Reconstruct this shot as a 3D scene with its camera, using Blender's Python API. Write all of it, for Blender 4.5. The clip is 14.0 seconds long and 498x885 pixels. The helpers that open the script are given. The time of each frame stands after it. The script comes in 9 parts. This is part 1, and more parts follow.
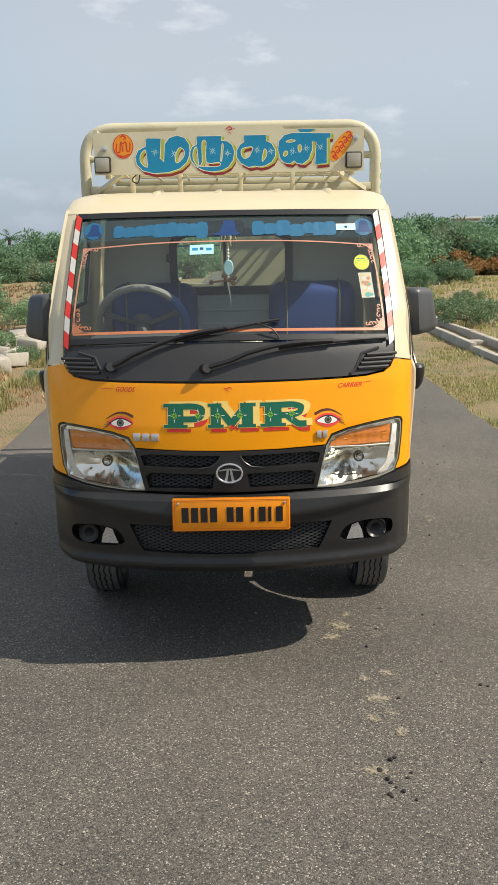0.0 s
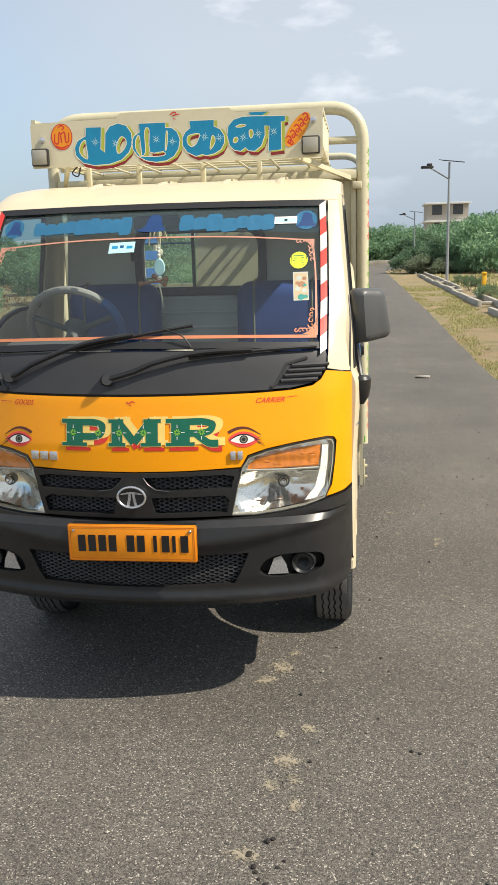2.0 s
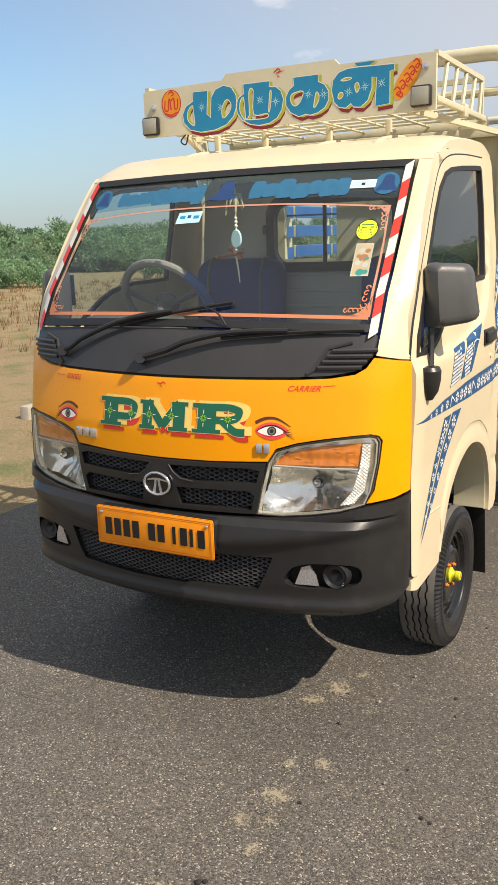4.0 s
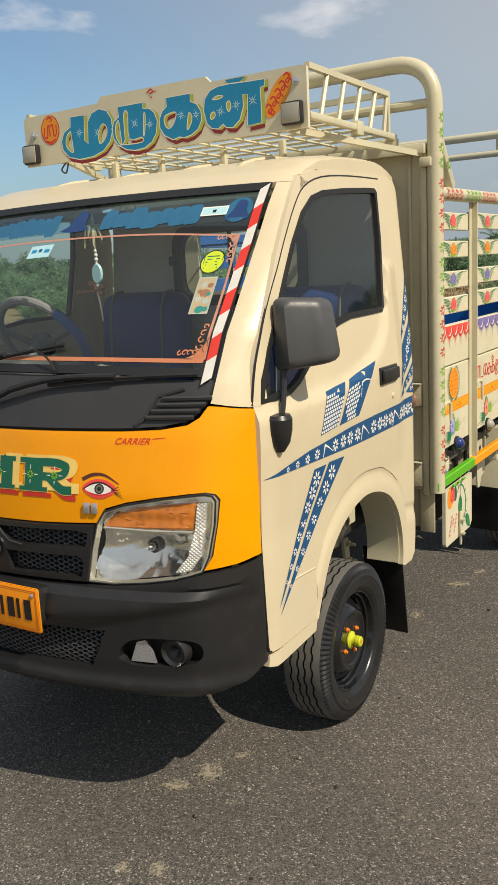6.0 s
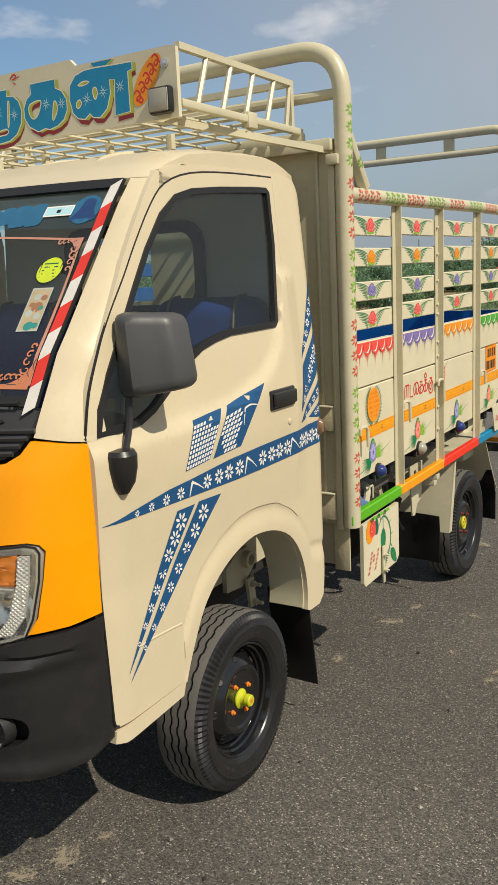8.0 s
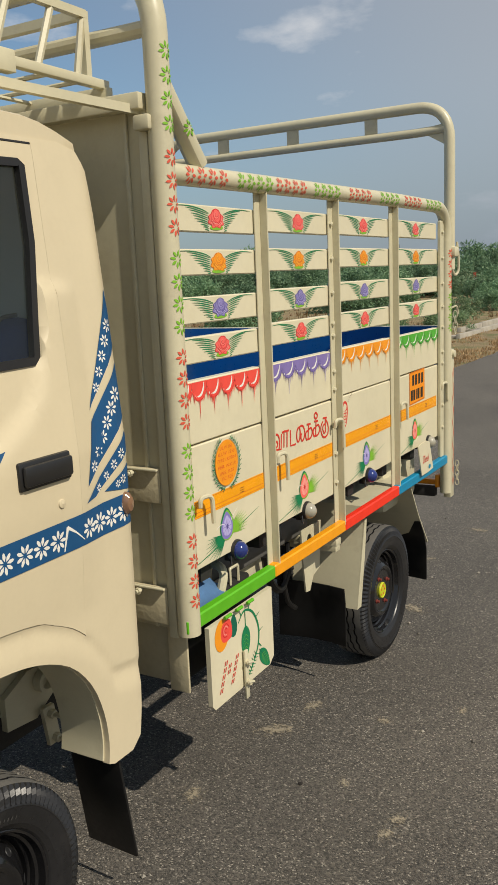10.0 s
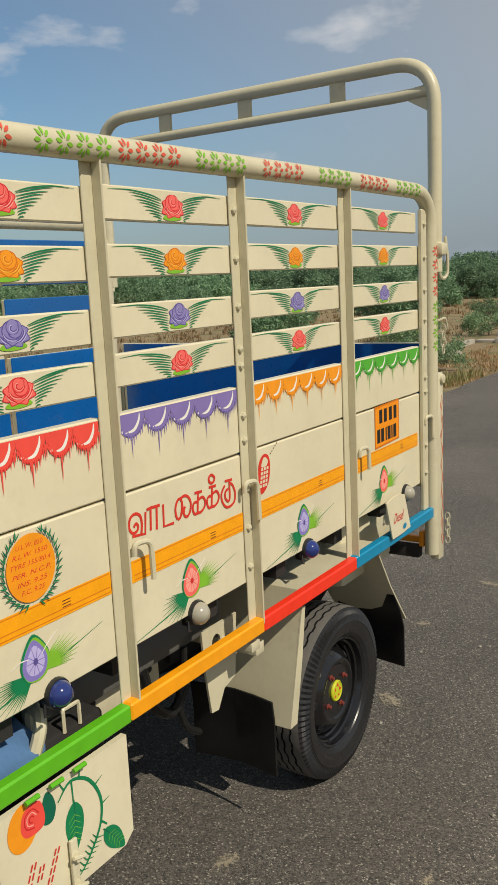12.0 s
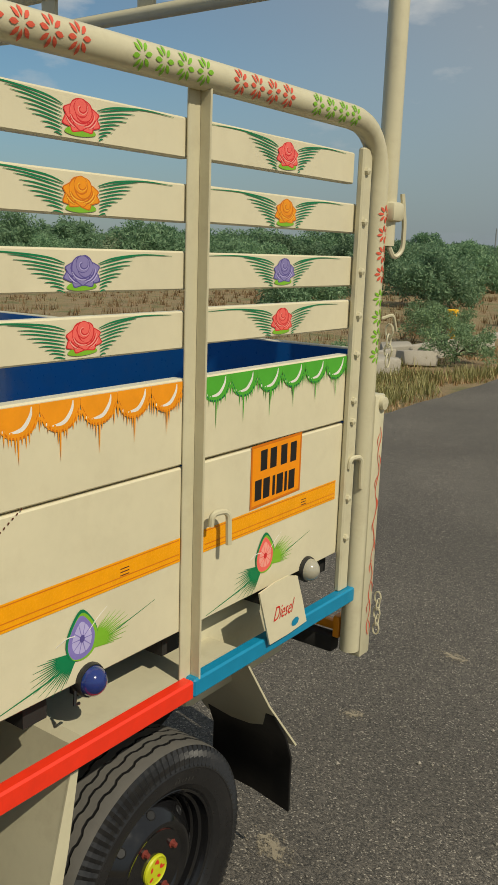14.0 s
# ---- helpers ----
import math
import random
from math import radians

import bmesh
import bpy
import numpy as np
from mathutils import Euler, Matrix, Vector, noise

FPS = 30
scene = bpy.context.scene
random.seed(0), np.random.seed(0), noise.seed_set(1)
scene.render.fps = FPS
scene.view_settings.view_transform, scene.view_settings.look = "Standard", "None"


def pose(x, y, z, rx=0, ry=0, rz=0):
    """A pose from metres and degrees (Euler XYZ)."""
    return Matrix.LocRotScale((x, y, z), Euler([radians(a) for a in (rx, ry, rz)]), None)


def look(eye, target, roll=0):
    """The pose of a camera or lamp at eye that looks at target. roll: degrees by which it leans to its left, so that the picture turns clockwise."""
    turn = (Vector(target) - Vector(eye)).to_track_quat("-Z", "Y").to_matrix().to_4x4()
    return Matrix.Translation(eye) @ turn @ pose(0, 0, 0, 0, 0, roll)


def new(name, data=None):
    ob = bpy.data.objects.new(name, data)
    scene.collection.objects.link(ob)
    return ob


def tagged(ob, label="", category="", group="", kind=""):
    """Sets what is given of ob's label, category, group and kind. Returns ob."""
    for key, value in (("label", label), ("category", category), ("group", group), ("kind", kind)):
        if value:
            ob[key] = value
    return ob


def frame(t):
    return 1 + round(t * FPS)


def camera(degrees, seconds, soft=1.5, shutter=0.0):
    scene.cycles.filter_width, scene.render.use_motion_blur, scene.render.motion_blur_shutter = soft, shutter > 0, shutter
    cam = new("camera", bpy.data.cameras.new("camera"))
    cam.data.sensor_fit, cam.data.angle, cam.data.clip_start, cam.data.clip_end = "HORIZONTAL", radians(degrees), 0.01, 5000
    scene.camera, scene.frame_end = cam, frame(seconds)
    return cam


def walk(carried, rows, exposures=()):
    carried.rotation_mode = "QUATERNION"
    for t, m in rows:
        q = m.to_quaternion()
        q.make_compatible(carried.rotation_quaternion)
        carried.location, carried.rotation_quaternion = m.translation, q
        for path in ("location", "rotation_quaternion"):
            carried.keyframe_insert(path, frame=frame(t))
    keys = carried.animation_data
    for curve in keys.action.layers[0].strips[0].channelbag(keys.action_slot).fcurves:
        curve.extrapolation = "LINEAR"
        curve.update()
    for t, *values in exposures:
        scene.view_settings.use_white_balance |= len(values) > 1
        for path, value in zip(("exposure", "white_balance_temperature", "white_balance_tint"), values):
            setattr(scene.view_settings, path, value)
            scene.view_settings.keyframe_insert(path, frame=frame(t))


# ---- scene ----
cam = camera(32.3, 14.0)
METRES, EYE, TILT, LEAN, TURN = 6.072, 1.581, 0.0, 0.0, -0.3
ROWS = [
    (0.0, 0.0, 0.0, 0.0, -0.22, -12.51, 0.98),
    (0.5, 0.0024, 0.0256, 0.0019, 0.23, -12.48, 0.8),
    (1.0, 0.0305, 0.0413, 0.0013, 2.31, -12.38, 1.0),
    (1.5, 0.0832, 0.0488, 0.0021, 4.49, -12.57, 1.05),
    (2.0, 0.1137, 0.0681, -0.002, 7.49, -12.56, 1.57),
    (2.5, 0.1402, 0.0923, -0.0018, 13.85, -12.75, 1.25),
    (5.0, 0.2825, 0.2051, -0.0159, 32.4, -12.6, 2.93),
    (5.5, 0.2908, 0.2307, -0.0148, 32.68, -11.81, 3.02),
    (6.0, 0.2965, 0.2489, -0.0116, 31.66, -11.46, 2.9),
    (6.5, 0.3129, 0.2633, -0.0133, 31.56, -11.36, 2.8),
    (7.0, 0.3218, 0.2783, -0.0137, 31.44, -11.25, 2.75),
    (9.5, 0.3048, 0.4446, -0.0132, 30.82, -10.72, 2.53),
    (10.0, 0.31, 0.4886, -0.0139, 30.3, -10.77, 2.43),
    (10.5, 0.3143, 0.5265, -0.0141, 30.29, -10.7, 2.32),
    (11.0, 0.2971, 0.5621, -0.0139, 30.69, -10.67, 2.32),
    (11.5, 0.2901, 0.5931, -0.015, 31.72, -10.76, 2.46),
    (12.0, 0.2994, 0.6398, -0.0141, 33.32, -10.57, 2.67),
    (12.5, 0.2972, 0.6815, -0.0158, 33.88, -10.69, 2.7),
    (13.0, 0.281, 0.7257, -0.0154, 33.62, -10.73, 2.5),
    (13.5, 0.2786, 0.7757, -0.0169, 34.23, -10.7, 2.57),
    (14.0, 0.2735, 0.8153, -0.0168, 36.51, -12.59, -1.83),
]
walk(cam, [(t, pose(0.045, -3.01, EYE, TILT, LEAN, TURN) @ pose(METRES * x, METRES * y, METRES * z, 90 + pitch, roll, yaw)) for t, x, y, z, yaw, pitch, roll in ROWS],
     exposures=((0.0, 0.66, 6520, 9), (1.5, 0.88, 6480, 9), (2.5, 0.81, 6560, 10), (5.0, 0.75, 7040, 15), (6.0, 0.34, 6820, 10), (7.0, 0.27, 6740, 10), (9.5, 0.10, 6600, 9), (11.0, 0.08, 6690, 9), (12.0, 0.04, 6690, 9), (13.0, 0.05, 6900, 11), (13.6, 0.03, 6940, 10), (14.0, -0.16, 6930, 5)))

# ---- world, sun, exposure ----
world = bpy.data.worlds.new("sky")
scene.world = world
world.use_nodes = True
wn, wl = world.node_tree.nodes, world.node_tree.links
SUN = Vector((0.92, -0.19, 1.0)).normalized()
SUN_EL, SUN_AZ = math.asin(SUN.z), math.atan2(SUN.x, SUN.y)
sky = wn.new("ShaderNodeTexSky")
sky.sky_type, sky.sun_disc = "NISHITA", False
sky.sun_elevation, sky.sun_rotation = SUN_EL, SUN_AZ
sky.air_density, sky.dust_density, sky.ozone_density = 1.0, 0.4, 2.2
coord = wn.new("ShaderNodeTexCoord")
squash = wn.new("ShaderNodeMapping")
squash.inputs["Scale"].default_value = (1.0, 1.0, 2.6)
wl.new(coord.outputs["Generated"], squash.inputs["Vector"])
puffs = wn.new("ShaderNodeTexNoise")
puffs.inputs["Scale"].default_value, puffs.inputs["Detail"].default_value = 6.4, 10.0
puffs.inputs["Roughness"].default_value = 0.55
wl.new(squash.outputs[0], puffs.inputs["Vector"])
veil = wn.new("ShaderNodeTexNoise")
veil.inputs["Scale"].default_value, veil.inputs["Detail"].default_value = 1.5, 4.0
wl.new(squash.outputs[0], veil.inputs["Vector"])
cloud_ramp = wn.new("ShaderNodeValToRGB")
cloud_ramp.color_ramp.elements[0].position, cloud_ramp.color_ramp.elements[1].position = 0.58, 0.78
wl.new(puffs.outputs["Fac"], cloud_ramp.inputs[0])
veil_ramp = wn.new("ShaderNodeValToRGB")
veil_ramp.color_ramp.elements[0].position, veil_ramp.color_ramp.elements[1].position = 0.30, 0.85
veil_ramp.color_ramp.elements[1].color = (0.5, 0.5, 0.5, 1)
wl.new(veil.outputs["Fac"], veil_ramp.inputs[0])
haze_mix = wn.new("ShaderNodeMixRGB")
haze_mix.inputs[2].default_value = (4.5, 4.65, 4.85, 1)
# haze thickens towards the sun's side of the sky and the horizon
toward = wn.new("ShaderNodeVectorMath")
toward.operation = "DOT_PRODUCT"
toward.inputs[1].default_value = (SUN.x, SUN.y, SUN.z * 0.25)
wl.new(coord.outputs["Generated"], toward.inputs[0])
haze_side = wn.new("ShaderNodeMapRange")
haze_side.interpolation_type = "SMOOTHSTEP"
haze_side.inputs["From Min"].default_value, haze_side.inputs["From Max"].default_value = -0.66, -0.18
haze_side.inputs["To Min"].default_value, haze_side.inputs["To Max"].default_value = 0.02, 0.76
wl.new(toward.outputs["Value"], haze_side.inputs["Value"])
height = wn.new("ShaderNodeSeparateXYZ")
wl.new(coord.outputs["Generated"], height.inputs[0])
low = wn.new("ShaderNodeMapRange")
low.inputs["From Min"].default_value, low.inputs["From Max"].default_value = 0.0, 0.16
low.inputs["To Min"].default_value, low.inputs["To Max"].default_value = 0.10, 0.0
wl.new(height.outputs["Z"], low.inputs["Value"])
haze_sum, haze_all = wn.new("ShaderNodeMath"), wn.new("ShaderNodeMath")
haze_sum.use_clamp = True
wl.new(haze_side.outputs[0], haze_sum.inputs[0])
wl.new(low.outputs[0], haze_sum.inputs[1])
haze_all.operation, haze_all.inputs[1].default_value, haze_all.use_clamp = "MULTIPLY_ADD", 0.10, True
wl.new(veil_ramp.outputs[0], haze_all.inputs[0])
wl.new(haze_sum.outputs[0], haze_all.inputs[2])
wl.new(haze_all.outputs[0], haze_mix.inputs[0])
clear = wn.new("ShaderNodeHueSaturation")
clear.inputs["Saturation"].default_value = 1.2
wl.new(sky.outputs[0], clear.inputs["Color"])
cyan = wn.new("ShaderNodeMixRGB")
cyan.blend_type = "MULTIPLY"
cyan.inputs[0].default_value, cyan.inputs[2].default_value = 1.0, (0.88, 1.02, 1.02, 1)
wl.new(clear.outputs[0], cyan.inputs[1])
wl.new(cyan.outputs[0], haze_mix.inputs[1])
cloud_mix = wn.new("ShaderNodeMixRGB")
cloud_mix.inputs[2].default_value = (6.6, 6.8, 7.2, 1)
wl.new(cloud_ramp.outputs[0], cloud_mix.inputs[0])
wl.new(haze_mix.outputs[0], cloud_mix.inputs[1])
# grey-blue murk low over the horizon
murk, murk_mix = wn.new("ShaderNodeMapRange"), wn.new("ShaderNodeMixRGB")
murk.interpolation_type = "SMOOTHSTEP"
murk.inputs["From Min"].default_value, murk.inputs["From Max"].default_value = -0.03, 0.21
murk.inputs["To Min"].default_value, murk.inputs["To Max"].default_value = 0.80, 0.0
murk_mix.inputs[2].default_value = (2.12, 2.68, 3.50, 1)
wl.new(height.outputs["Z"], murk.inputs["Value"])
wl.new(murk.outputs[0], murk_mix.inputs[0])
wl.new(cloud_mix.outputs[0], murk_mix.inputs[1])
wl.new(murk_mix.outputs[0], wn["Background"].inputs[0])
wn["Background"].inputs[1].default_value = 0.09
sun = new("sun", bpy.data.lights.new("sun", "SUN"))
sun.data.energy, sun.data.angle, sun.data.color = 3.75, radians(0.5), (1.0, 0.915, 0.78)
sun.matrix_world = look(tuple(SUN * 30), (0, 0, 0))


# ---- materials ----
def material(name, base, rough=0.5, metal=0.0, var=0.12, scale=6.0, grain=90.0, bump=0.0, coat=0.0, spec=0.5, dirt=None, dirt_amount=0.0):
    """Principled paint or matter with broad stains, fine grain, relief and optional dirt."""
    m = bpy.data.materials.new(name)
    m.use_nodes = True
    n, l = m.node_tree.nodes, m.node_tree.links
    b = n["Principled BSDF"]
    tc = n.new("ShaderNodeTexCoord")
    big, small = n.new("ShaderNodeTexNoise"), n.new("ShaderNodeTexNoise")
    big.inputs["Scale"].default_value, big.inputs["Detail"].default_value = scale, 6
    small.inputs["Scale"].default_value, small.inputs["Detail"].default_value = grain, 4
    l.new(tc.outputs["Object"], big.inputs["Vector"])
    l.new(tc.outputs["Object"], small.inputs["Vector"])
    add = n.new("ShaderNodeMath")
    add.operation = "MULTIPLY_ADD"
    add.inputs[1].default_value = 0.35
    l.new(small.outputs["Fac"], add.inputs[0])
    l.new(big.outputs["Fac"], add.inputs[2])
    ramp = n.new("ShaderNodeMapRange")
    ramp.inputs["From Min"].default_value, ramp.inputs["From Max"].default_value = 0.4, 0.95
    ramp.inputs["To Min"].default_value, ramp.inputs["To Max"].default_value = 1.0 - var, 1.0 + var
    l.new(add.outputs[0], ramp.inputs["Value"])
    tint = n.new("ShaderNodeVectorMath")
    tint.operation = "SCALE"
    tint.inputs[0].default_value = base
    l.new(ramp.outputs[0], tint.inputs["Scale"])
    colour = tint.outputs[0]
    if dirt:
        mask = n.new("ShaderNodeValToRGB")
        mask.color_ramp.elements[0].position, mask.color_ramp.elements[1].position = 0.52, 0.75
        mask.color_ramp.elements[1].color = (dirt_amount,) * 3 + (1,)
        spots = n.new("ShaderNodeTexNoise")
        spots.inputs["Scale"].default_value, spots.inputs["Detail"].default_value = scale * 2.3, 9
        spots.inputs["Roughness"].default_value = 0.7
        l.new(tc.outputs["Object"], spots.inputs["Vector"])
        l.new(spots.outputs["Fac"], mask.inputs[0])
        mix = n.new("ShaderNodeMixRGB")
        mix.inputs[2].default_value = (*dirt, 1)
        l.new(mask.outputs[0], mix.inputs[0])
        l.new(colour, mix.inputs[1])
        colour = mix.outputs[0]
    l.new(colour, b.inputs["Base Color"])
    rr = n.new("ShaderNodeMapRange")
    rr.inputs["To Min"].default_value, rr.inputs["To Max"].default_value = max(0.02, rough - 0.1), min(1.0, rough + 0.12)
    l.new(small.outputs["Fac"], rr.inputs["Value"])
    l.new(rr.outputs[0], b.inputs["Roughness"])
    b.inputs["Metallic"].default_value, b.inputs["Coat Weight"].default_value = metal, coat
    b.inputs["Coat Roughness"].default_value = 0.08
    b.inputs["Specular IOR Level"].default_value = spec
    if bump:
        bp = n.new("ShaderNodeBump")
        bp.inputs["Strength"].default_value, bp.inputs["Distance"].default_value = bump, 0.004
        l.new(add.outputs[0], bp.inputs["Height"])
        l.new(bp.outputs[0], b.inputs["Normal"])
    return m


def glass_material(name, tint, gloss=1.0, dust=0.05):
    m = bpy.data.materials.new(name)
    m.use_nodes = True
    n, l = m.node_tree.nodes, m.node_tree.links
    n.remove(n["Principled BSDF"])
    clear, shine, mix, fres = n.new("ShaderNodeBsdfTransparent"), n.new("ShaderNodeBsdfGlossy"), n.new("ShaderNodeMixShader"), n.new("ShaderNodeLayerWeight")
    steep, share = n.new("ShaderNodeMath"), n.new("ShaderNodeMath")
    clear.inputs[0].default_value = (*tint, 1)
    shine.inputs["Roughness"].default_value = 0.02
    shine.inputs["Color"].default_value = (gloss, gloss, gloss, 1)
    steep.operation, steep.inputs[1].default_value = "POWER", 5.0
    share.operation, share.inputs[1].default_value, share.inputs[2].default_value = "MULTIPLY_ADD", 0.9, 0.045
    l.new(fres.outputs["Facing"], steep.inputs[0])
    l.new(steep.outputs[0], share.inputs[0])
    l.new(share.outputs[0], mix.inputs[0])
    film, dusty = n.new("ShaderNodeBsdfDiffuse"), n.new("ShaderNodeMixShader")
    film.inputs[0].default_value = (0.62, 0.66, 0.64, 1)
    smear = n.new("ShaderNodeTexNoise")
    smear.inputs["Scale"].default_value, smear.inputs["Detail"].default_value = 5.0, 5.0
    amount = n.new("ShaderNodeMapRange")
    amount.inputs["To Min"].default_value, amount.inputs["To Max"].default_value = dust * 0.6, dust * 1.4
    l.new(smear.outputs["Fac"], amount.inputs["Value"])
    l.new(amount.outputs[0], dusty.inputs[0])
    l.new(clear.outputs[0], dusty.inputs[1])
    l.new(film.outputs[0], dusty.inputs[2])
    l.new(dusty.outputs[0], mix.inputs[1])
    l.new(shine.outputs[0], mix.inputs[2])
    l.new(mix.outputs[0], n["Material Output"].inputs["Surface"])
    return m


def leaf_material(name, dark, light, thin=0.25):
    m = bpy.data.materials.new(name)
    m.use_nodes = True
    n, l = m.node_tree.nodes, m.node_tree.links
    b = n["Principled BSDF"]
    geo, ramp = n.new("ShaderNodeNewGeometry"), n.new("ShaderNodeValToRGB")
    ramp.color_ramp.elements[0].color, ramp.color_ramp.elements[1].color = (*dark, 1), (*light, 1)
    l.new(geo.outputs["Random Per Island"], ramp.inputs[0])
    info, tone = n.new("ShaderNodeObjectInfo"), n.new("ShaderNodeHueSaturation")
    shift = n.new("ShaderNodeMapRange")
    shift.inputs["To Min"].default_value, shift.inputs["To Max"].default_value = 0.7, 1.25
    l.new(info.outputs["Random"], shift.inputs["Value"])
    l.new(shift.outputs[0], tone.inputs["Value"])
    l.new(ramp.outputs[0], tone.inputs["Color"])
    l.new(tone.outputs[0], b.inputs["Base Color"])
    b.inputs["Roughness"].default_value = 0.6
    tr, mix = n.new("ShaderNodeBsdfTranslucent"), n.new("ShaderNodeMixShader")
    l.new(tone.outputs[0], tr.inputs[0])
    mix.inputs[0].default_value = thin
    l.new(b.outputs[0], mix.inputs[1])
    l.new(tr.outputs[0], mix.inputs[2])
    l.new(mix.outputs[0], n["Material Output"].inputs["Surface"])
    return m


def asphalt_material():
    m = bpy.data.materials.new("asphalt")
    m.use_nodes = True
    n, l = m.node_tree.nodes, m.node_tree.links
    b = n["Principled BSDF"]
    tc = n.new("ShaderNodeTexCoord")
    stone, grit, stain = n.new("ShaderNodeTexVoronoi"), n.new("ShaderNodeTexNoise"), n.new("ShaderNodeTexNoise")
    stone.inputs["Scale"].default_value = 235
    grit.inputs["Scale"].default_value, grit.inputs["Detail"].default_value = 230, 5
    stain.inputs["Scale"].default_value, stain.inputs["Detail"].default_value = 0.9, 9
    for node in (stone, grit, stain):
        l.new(tc.outputs["Object"], node.inputs["Vector"])
    sep = n.new("ShaderNodeSeparateColor")
    l.new(stone.outputs["Color"], sep.inputs[0])
    tones = n.new("ShaderNodeValToRGB")
    e = tones.color_ramp.elements
    e[0].position, e[0].color = 0.0, (0.033, 0.031, 0.027, 1)
    e[1].position, e[1].color = 0.92, (0.149, 0.133, 0.112, 1)
    far = e.new(0.99)
    far.color = (0.37, 0.335, 0.28, 1)
    l.new(sep.outputs[0], tones.inputs[0])
    mul = n.new("ShaderNodeMapRange")
    mul.inputs["From Min"].default_value, mul.inputs["From Max"].default_value = 0.3, 0.7
    mul.inputs["To Min"].default_value, mul.inputs["To Max"].default_value = 0.82, 1.2
    l.new(stain.outputs["Fac"], mul.inputs["Value"])
    sc = n.new("ShaderNodeVectorMath")
    sc.operation = "SCALE"
    l.new(tones.outputs[0], sc.inputs[0])
    l.new(mul.outputs[0], sc.inputs["Scale"])
    dust, dmask = n.new("ShaderNodeTexNoise"), n.new("ShaderNodeValToRGB")
    dust.inputs["Scale"].default_value, dust.inputs["Detail"].default_value, dust.inputs["Roughness"].default_value = 2.3, 10, 0.72
    l.new(tc.outputs["Object"], dust.inputs["Vector"])
    dmask.color_ramp.elements[0].position, dmask.color_ramp.elements[1].position = 0.62, 0.82
    dmask.color_ramp.elements[1].color = (0.55, 0.55, 0.55, 1)
    l.new(dust.outputs["Fac"], dmask.inputs[0])
    mix = n.new("ShaderNodeMixRGB")
    mix.inputs[2].default_value = (0.215, 0.188, 0.150, 1)
    l.new(dmask.outputs[0], mix.inputs[0])
    l.new(sc.outputs[0], mix.inputs[1])
    l.new(mix.outputs[0], b.inputs["Base Color"])
    b.inputs["Roughness"].default_value = 0.8
    h = n.new("ShaderNodeMath")
    h.operation = "MULTIPLY_ADD"
    h.inputs[1].default_value = -0.5
    l.new(stone.outputs["Distance"], h.inputs[0])
    l.new(grit.outputs["Fac"], h.inputs[2])
    bp = n.new("ShaderNodeBump")
    bp.inputs["Strength"].default_value, bp.inputs["Distance"].default_value = 0.70, 0.005
    l.new(h.outputs[0], bp.inputs["Height"])
    l.new(bp.outputs[0], b.inputs["Normal"])
    return m


def soil_material():
    """Dry field: brown soil with patches of pale grass and green weeds."""
    m = bpy.data.materials.new("field_soil")
    m.use_nodes = True
    n, l = m.node_tree.nodes, m.node_tree.links
    b = n["Principled BSDF"]
    tc = n.new("ShaderNodeTexCoord")
    outs = []
    for scale, detail in ((0.16, 8), (1.4, 8), (30.0, 5)):
        t = n.new("ShaderNodeTexNoise")
        t.inputs["Scale"].default_value, t.inputs["Detail"].default_value, t.inputs["Roughness"].default_value = scale, detail, 0.65
        l.new(tc.outputs["Object"], t.inputs["Vector"])
        outs.append(t.outputs["Fac"])
    r1, r2, mix, sc, mr = n.new("ShaderNodeValToRGB"), n.new("ShaderNodeValToRGB"), n.new("ShaderNodeMixRGB"), n.new("ShaderNodeVectorMath"), n.new("ShaderNodeMapRange")
    r1.color_ramp.elements[0].position, r1.color_ramp.elements[0].color = 0.35, (0.28, 0.195, 0.11, 1)
    r1.color_ramp.elements[1].position, r1.color_ramp.elements[1].color = 0.65, (0.30, 0.235, 0.12, 1)
    r2.color_ramp.elements[0].position, r2.color_ramp.elements[1].position = 0.48, 0.66
    l.new(outs[0], r1.inputs[0])
    l.new(outs[1], r2.inputs[0])
    l.new(r2.outputs[0], mix.inputs[0])
    l.new(r1.outputs[0], mix.inputs[1])
    mix.inputs[2].default_value = (0.15, 0.16, 0.06, 1)
    mr.inputs["To Min"].default_value, mr.inputs["To Max"].default_value = 0.6, 1.4
    l.new(outs[2], mr.inputs["Value"])
    sc.operation = "SCALE"
    l.new(mix.outputs[0], sc.inputs[0])
    l.new(mr.outputs[0], sc.inputs["Scale"])
    l.new(sc.outputs[0], b.inputs["Base Color"])
    b.inputs["Roughness"].default_value = 0.95
    bp = n.new("ShaderNodeBump")
    bp.inputs["Distance"].default_value = 0.05
    l.new(outs[2], bp.inputs["Height"])
    l.new(bp.outputs[0], b.inputs["Normal"])
    return m


CREAM = material("cream_paint", (0.625, 0.54, 0.37), 0.34, var=0.04, coat=0.15, dirt=(0.42, 0.33, 0.2), dirt_amount=0.10)
CREAM_BODY = material("cream_brushed_paint", (0.665, 0.61, 0.435), 0.34, var=0.06, bump=0.12, grain=45, dirt=(0.40, 0.32, 0.2), dirt_amount=0.16)
STEEL_CREAM = material("cream_painted_steel", (0.56, 0.52, 0.365), 0.36, var=0.07, bump=0.2, grain=60, dirt=(0.30, 0.23, 0.14), dirt_amount=0.25)
YELLOW = material("yellow_paint", (0.90, 0.335, 0.0), 0.3, var=0.03, coat=0.2, spec=0.3, dirt=(0.55, 0.27, 0.04), dirt_amount=0.06)
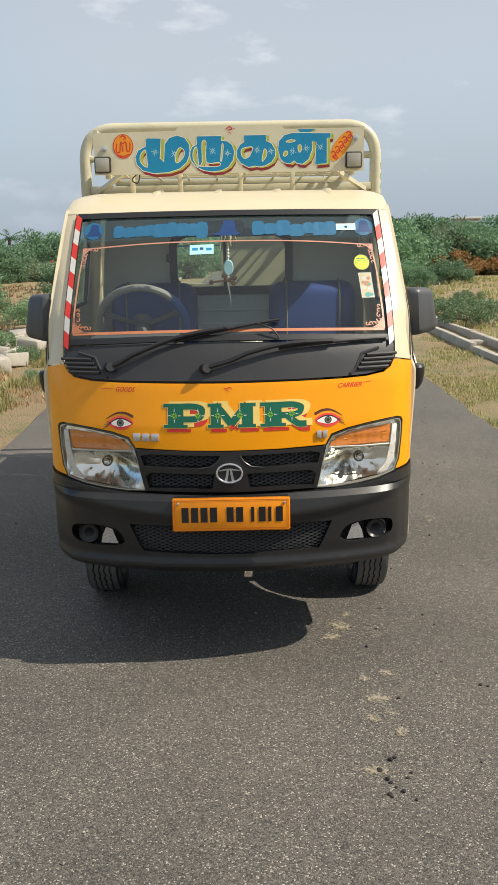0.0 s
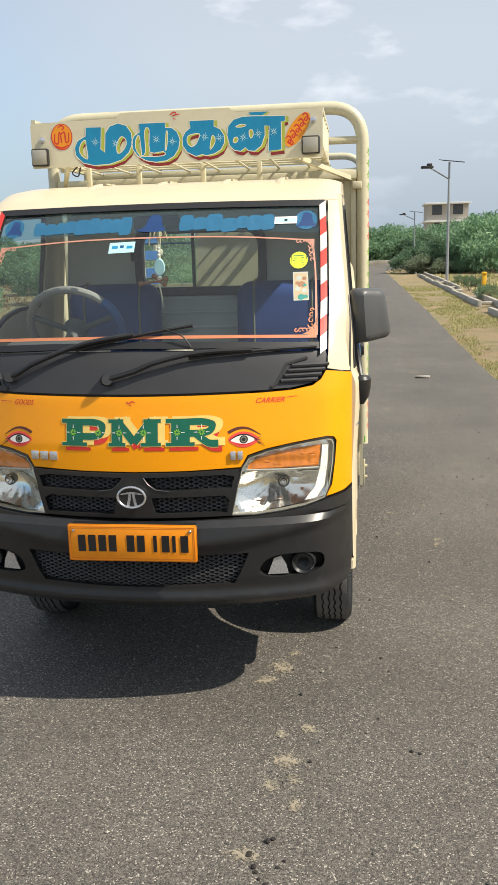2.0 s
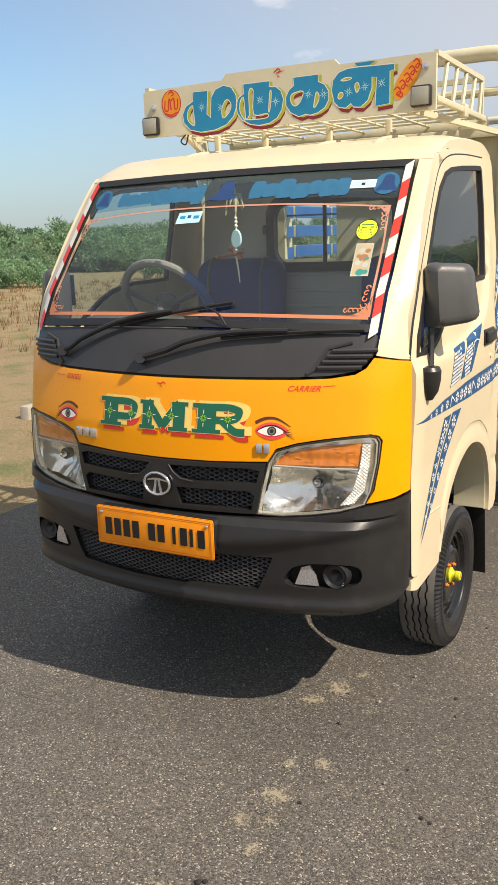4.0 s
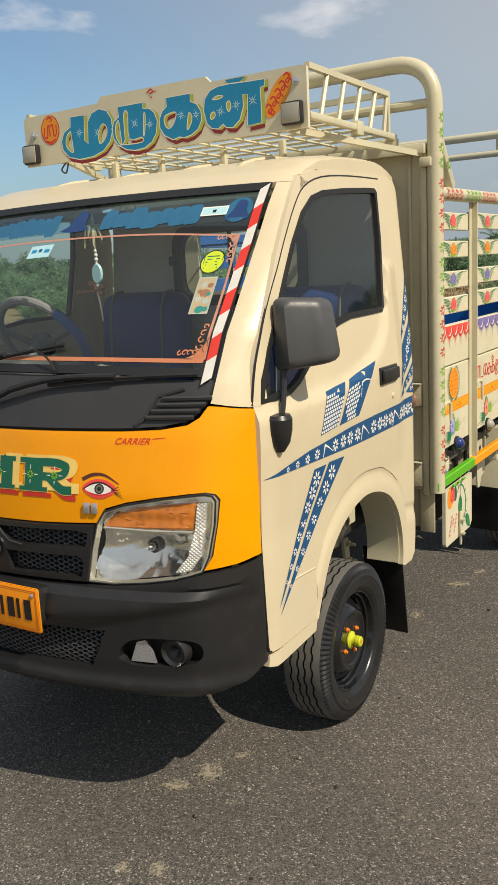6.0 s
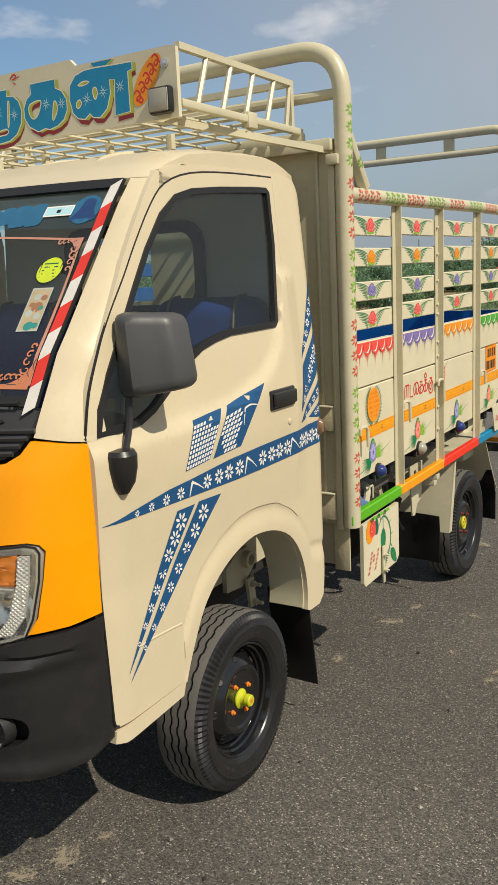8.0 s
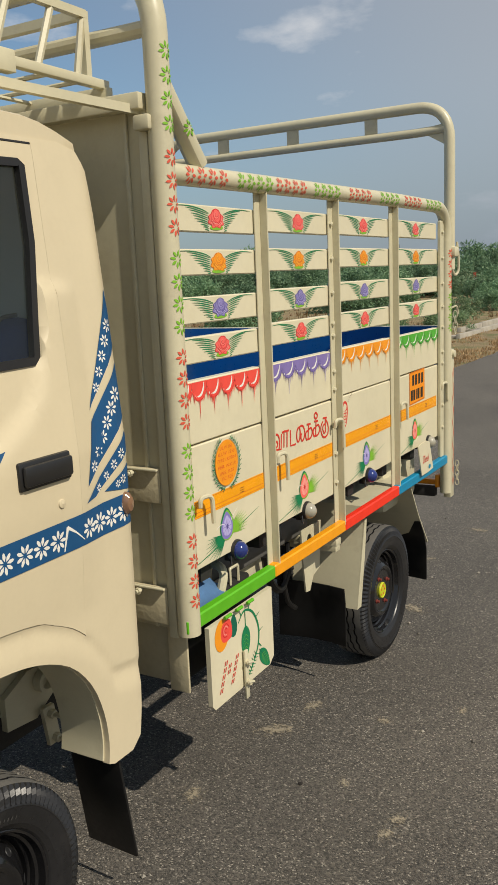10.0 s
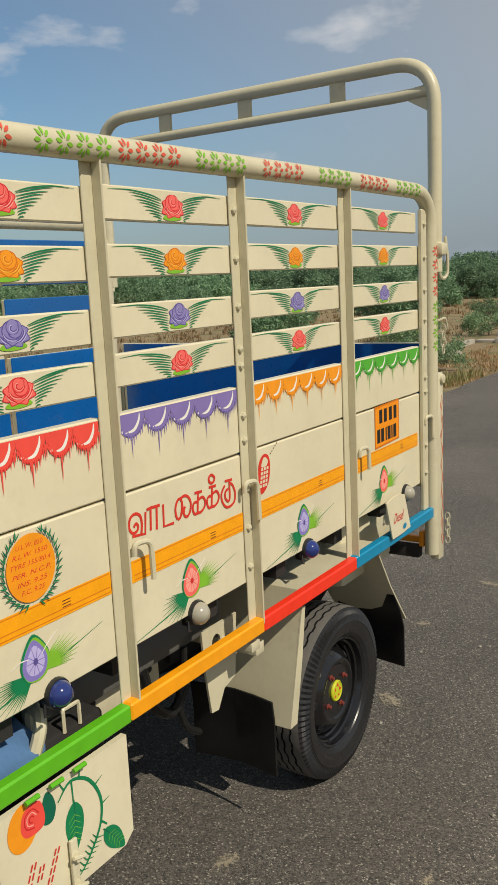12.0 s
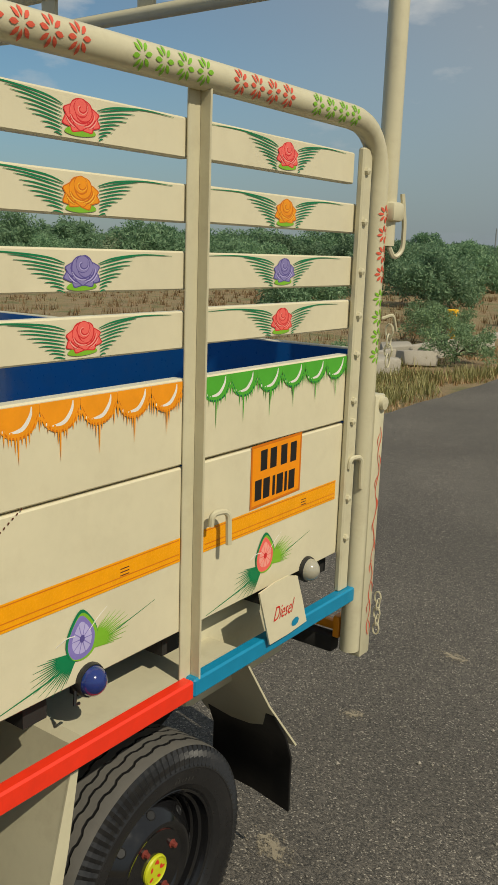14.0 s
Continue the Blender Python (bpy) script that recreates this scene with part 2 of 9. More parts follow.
BLACK = material("black_moulded_plastic", (0.016, 0.016, 0.017), 0.36, var=0.12, bump=0.06, grain=300, spec=0.5, dirt=(0.10, 0.09, 0.08), dirt_amount=0.10)
COWL = material("dark_grey_plastic", (0.038, 0.038, 0.040), 0.40, spec=0.4, var=0.1, bump=0.05, grain=300, dirt=(0.10, 0.09, 0.075), dirt_amount=0.12)
DARK = material("dark_underbody", (0.018, 0.017, 0.016), 0.75, var=0.3, bump=0.3)
RUBBER = material("tyre_rubber", (0.010, 0.010, 0.010), 0.36, var=0.2, bump=0.12, spec=0.3, dirt=(0.05, 0.045, 0.04), dirt_amount=0.2)
SIDEWALL = material("glossy_tyre_sidewall", (0.014, 0.014, 0.015), 0.30, var=0.3, bump=0.12, grain=120, spec=0.45, dirt=(0.08, 0.072, 0.065), dirt_amount=0.16)
TREAD = material("worn_tyre_tread", (0.115, 0.110, 0.100), 0.8, var=0.2, bump=0.25, dirt=(0.19, 0.165, 0.13), dirt_amount=0.35)
RIM = material("black_gloss_enamel", (0.008, 0.008, 0.009), 0.12, coat=0.3, spec=0.5, var=0.05)
SEAL = material("rubber_seal", (0.012, 0.012, 0.013), 0.5)
CHROME = material("chrome", (0.75, 0.76, 0.78), 0.12, metal=1.0, var=0.05)
SILVER = material("silver_badge", (0.62, 0.63, 0.66), 0.25, metal=0.8, var=0.05)
BLUE_BED = material("blue_enamel", (0.004, 0.105, 0.34), 0.3, var=0.1, coat=0.3, dirt=(0.08, 0.12, 0.22), dirt_amount=0.25)
SEAT = material("blue_seat_cover", (0.012, 0.045, 0.20), 0.55, var=0.2, bump=0.2)
SEAT_GREY = material("grey_seat_piping", (0.16, 0.16, 0.11), 0.6)
INNER = material("grey_cab_lining", (0.58, 0.60, 0.56), 0.6, var=0.08)
DASH = material("dash_plastic", (0.075, 0.08, 0.08), 0.5)
GLASS = glass_material("window_glass", (0.86, 0.93, 0.92), 1.0, 0.016)
SIDE_GLASS = glass_material("tinted_side_glass", (0.70, 0.76, 0.73), 1.0, 0.012)
LENS = glass_material("clear_lamp_lens", (0.96, 0.96, 0.94), 1.0, 0.012)
STRIP = glass_material("blue_sun_strip", (0.50, 0.73, 0.86), 1.0, 0.03)
REFLECT = material("lamp_reflector", (0.86, 0.86, 0.82), 0.17, metal=0.95, var=0.12, scale=14)
AMBER = material("amber_lens", (0.62, 0.185, 0.011), 0.15, var=0.2, scale=25, coat=0.8)
BLUE_LENS = material("blue_lens", (0.010, 0.025, 0.16), 0.1, coat=1.0)
MIRROR_SHELL = material("grey_black_mirror_plastic", (0.064, 0.066, 0.068), 0.42, var=0.1, bump=0.15)
REPEATER = material("smoky_amber_lens", (0.24, 0.13, 0.075), 0.15, coat=1.0)
WHITE_LENS = material("cloudy_white_lens", (0.36, 0.34, 0.27), 0.15, coat=1.0)
CONCRETE = material("drain_concrete", (0.37, 0.34, 0.285), 0.85, var=0.3, scale=2, bump=0.5, dirt=(0.22, 0.19, 0.15), dirt_amount=0.5)


def paint(name, colour, rough=0.4, var=0.08):
    return material(name, colour, rough, var=var, scale=30, grain=200, bump=0.05)


RED_P, WHITE_P, GREEN_P = paint("red_sign_paint", (0.62, 0.035, 0.022)), paint("white_sign_paint", (0.80, 0.78, 0.72)), paint("green_leaf_paint", (0.002, 0.19, 0.07))
DGREEN_P, LIME_P, PURPLE_P = paint("dark_green_sign_paint", (0.002, 0.115, 0.065)), paint("lime_paint", (0.20, 0.46, 0.03)), paint("violet_paint", (0.22, 0.18, 0.50))
PINK_P, ORANGE_P, ROSE_DK = paint("coral_paint", (0.80, 0.075, 0.055)), paint("orange_paint", (0.84, 0.30, 0.012)), paint("deep_rose_paint", (0.56, 0.018, 0.022))
DPURPLE_P, DORANGE_P = paint("deep_violet_paint", (0.095, 0.075, 0.28)), paint("deep_orange_paint", (0.62, 0.16, 0.006))
SKY_P, MAROON_P, OLIVE_P = paint("sky_blue_sign_paint", (0.006, 0.235, 0.44)), paint("maroon_paint", (0.24, 0.022, 0.022)), paint("olive_yellow_paint", (0.42, 0.46, 0.06))
NAVY_P, BLACK_P, PALE_P = paint("navy_decal", (0.008, 0.075, 0.20)), paint("black_sign_paint", (0.012, 0.011, 0.012)), paint("pale_cream_paint", (0.80, 0.74, 0.55))
WHITE_TAPE = paint("white_reflective_tape", (0.62, 0.60, 0.56))
PLATE_P, TAPE_P, TEAL_P = paint("amber_plate_paint", (0.86, 0.28, 0.006)), paint("amber_reflective_tape", (0.88, 0.36, 0.008), 0.25), paint("teal_paint", (0.002, 0.22, 0.40))
BARRED_P, BARGREEN_P, BARORANGE_P = paint("bright_red_bar_paint", (0.82, 0.035, 0.012)), paint("bright_green_bar_paint", (0.10, 0.42, 0.012)), paint("bright_orange_bar_paint", (0.84, 0.33, 0.006))
CYAN_P, LEMON_P, YELLOWGREEN = paint("pale_blue_sticker", (0.42, 0.68, 0.74)), paint("lemon_sticker", (0.55, 0.66, 0.03)), paint("yellow_green_hub_paint", (0.50, 0.52, 0.02))
SCREEN_BLUE, BROWN_P = paint("film_blue", (0.02, 0.125, 0.235)), paint("brown_paint", (0.10, 0.025, 0.015))
PALEPINK_P, PETAL_LT = paint("pale_pink_paint", (0.88, 0.34, 0.28)), paint("pale_violet_paint", (0.46, 0.42, 0.72))


# ---- builders ----
def mesh_of(name, bm, mats, smooth=30):
    me = bpy.data.meshes.new(name)
    bm.to_mesh(me)
    bm.free()
    for m in mats if isinstance(mats, (list, tuple)) else [mats]:
        me.materials.append(m)
    if smooth:
        me.polygons.foreach_set("use_smooth", [True] * len(me.polygons))
        me.set_sharp_from_angle(angle=radians(smooth))
    return me


def part(name, bm, mats, parent=None, label="", smooth=30):
    ob = new(name, mesh_of(name, bm, mats, smooth))
    ob.parent = parent
    if label:
        ob["label"] = label
    return ob


def box(bm, x0, x1, y0, y1, z0, z1, bevel=0.0, m=None, seg=2):
    mat = Matrix.LocRotScale(((x0 + x1) / 2, (y0 + y1) / 2, (z0 + z1) / 2), None, (abs(x1 - x0), abs(y1 - y0), abs(z1 - z0)))
    made = bmesh.ops.create_cube(bm, size=1, matrix=mat)["verts"]
    if bevel:
        edges = list({e for v in made for e in v.link_edges})
        made = list({v for f in bmesh.ops.bevel(bm, geom=edges, offset=bevel, segments=seg, profile=0.5, affect="EDGES")["faces"] for v in f.verts} | {v for v in made if v.is_valid})
    if m is not None:
        bmesh.ops.transform(bm, matrix=m, verts=[v for v in made if v.is_valid])
    return bm


def fillet(points, radius, seg=6):
    """A path through points with its inner corners rounded."""
    pts = [Vector(p) for p in points]
    out = [pts[0]]
    for a, b, c in zip(pts, pts[1:], pts[2:]):
        r = min(radius, (a - b).length * 0.49, (c - b).length * 0.49)
        p, q = b + (a - b).normalized() * r, b + (c - b).normalized() * r
        for i in range(seg + 1):
            t = i / seg
            out.append(p * (1 - t) ** 2 + b * 2 * t * (1 - t) + q * t * t)
    return out + [pts[-1]]


def tube(bm, points, radius, sides=12, caps=True, flat=1.0):
    """A round bar along points; radius may be a list."""
    pts = [Vector(p) for p in points]
    rings, up = [], None
    for i, p in enumerate(pts):
        d = (pts[min(i + 1, len(pts) - 1)] - pts[max(i - 1, 0)]).normalized()
        if up is None:
            up = d.orthogonal().normalized()
        up = (up - d * up.dot(d)).normalized()
        side = d.cross(up)
        r = radius[i] if isinstance(radius, (list, tuple)) else radius
        rings.append([bm.verts.new(p + (up * math.cos(a) + side * math.sin(a) * flat) * r) for a in (2 * math.pi * k / sides for k in range(sides))])
    for a, b in zip(rings, rings[1:]):
        for k in range(sides):
            bm.faces.new((a[k], a[(k + 1) % sides], b[(k + 1) % sides], b[k]))
    if caps:
        bm.faces.new(rings[0][::-1])
        bm.faces.new(rings[-1])
    return bm


def lathe(bm, profile, seg=32, centre=(0, 0, 0), axis="x", mat=0, caps=True):
    """Turns (offset along the axis, radius) pairs round the axis."""
    rings = []
    for off, r in profile:
        ring = []
        for k in range(seg):
            a = 2 * math.pi * k / seg
            c, s = r * math.cos(a), r * math.sin(a)
            p = {"x": (off, c, s), "y": (c, off, s), "z": (c, s, off)}[axis]
            ring.append(bm.verts.new(Vector(p) + Vector(centre)))
        rings.append(ring)
    for a, b in zip(rings, rings[1:]):
        for k in range(seg):
            f = bm.faces.new((a[k], a[(k + 1) % seg], b[(k + 1) % seg], b[k]))
            f.material_index = mat
    for ring, (off, r) in ((rings[0], profile[0]), (rings[-1], profile[-1])):
        if r > 1e-5 and caps:
            bm.faces.new(ring).material_index = mat
    bmesh.ops.recalc_face_normals(bm, faces=bm.faces)
    return bm


def filled(outline, holes=(), cell=0.0):
    """A flat patch with holes in the plane z = 0, cut by a grid of the given cell."""
    bm = bmesh.new()
    for loop in (outline, *holes):
        vs = [bm.verts.new((u, v, 0)) for u, v in loop]
        for a, b in zip(vs, vs[1:] + vs[:1]):
            bm.edges.new((a, b))
    bmesh.ops.triangle_fill(bm, use_beauty=True, use_dissolve=False, edges=bm.edges[:])
    cut(bm, cell)
    for f in bm.faces:
        if f.normal.z < 0:
            f.normal_flip()
    return bm


def cut(bm, cell):
    if cell:
        for i, no in ((0, (1, 0, 0)), (1, (0, 1, 0))):
            lo, hi = min(v.co[i] for v in bm.verts), max(v.co[i] for v in bm.verts)
            for k in range(math.floor(lo / cell) + 1, math.ceil(hi / cell)):
                co = [0, 0, 0]
                co[i] = k * cell
                bmesh.ops.bisect_plane(bm, geom=bm.verts[:] + bm.edges[:] + bm.faces[:], dist=1e-6, plane_co=co, plane_no=no)


def sheet(name, outline, holes, place, mats, parent, thick=0.004, cell=0.0, label="", lift=None, smooth=30):
    """A curved panel with thickness: a flat patch laid on a surface place(u, v, height)."""
    flat = filled(outline, holes, cell)
    flat.verts.index_update()
    bm = bmesh.new()
    up = [(lift(v.co.x, v.co.y) if lift else 0.0) for v in flat.verts]
    top = [bm.verts.new(place(v.co.x, v.co.y, h)) for v, h in zip(flat.verts, up)]
    low = [bm.verts.new(place(v.co.x, v.co.y, h - thick)) for v, h in zip(flat.verts, up)] if thick else []
    for f in flat.faces:
        ix = [v.index for v in f.verts]
        bm.faces.new([top[i] for i in ix])
        if not thick:
            continue
        g = bm.faces.new([low[i] for i in reversed(ix)])
        if isinstance(mats, (list, tuple)):
            g.material_index = 1
    for e in flat.edges:
        if len(e.link_faces) == 1 and thick:
            a, b = e.verts[0].index, e.verts[1].index
            bm.faces.new((top[a], top[b], low[b], low[a]))
    flat.free()
    bmesh.ops.recalc_face_normals(bm, faces=bm.faces)
    return part(name, bm, mats, parent, label, smooth)


def smooth_loop(points, n=6, closed=True):
    """Catmull-Rom through points."""
    out, k = [], len(points)
    for i in range(k if closed else k - 1):
        idx = [(i + j) % k if closed else min(max(i + j, 0), k - 1) for j in (-1, 0, 1, 2)]
        p = [points[j] for j in idx]
        for s in range(n):
            t = s / n
            out.append(tuple(0.5 * (2 * p[1][c] + (p[2][c] - p[0][c]) * t + (2 * p[0][c] - 5 * p[1][c] + 4 * p[2][c] - p[3][c]) * t * t
                                    + (3 * p[1][c] - p[0][c] - 3 * p[2][c] + p[3][c]) * t ** 3) for c in range(len(p[0]))))
    return out if closed else out + [tuple(points[-1])]


def rounded(x0, x1, z0, z1, r, n=6):
    out = []
    for cx, cz, a0 in ((x1 - r, z1 - r, 0), (x0 + r, z1 - r, 90), (x0 + r, z0 + r, 180), (x1 - r, z0 + r, 270)):
        out += [(cx + r * math.cos(radians(a0 + 90 * k / n)), cz + r * math.sin(radians(a0 + 90 * k / n))) for k in range(n + 1)]
    return out


def ellipse(cx, cy, rx, ry, n=24, turn=0.0):
    c, s = math.cos(turn), math.sin(turn)
    return [(cx + rx * math.cos(a) * c - ry * math.sin(a) * s, cy + rx * math.cos(a) * s + ry * math.sin(a) * c) for a in (2 * math.pi * k / n for k in range(n))]


class Art:
    """Hand-painted or stuck-on flat work: many colours in one thin mesh, each stroke a hair above the last."""

    def __init__(self, place, cell=0.0, base=0.001, step=0.00002):
        self.place, self.cell, self.h, self.step = place, cell, base, step
        self.bm, self.mats = bmesh.new(), []

    def slot(self, m):
        if m not in self.mats:
            self.mats.append(m)
        return self.mats.index(m)

    def shape(self, m, outline, holes=(), hold=False):
        h = self.h
        self.take(m, filled(outline, holes, self.cell))
        if hold:
            self.h = h

    def take(self, m, flat):
        k = self.slot(m)
        flat.verts.index_update()
        vs = [self.bm.verts.new(self.place(v.co.x, v.co.y, self.h)) for v in flat.verts]
        for f in flat.faces:
            self.bm.faces.new([vs[v.index] for v in f.verts]).material_index = k
        flat.free()
        self.h += self.step

    def stroke(self, m, points, closed=False, n=5, grow=0.0):
        """A brush stroke through (u, v, width) points."""
        pts = smooth_loop([(p[0], p[1], p[2] + grow) for p in points], n, closed)
        k, vs = self.slot(m), []
        last = len(pts) - 1
        for i, p in enumerate(pts):
            a, b = (pts[i - 1], pts[(i + 1) % len(pts)]) if closed else (pts[max(i - 1, 0)], pts[min(i + 1, last)])
            du, dv = b[0] - a[0], b[1] - a[1]
            g = math.hypot(du, dv) or 1.0
            w = max(p[2], 0.0003) / 2
            vs.append([self.bm.verts.new(self.place(p[0] + s * -dv / g * w, p[1] + s * du / g * w, self.h + i * 4e-6)) for s in (-1, 1)])
        for a, b in list(zip(vs, vs[1:])) + ([(vs[-1], vs[0])] if closed else []):
            self.bm.faces.new((a[0], b[0], b[1], a[1])).material_index = k
        self.h += self.step

    def text(self, m, words, u, v, size, width=None, bold=0.0, shear=0.0):
        """Letters of the built-in font, centred at u, v, with the given height and width."""
        cu = bpy.data.curves.new("words", "FONT")
        cu.body, cu.size, cu.offset, cu.shear, cu.resolution_u = words, 1.0, bold, shear, 3
        ob = bpy.data.objects.new("words", cu)
        me = bpy.data.meshes.new_from_object(ob)
        bm = bmesh.new()
        bm.from_mesh(me)
        bpy.data.objects.remove(ob)
        bpy.data.curves.remove(cu)
        bpy.data.meshes.remove(me)
        if not bm.verts:
            return
        x0, x1 = min(p.co.x for p in bm.verts), max(p.co.x for p in bm.verts)
        y0, y1 = min(p.co.y for p in bm.verts), max(p.co.y for p in bm.verts)
        sy = size / (y1 - y0)
        sx = width / (x1 - x0) if width else sy
        for p in bm.verts:
            p.co = ((p.co.x - (x0 + x1) / 2) * sx + u, (p.co.y - (y0 + y1) / 2) * sy + v, 0)
        cut(bm, self.cell)
        self.take(m, bm)

    def done(self, name, parent, label=""):
        return part(name, self.bm, self.mats, parent, label, smooth=0)


def strip(bm, path, x0, x1, th):
    """A bent sheet along (y, z) points, spanning x0 to x1, with thickness towards its lower side."""
    n, rows = len(path), []
    for i, (y, z) in enumerate(path):
        a, c = path[max(i - 1, 0)], path[min(i + 1, n - 1)]
        dy, dz = c[0] - a[0], c[1] - a[1]
        g = math.hypot(dy, dz)
        ny, nz = dz / g * th, -dy / g * th
        rows.append([bm.verts.new(p) for p in ((x0, y, z), (x1, y, z), (x1, y + ny, z + nz), (x0, y + ny, z + nz))])
    for a, c in zip(rows, rows[1:]):
        for k in range(4):
            bm.faces.new((a[k], a[(k + 1) % 4], c[(k + 1) % 4], c[k]))
    bm.faces.new(rows[0][::-1])
    bm.faces.new(rows[-1])
    bmesh.ops.recalc_face_normals(bm, faces=bm.faces)
    return bm


# ---- ground, road, verge ----
def rise(y):
    """The road's gentle dip along its length."""
    knots = ((-400, 0), (0.3, 0), (2.0, -0.022), (3.6, -0.045), (5.5, -0.06), (9, -0.05), (20, 0.0), (400, 0))
    return float(np.interp(y, [k[0] for k in knots], [k[1] for k in knots]))


SOIL, ASPHALT = soil_material(), asphalt_material()


def ground_sheet():
    ys = sorted({*np.linspace(-30, 60, 91), *(-1500, -600, -250, -100, -60, 80, 110, 150, 220, 400, 800, 1800)})
    xs = sorted({*np.linspace(-24, 24, 49), *(-1800, -800, -300, -150, -80, -45, 45, 80, 150, 300, 800, 1800)})
    bm = bmesh.new()
    grid = []
    for y in ys:
        row = []
        for x in xs:
            near = max(0.0, 1 - abs(x) / 60) * (0.0 if abs(x) < 2.6 else 1.0)
            bumps = noise.noise((x * 0.6, y * 0.6, 0)) * 0.05 * near
            row.append(bm.verts.new((x, y, rise(y) - 0.045 + bumps)))
        grid.append(row)
    for a, b in zip(grid, grid[1:]):
        for i in range(len(xs) - 1):
            bm.faces.new((a[i], a[i + 1], b[i + 1], b[i]))
    tagged(part("ground", bm, SOIL, None, "dry brown field soil with patches of pale grass"), category="ground", kind="structure")


def road_sheet():
    bm = bmesh.new()
    ys = [-40 + 0.4 * i for i in range(261)] + [66 + 2 * i for i in range(8)]
    rows = []
    for y in ys:
        wl_, wr_ = (noise.noise((y * 1.7, s, 3)) * 0.05 + noise.noise((y * 0.35, s, 9)) * 0.07 for s in (0.0, 40.0))
        wide = max(0.0, y - 58) * 0.2
        xs = [-2.12 + wl_ - 0.05, -2.10 + wl_, -1.0, 0.0, 1.2, 2.38 + wr_ + wide, 2.43 + wr_ + wide]
        zs = [-0.06, 0, 0.0, 0.0, 0.0, 0, -0.06]
        rows.append([bm.verts.new((x, y, rise(y) + z)) for x, z in zip(xs, zs)])
    for a, b in zip(rows, rows[1:]):
        for i in range(6):
            bm.faces.new((a[i], a[i + 1], b[i + 1], b[i]))
    tagged(part("road", bm, ASPHALT, None, "grey asphalt road with worn aggregate and dust"), category="road", kind="structure")


DUST = bpy.data.materials.new("dust_stain")
DUST.use_nodes = True
dn, dl = DUST.node_tree.nodes, DUST.node_tree.links
dn["Principled BSDF"].inputs["Base Color"].default_value = (0.36, 0.31, 0.225, 1)
dn["Principled BSDF"].inputs["Roughness"].default_value = 0.95
d_tc, d_no, d_ra, d_sep, d_mul, d_mix, d_tr = (dn.new("ShaderNode" + k) for k in ("TexCoord", "TexNoise", "ValToRGB", "TexGradient", "Math", "MixShader", "BsdfTransparent"))
d_no.inputs["Scale"].default_value, d_no.inputs["Detail"].default_value, d_no.inputs["Roughness"].default_value = 30, 10, 0.8
d_sep.gradient_type = "SPHERICAL"
dl.new(d_tc.outputs["Object"], d_no.inputs["Vector"])
d_map = dn.new("ShaderNodeMapping")
d_map.inputs["Scale"].default_value = (8, 8, 8)
dl.new(d_tc.outputs["Object"], d_map.inputs["Vector"])
dl.new(d_map.outputs[0], d_sep.inputs["Vector"])
d_mul.operation = "MULTIPLY_ADD"
d_mul.inputs[1].default_value = 0.55
dl.new(d_sep.outputs["Fac"], d_mul.inputs[0])
d_con = dn.new("ShaderNodeMapRange")
d_con.inputs["From Min"].default_value, d_con.inputs["From Max"].default_value = 0.30, 0.70
dl.new(d_no.outputs["Fac"], d_con.inputs["Value"])
dl.new(d_con.outputs[0], d_mul.inputs[2])
d_ra.color_ramp.elements[0].position, d_ra.color_ramp.elements[1].position = 0.80, 0.98
d_ra.color_ramp.elements[1].color = (0.72, 0.72, 0.72, 1)
dl.new(d_mul.outputs[0], d_ra.inputs[0])
dl.new(d_ra.outputs[0], d_mix.inputs[0])
dl.new(d_tr.outputs[0], d_mix.inputs[1])
dl.new(dn["Principled BSDF"].outputs[0], d_mix.inputs[2])
dl.new(d_mix.outputs[0], dn["Material Output"].inputs["Surface"])


def dust_patches():
    bm = bmesh.new()
    bmesh.ops.create_circle(bm, cap_ends=True, segments=20, radius=0.125)
    me = mesh_of("dust_patch", bm, DUST, 0)
    spots = ((0.44, 0.43, 0.7, 1.0), (0.39, 0.32, 0.7, 0.6), (0.48, 0.55, 0.4, 0.4), (0.48, -0.04, 0.4, 0.4), (0.57, 0.0, 0.5, 0.5), (0.51, -0.19, 0.7, 0.8), (0.53, -0.28, 0.6, 0.6), (0.55, -0.41, 0.5, 0.4), (0.47, -0.32, 0.5, 0.5), (0.43, -0.63, 0.7, 0.5),
             (0.61, 2.31, 1.0, 0.7), (0.65, 2.52, 0.7, 0.5), (0.57, 1.86, 0.6, 0.5), (0.66, 3.58, 1.0, 0.7), (0.92, 2.53, 0.4, 0.4), (1.16, 2.02, 0.4, 0.4), (1.14, 2.72, 0.4, 0.3), (0.95, 2.12, 0.4, 0.3), (0.58, 4.95, 1.0, 0.6), (0.49, 4.31, 0.6, 0.5),
             (1.15, 1.94, 0.4, 0.4), (1.0, 6.2, 1.3, 0.7), (1.48, 3.87, 0.6, 0.5), (1.45, 8.8, 1.5, 1.2), (1.2, 14.0, 2.5, 1.5))
    for i, (x, y, sx, sy) in enumerate(spots):
        ob = new("dust_patch", me)
        ob.matrix_world = Matrix.LocRotScale((x, y, rise(y) + 0.004), Euler((math.atan2(rise(y + 0.1) - rise(y - 0.1), 0.2), 0, i * 0.7)), (sx, sy, 1))
        tagged(ob, "pale dried dust stain on the asphalt road", "stain", "dust stains", kind="structure")


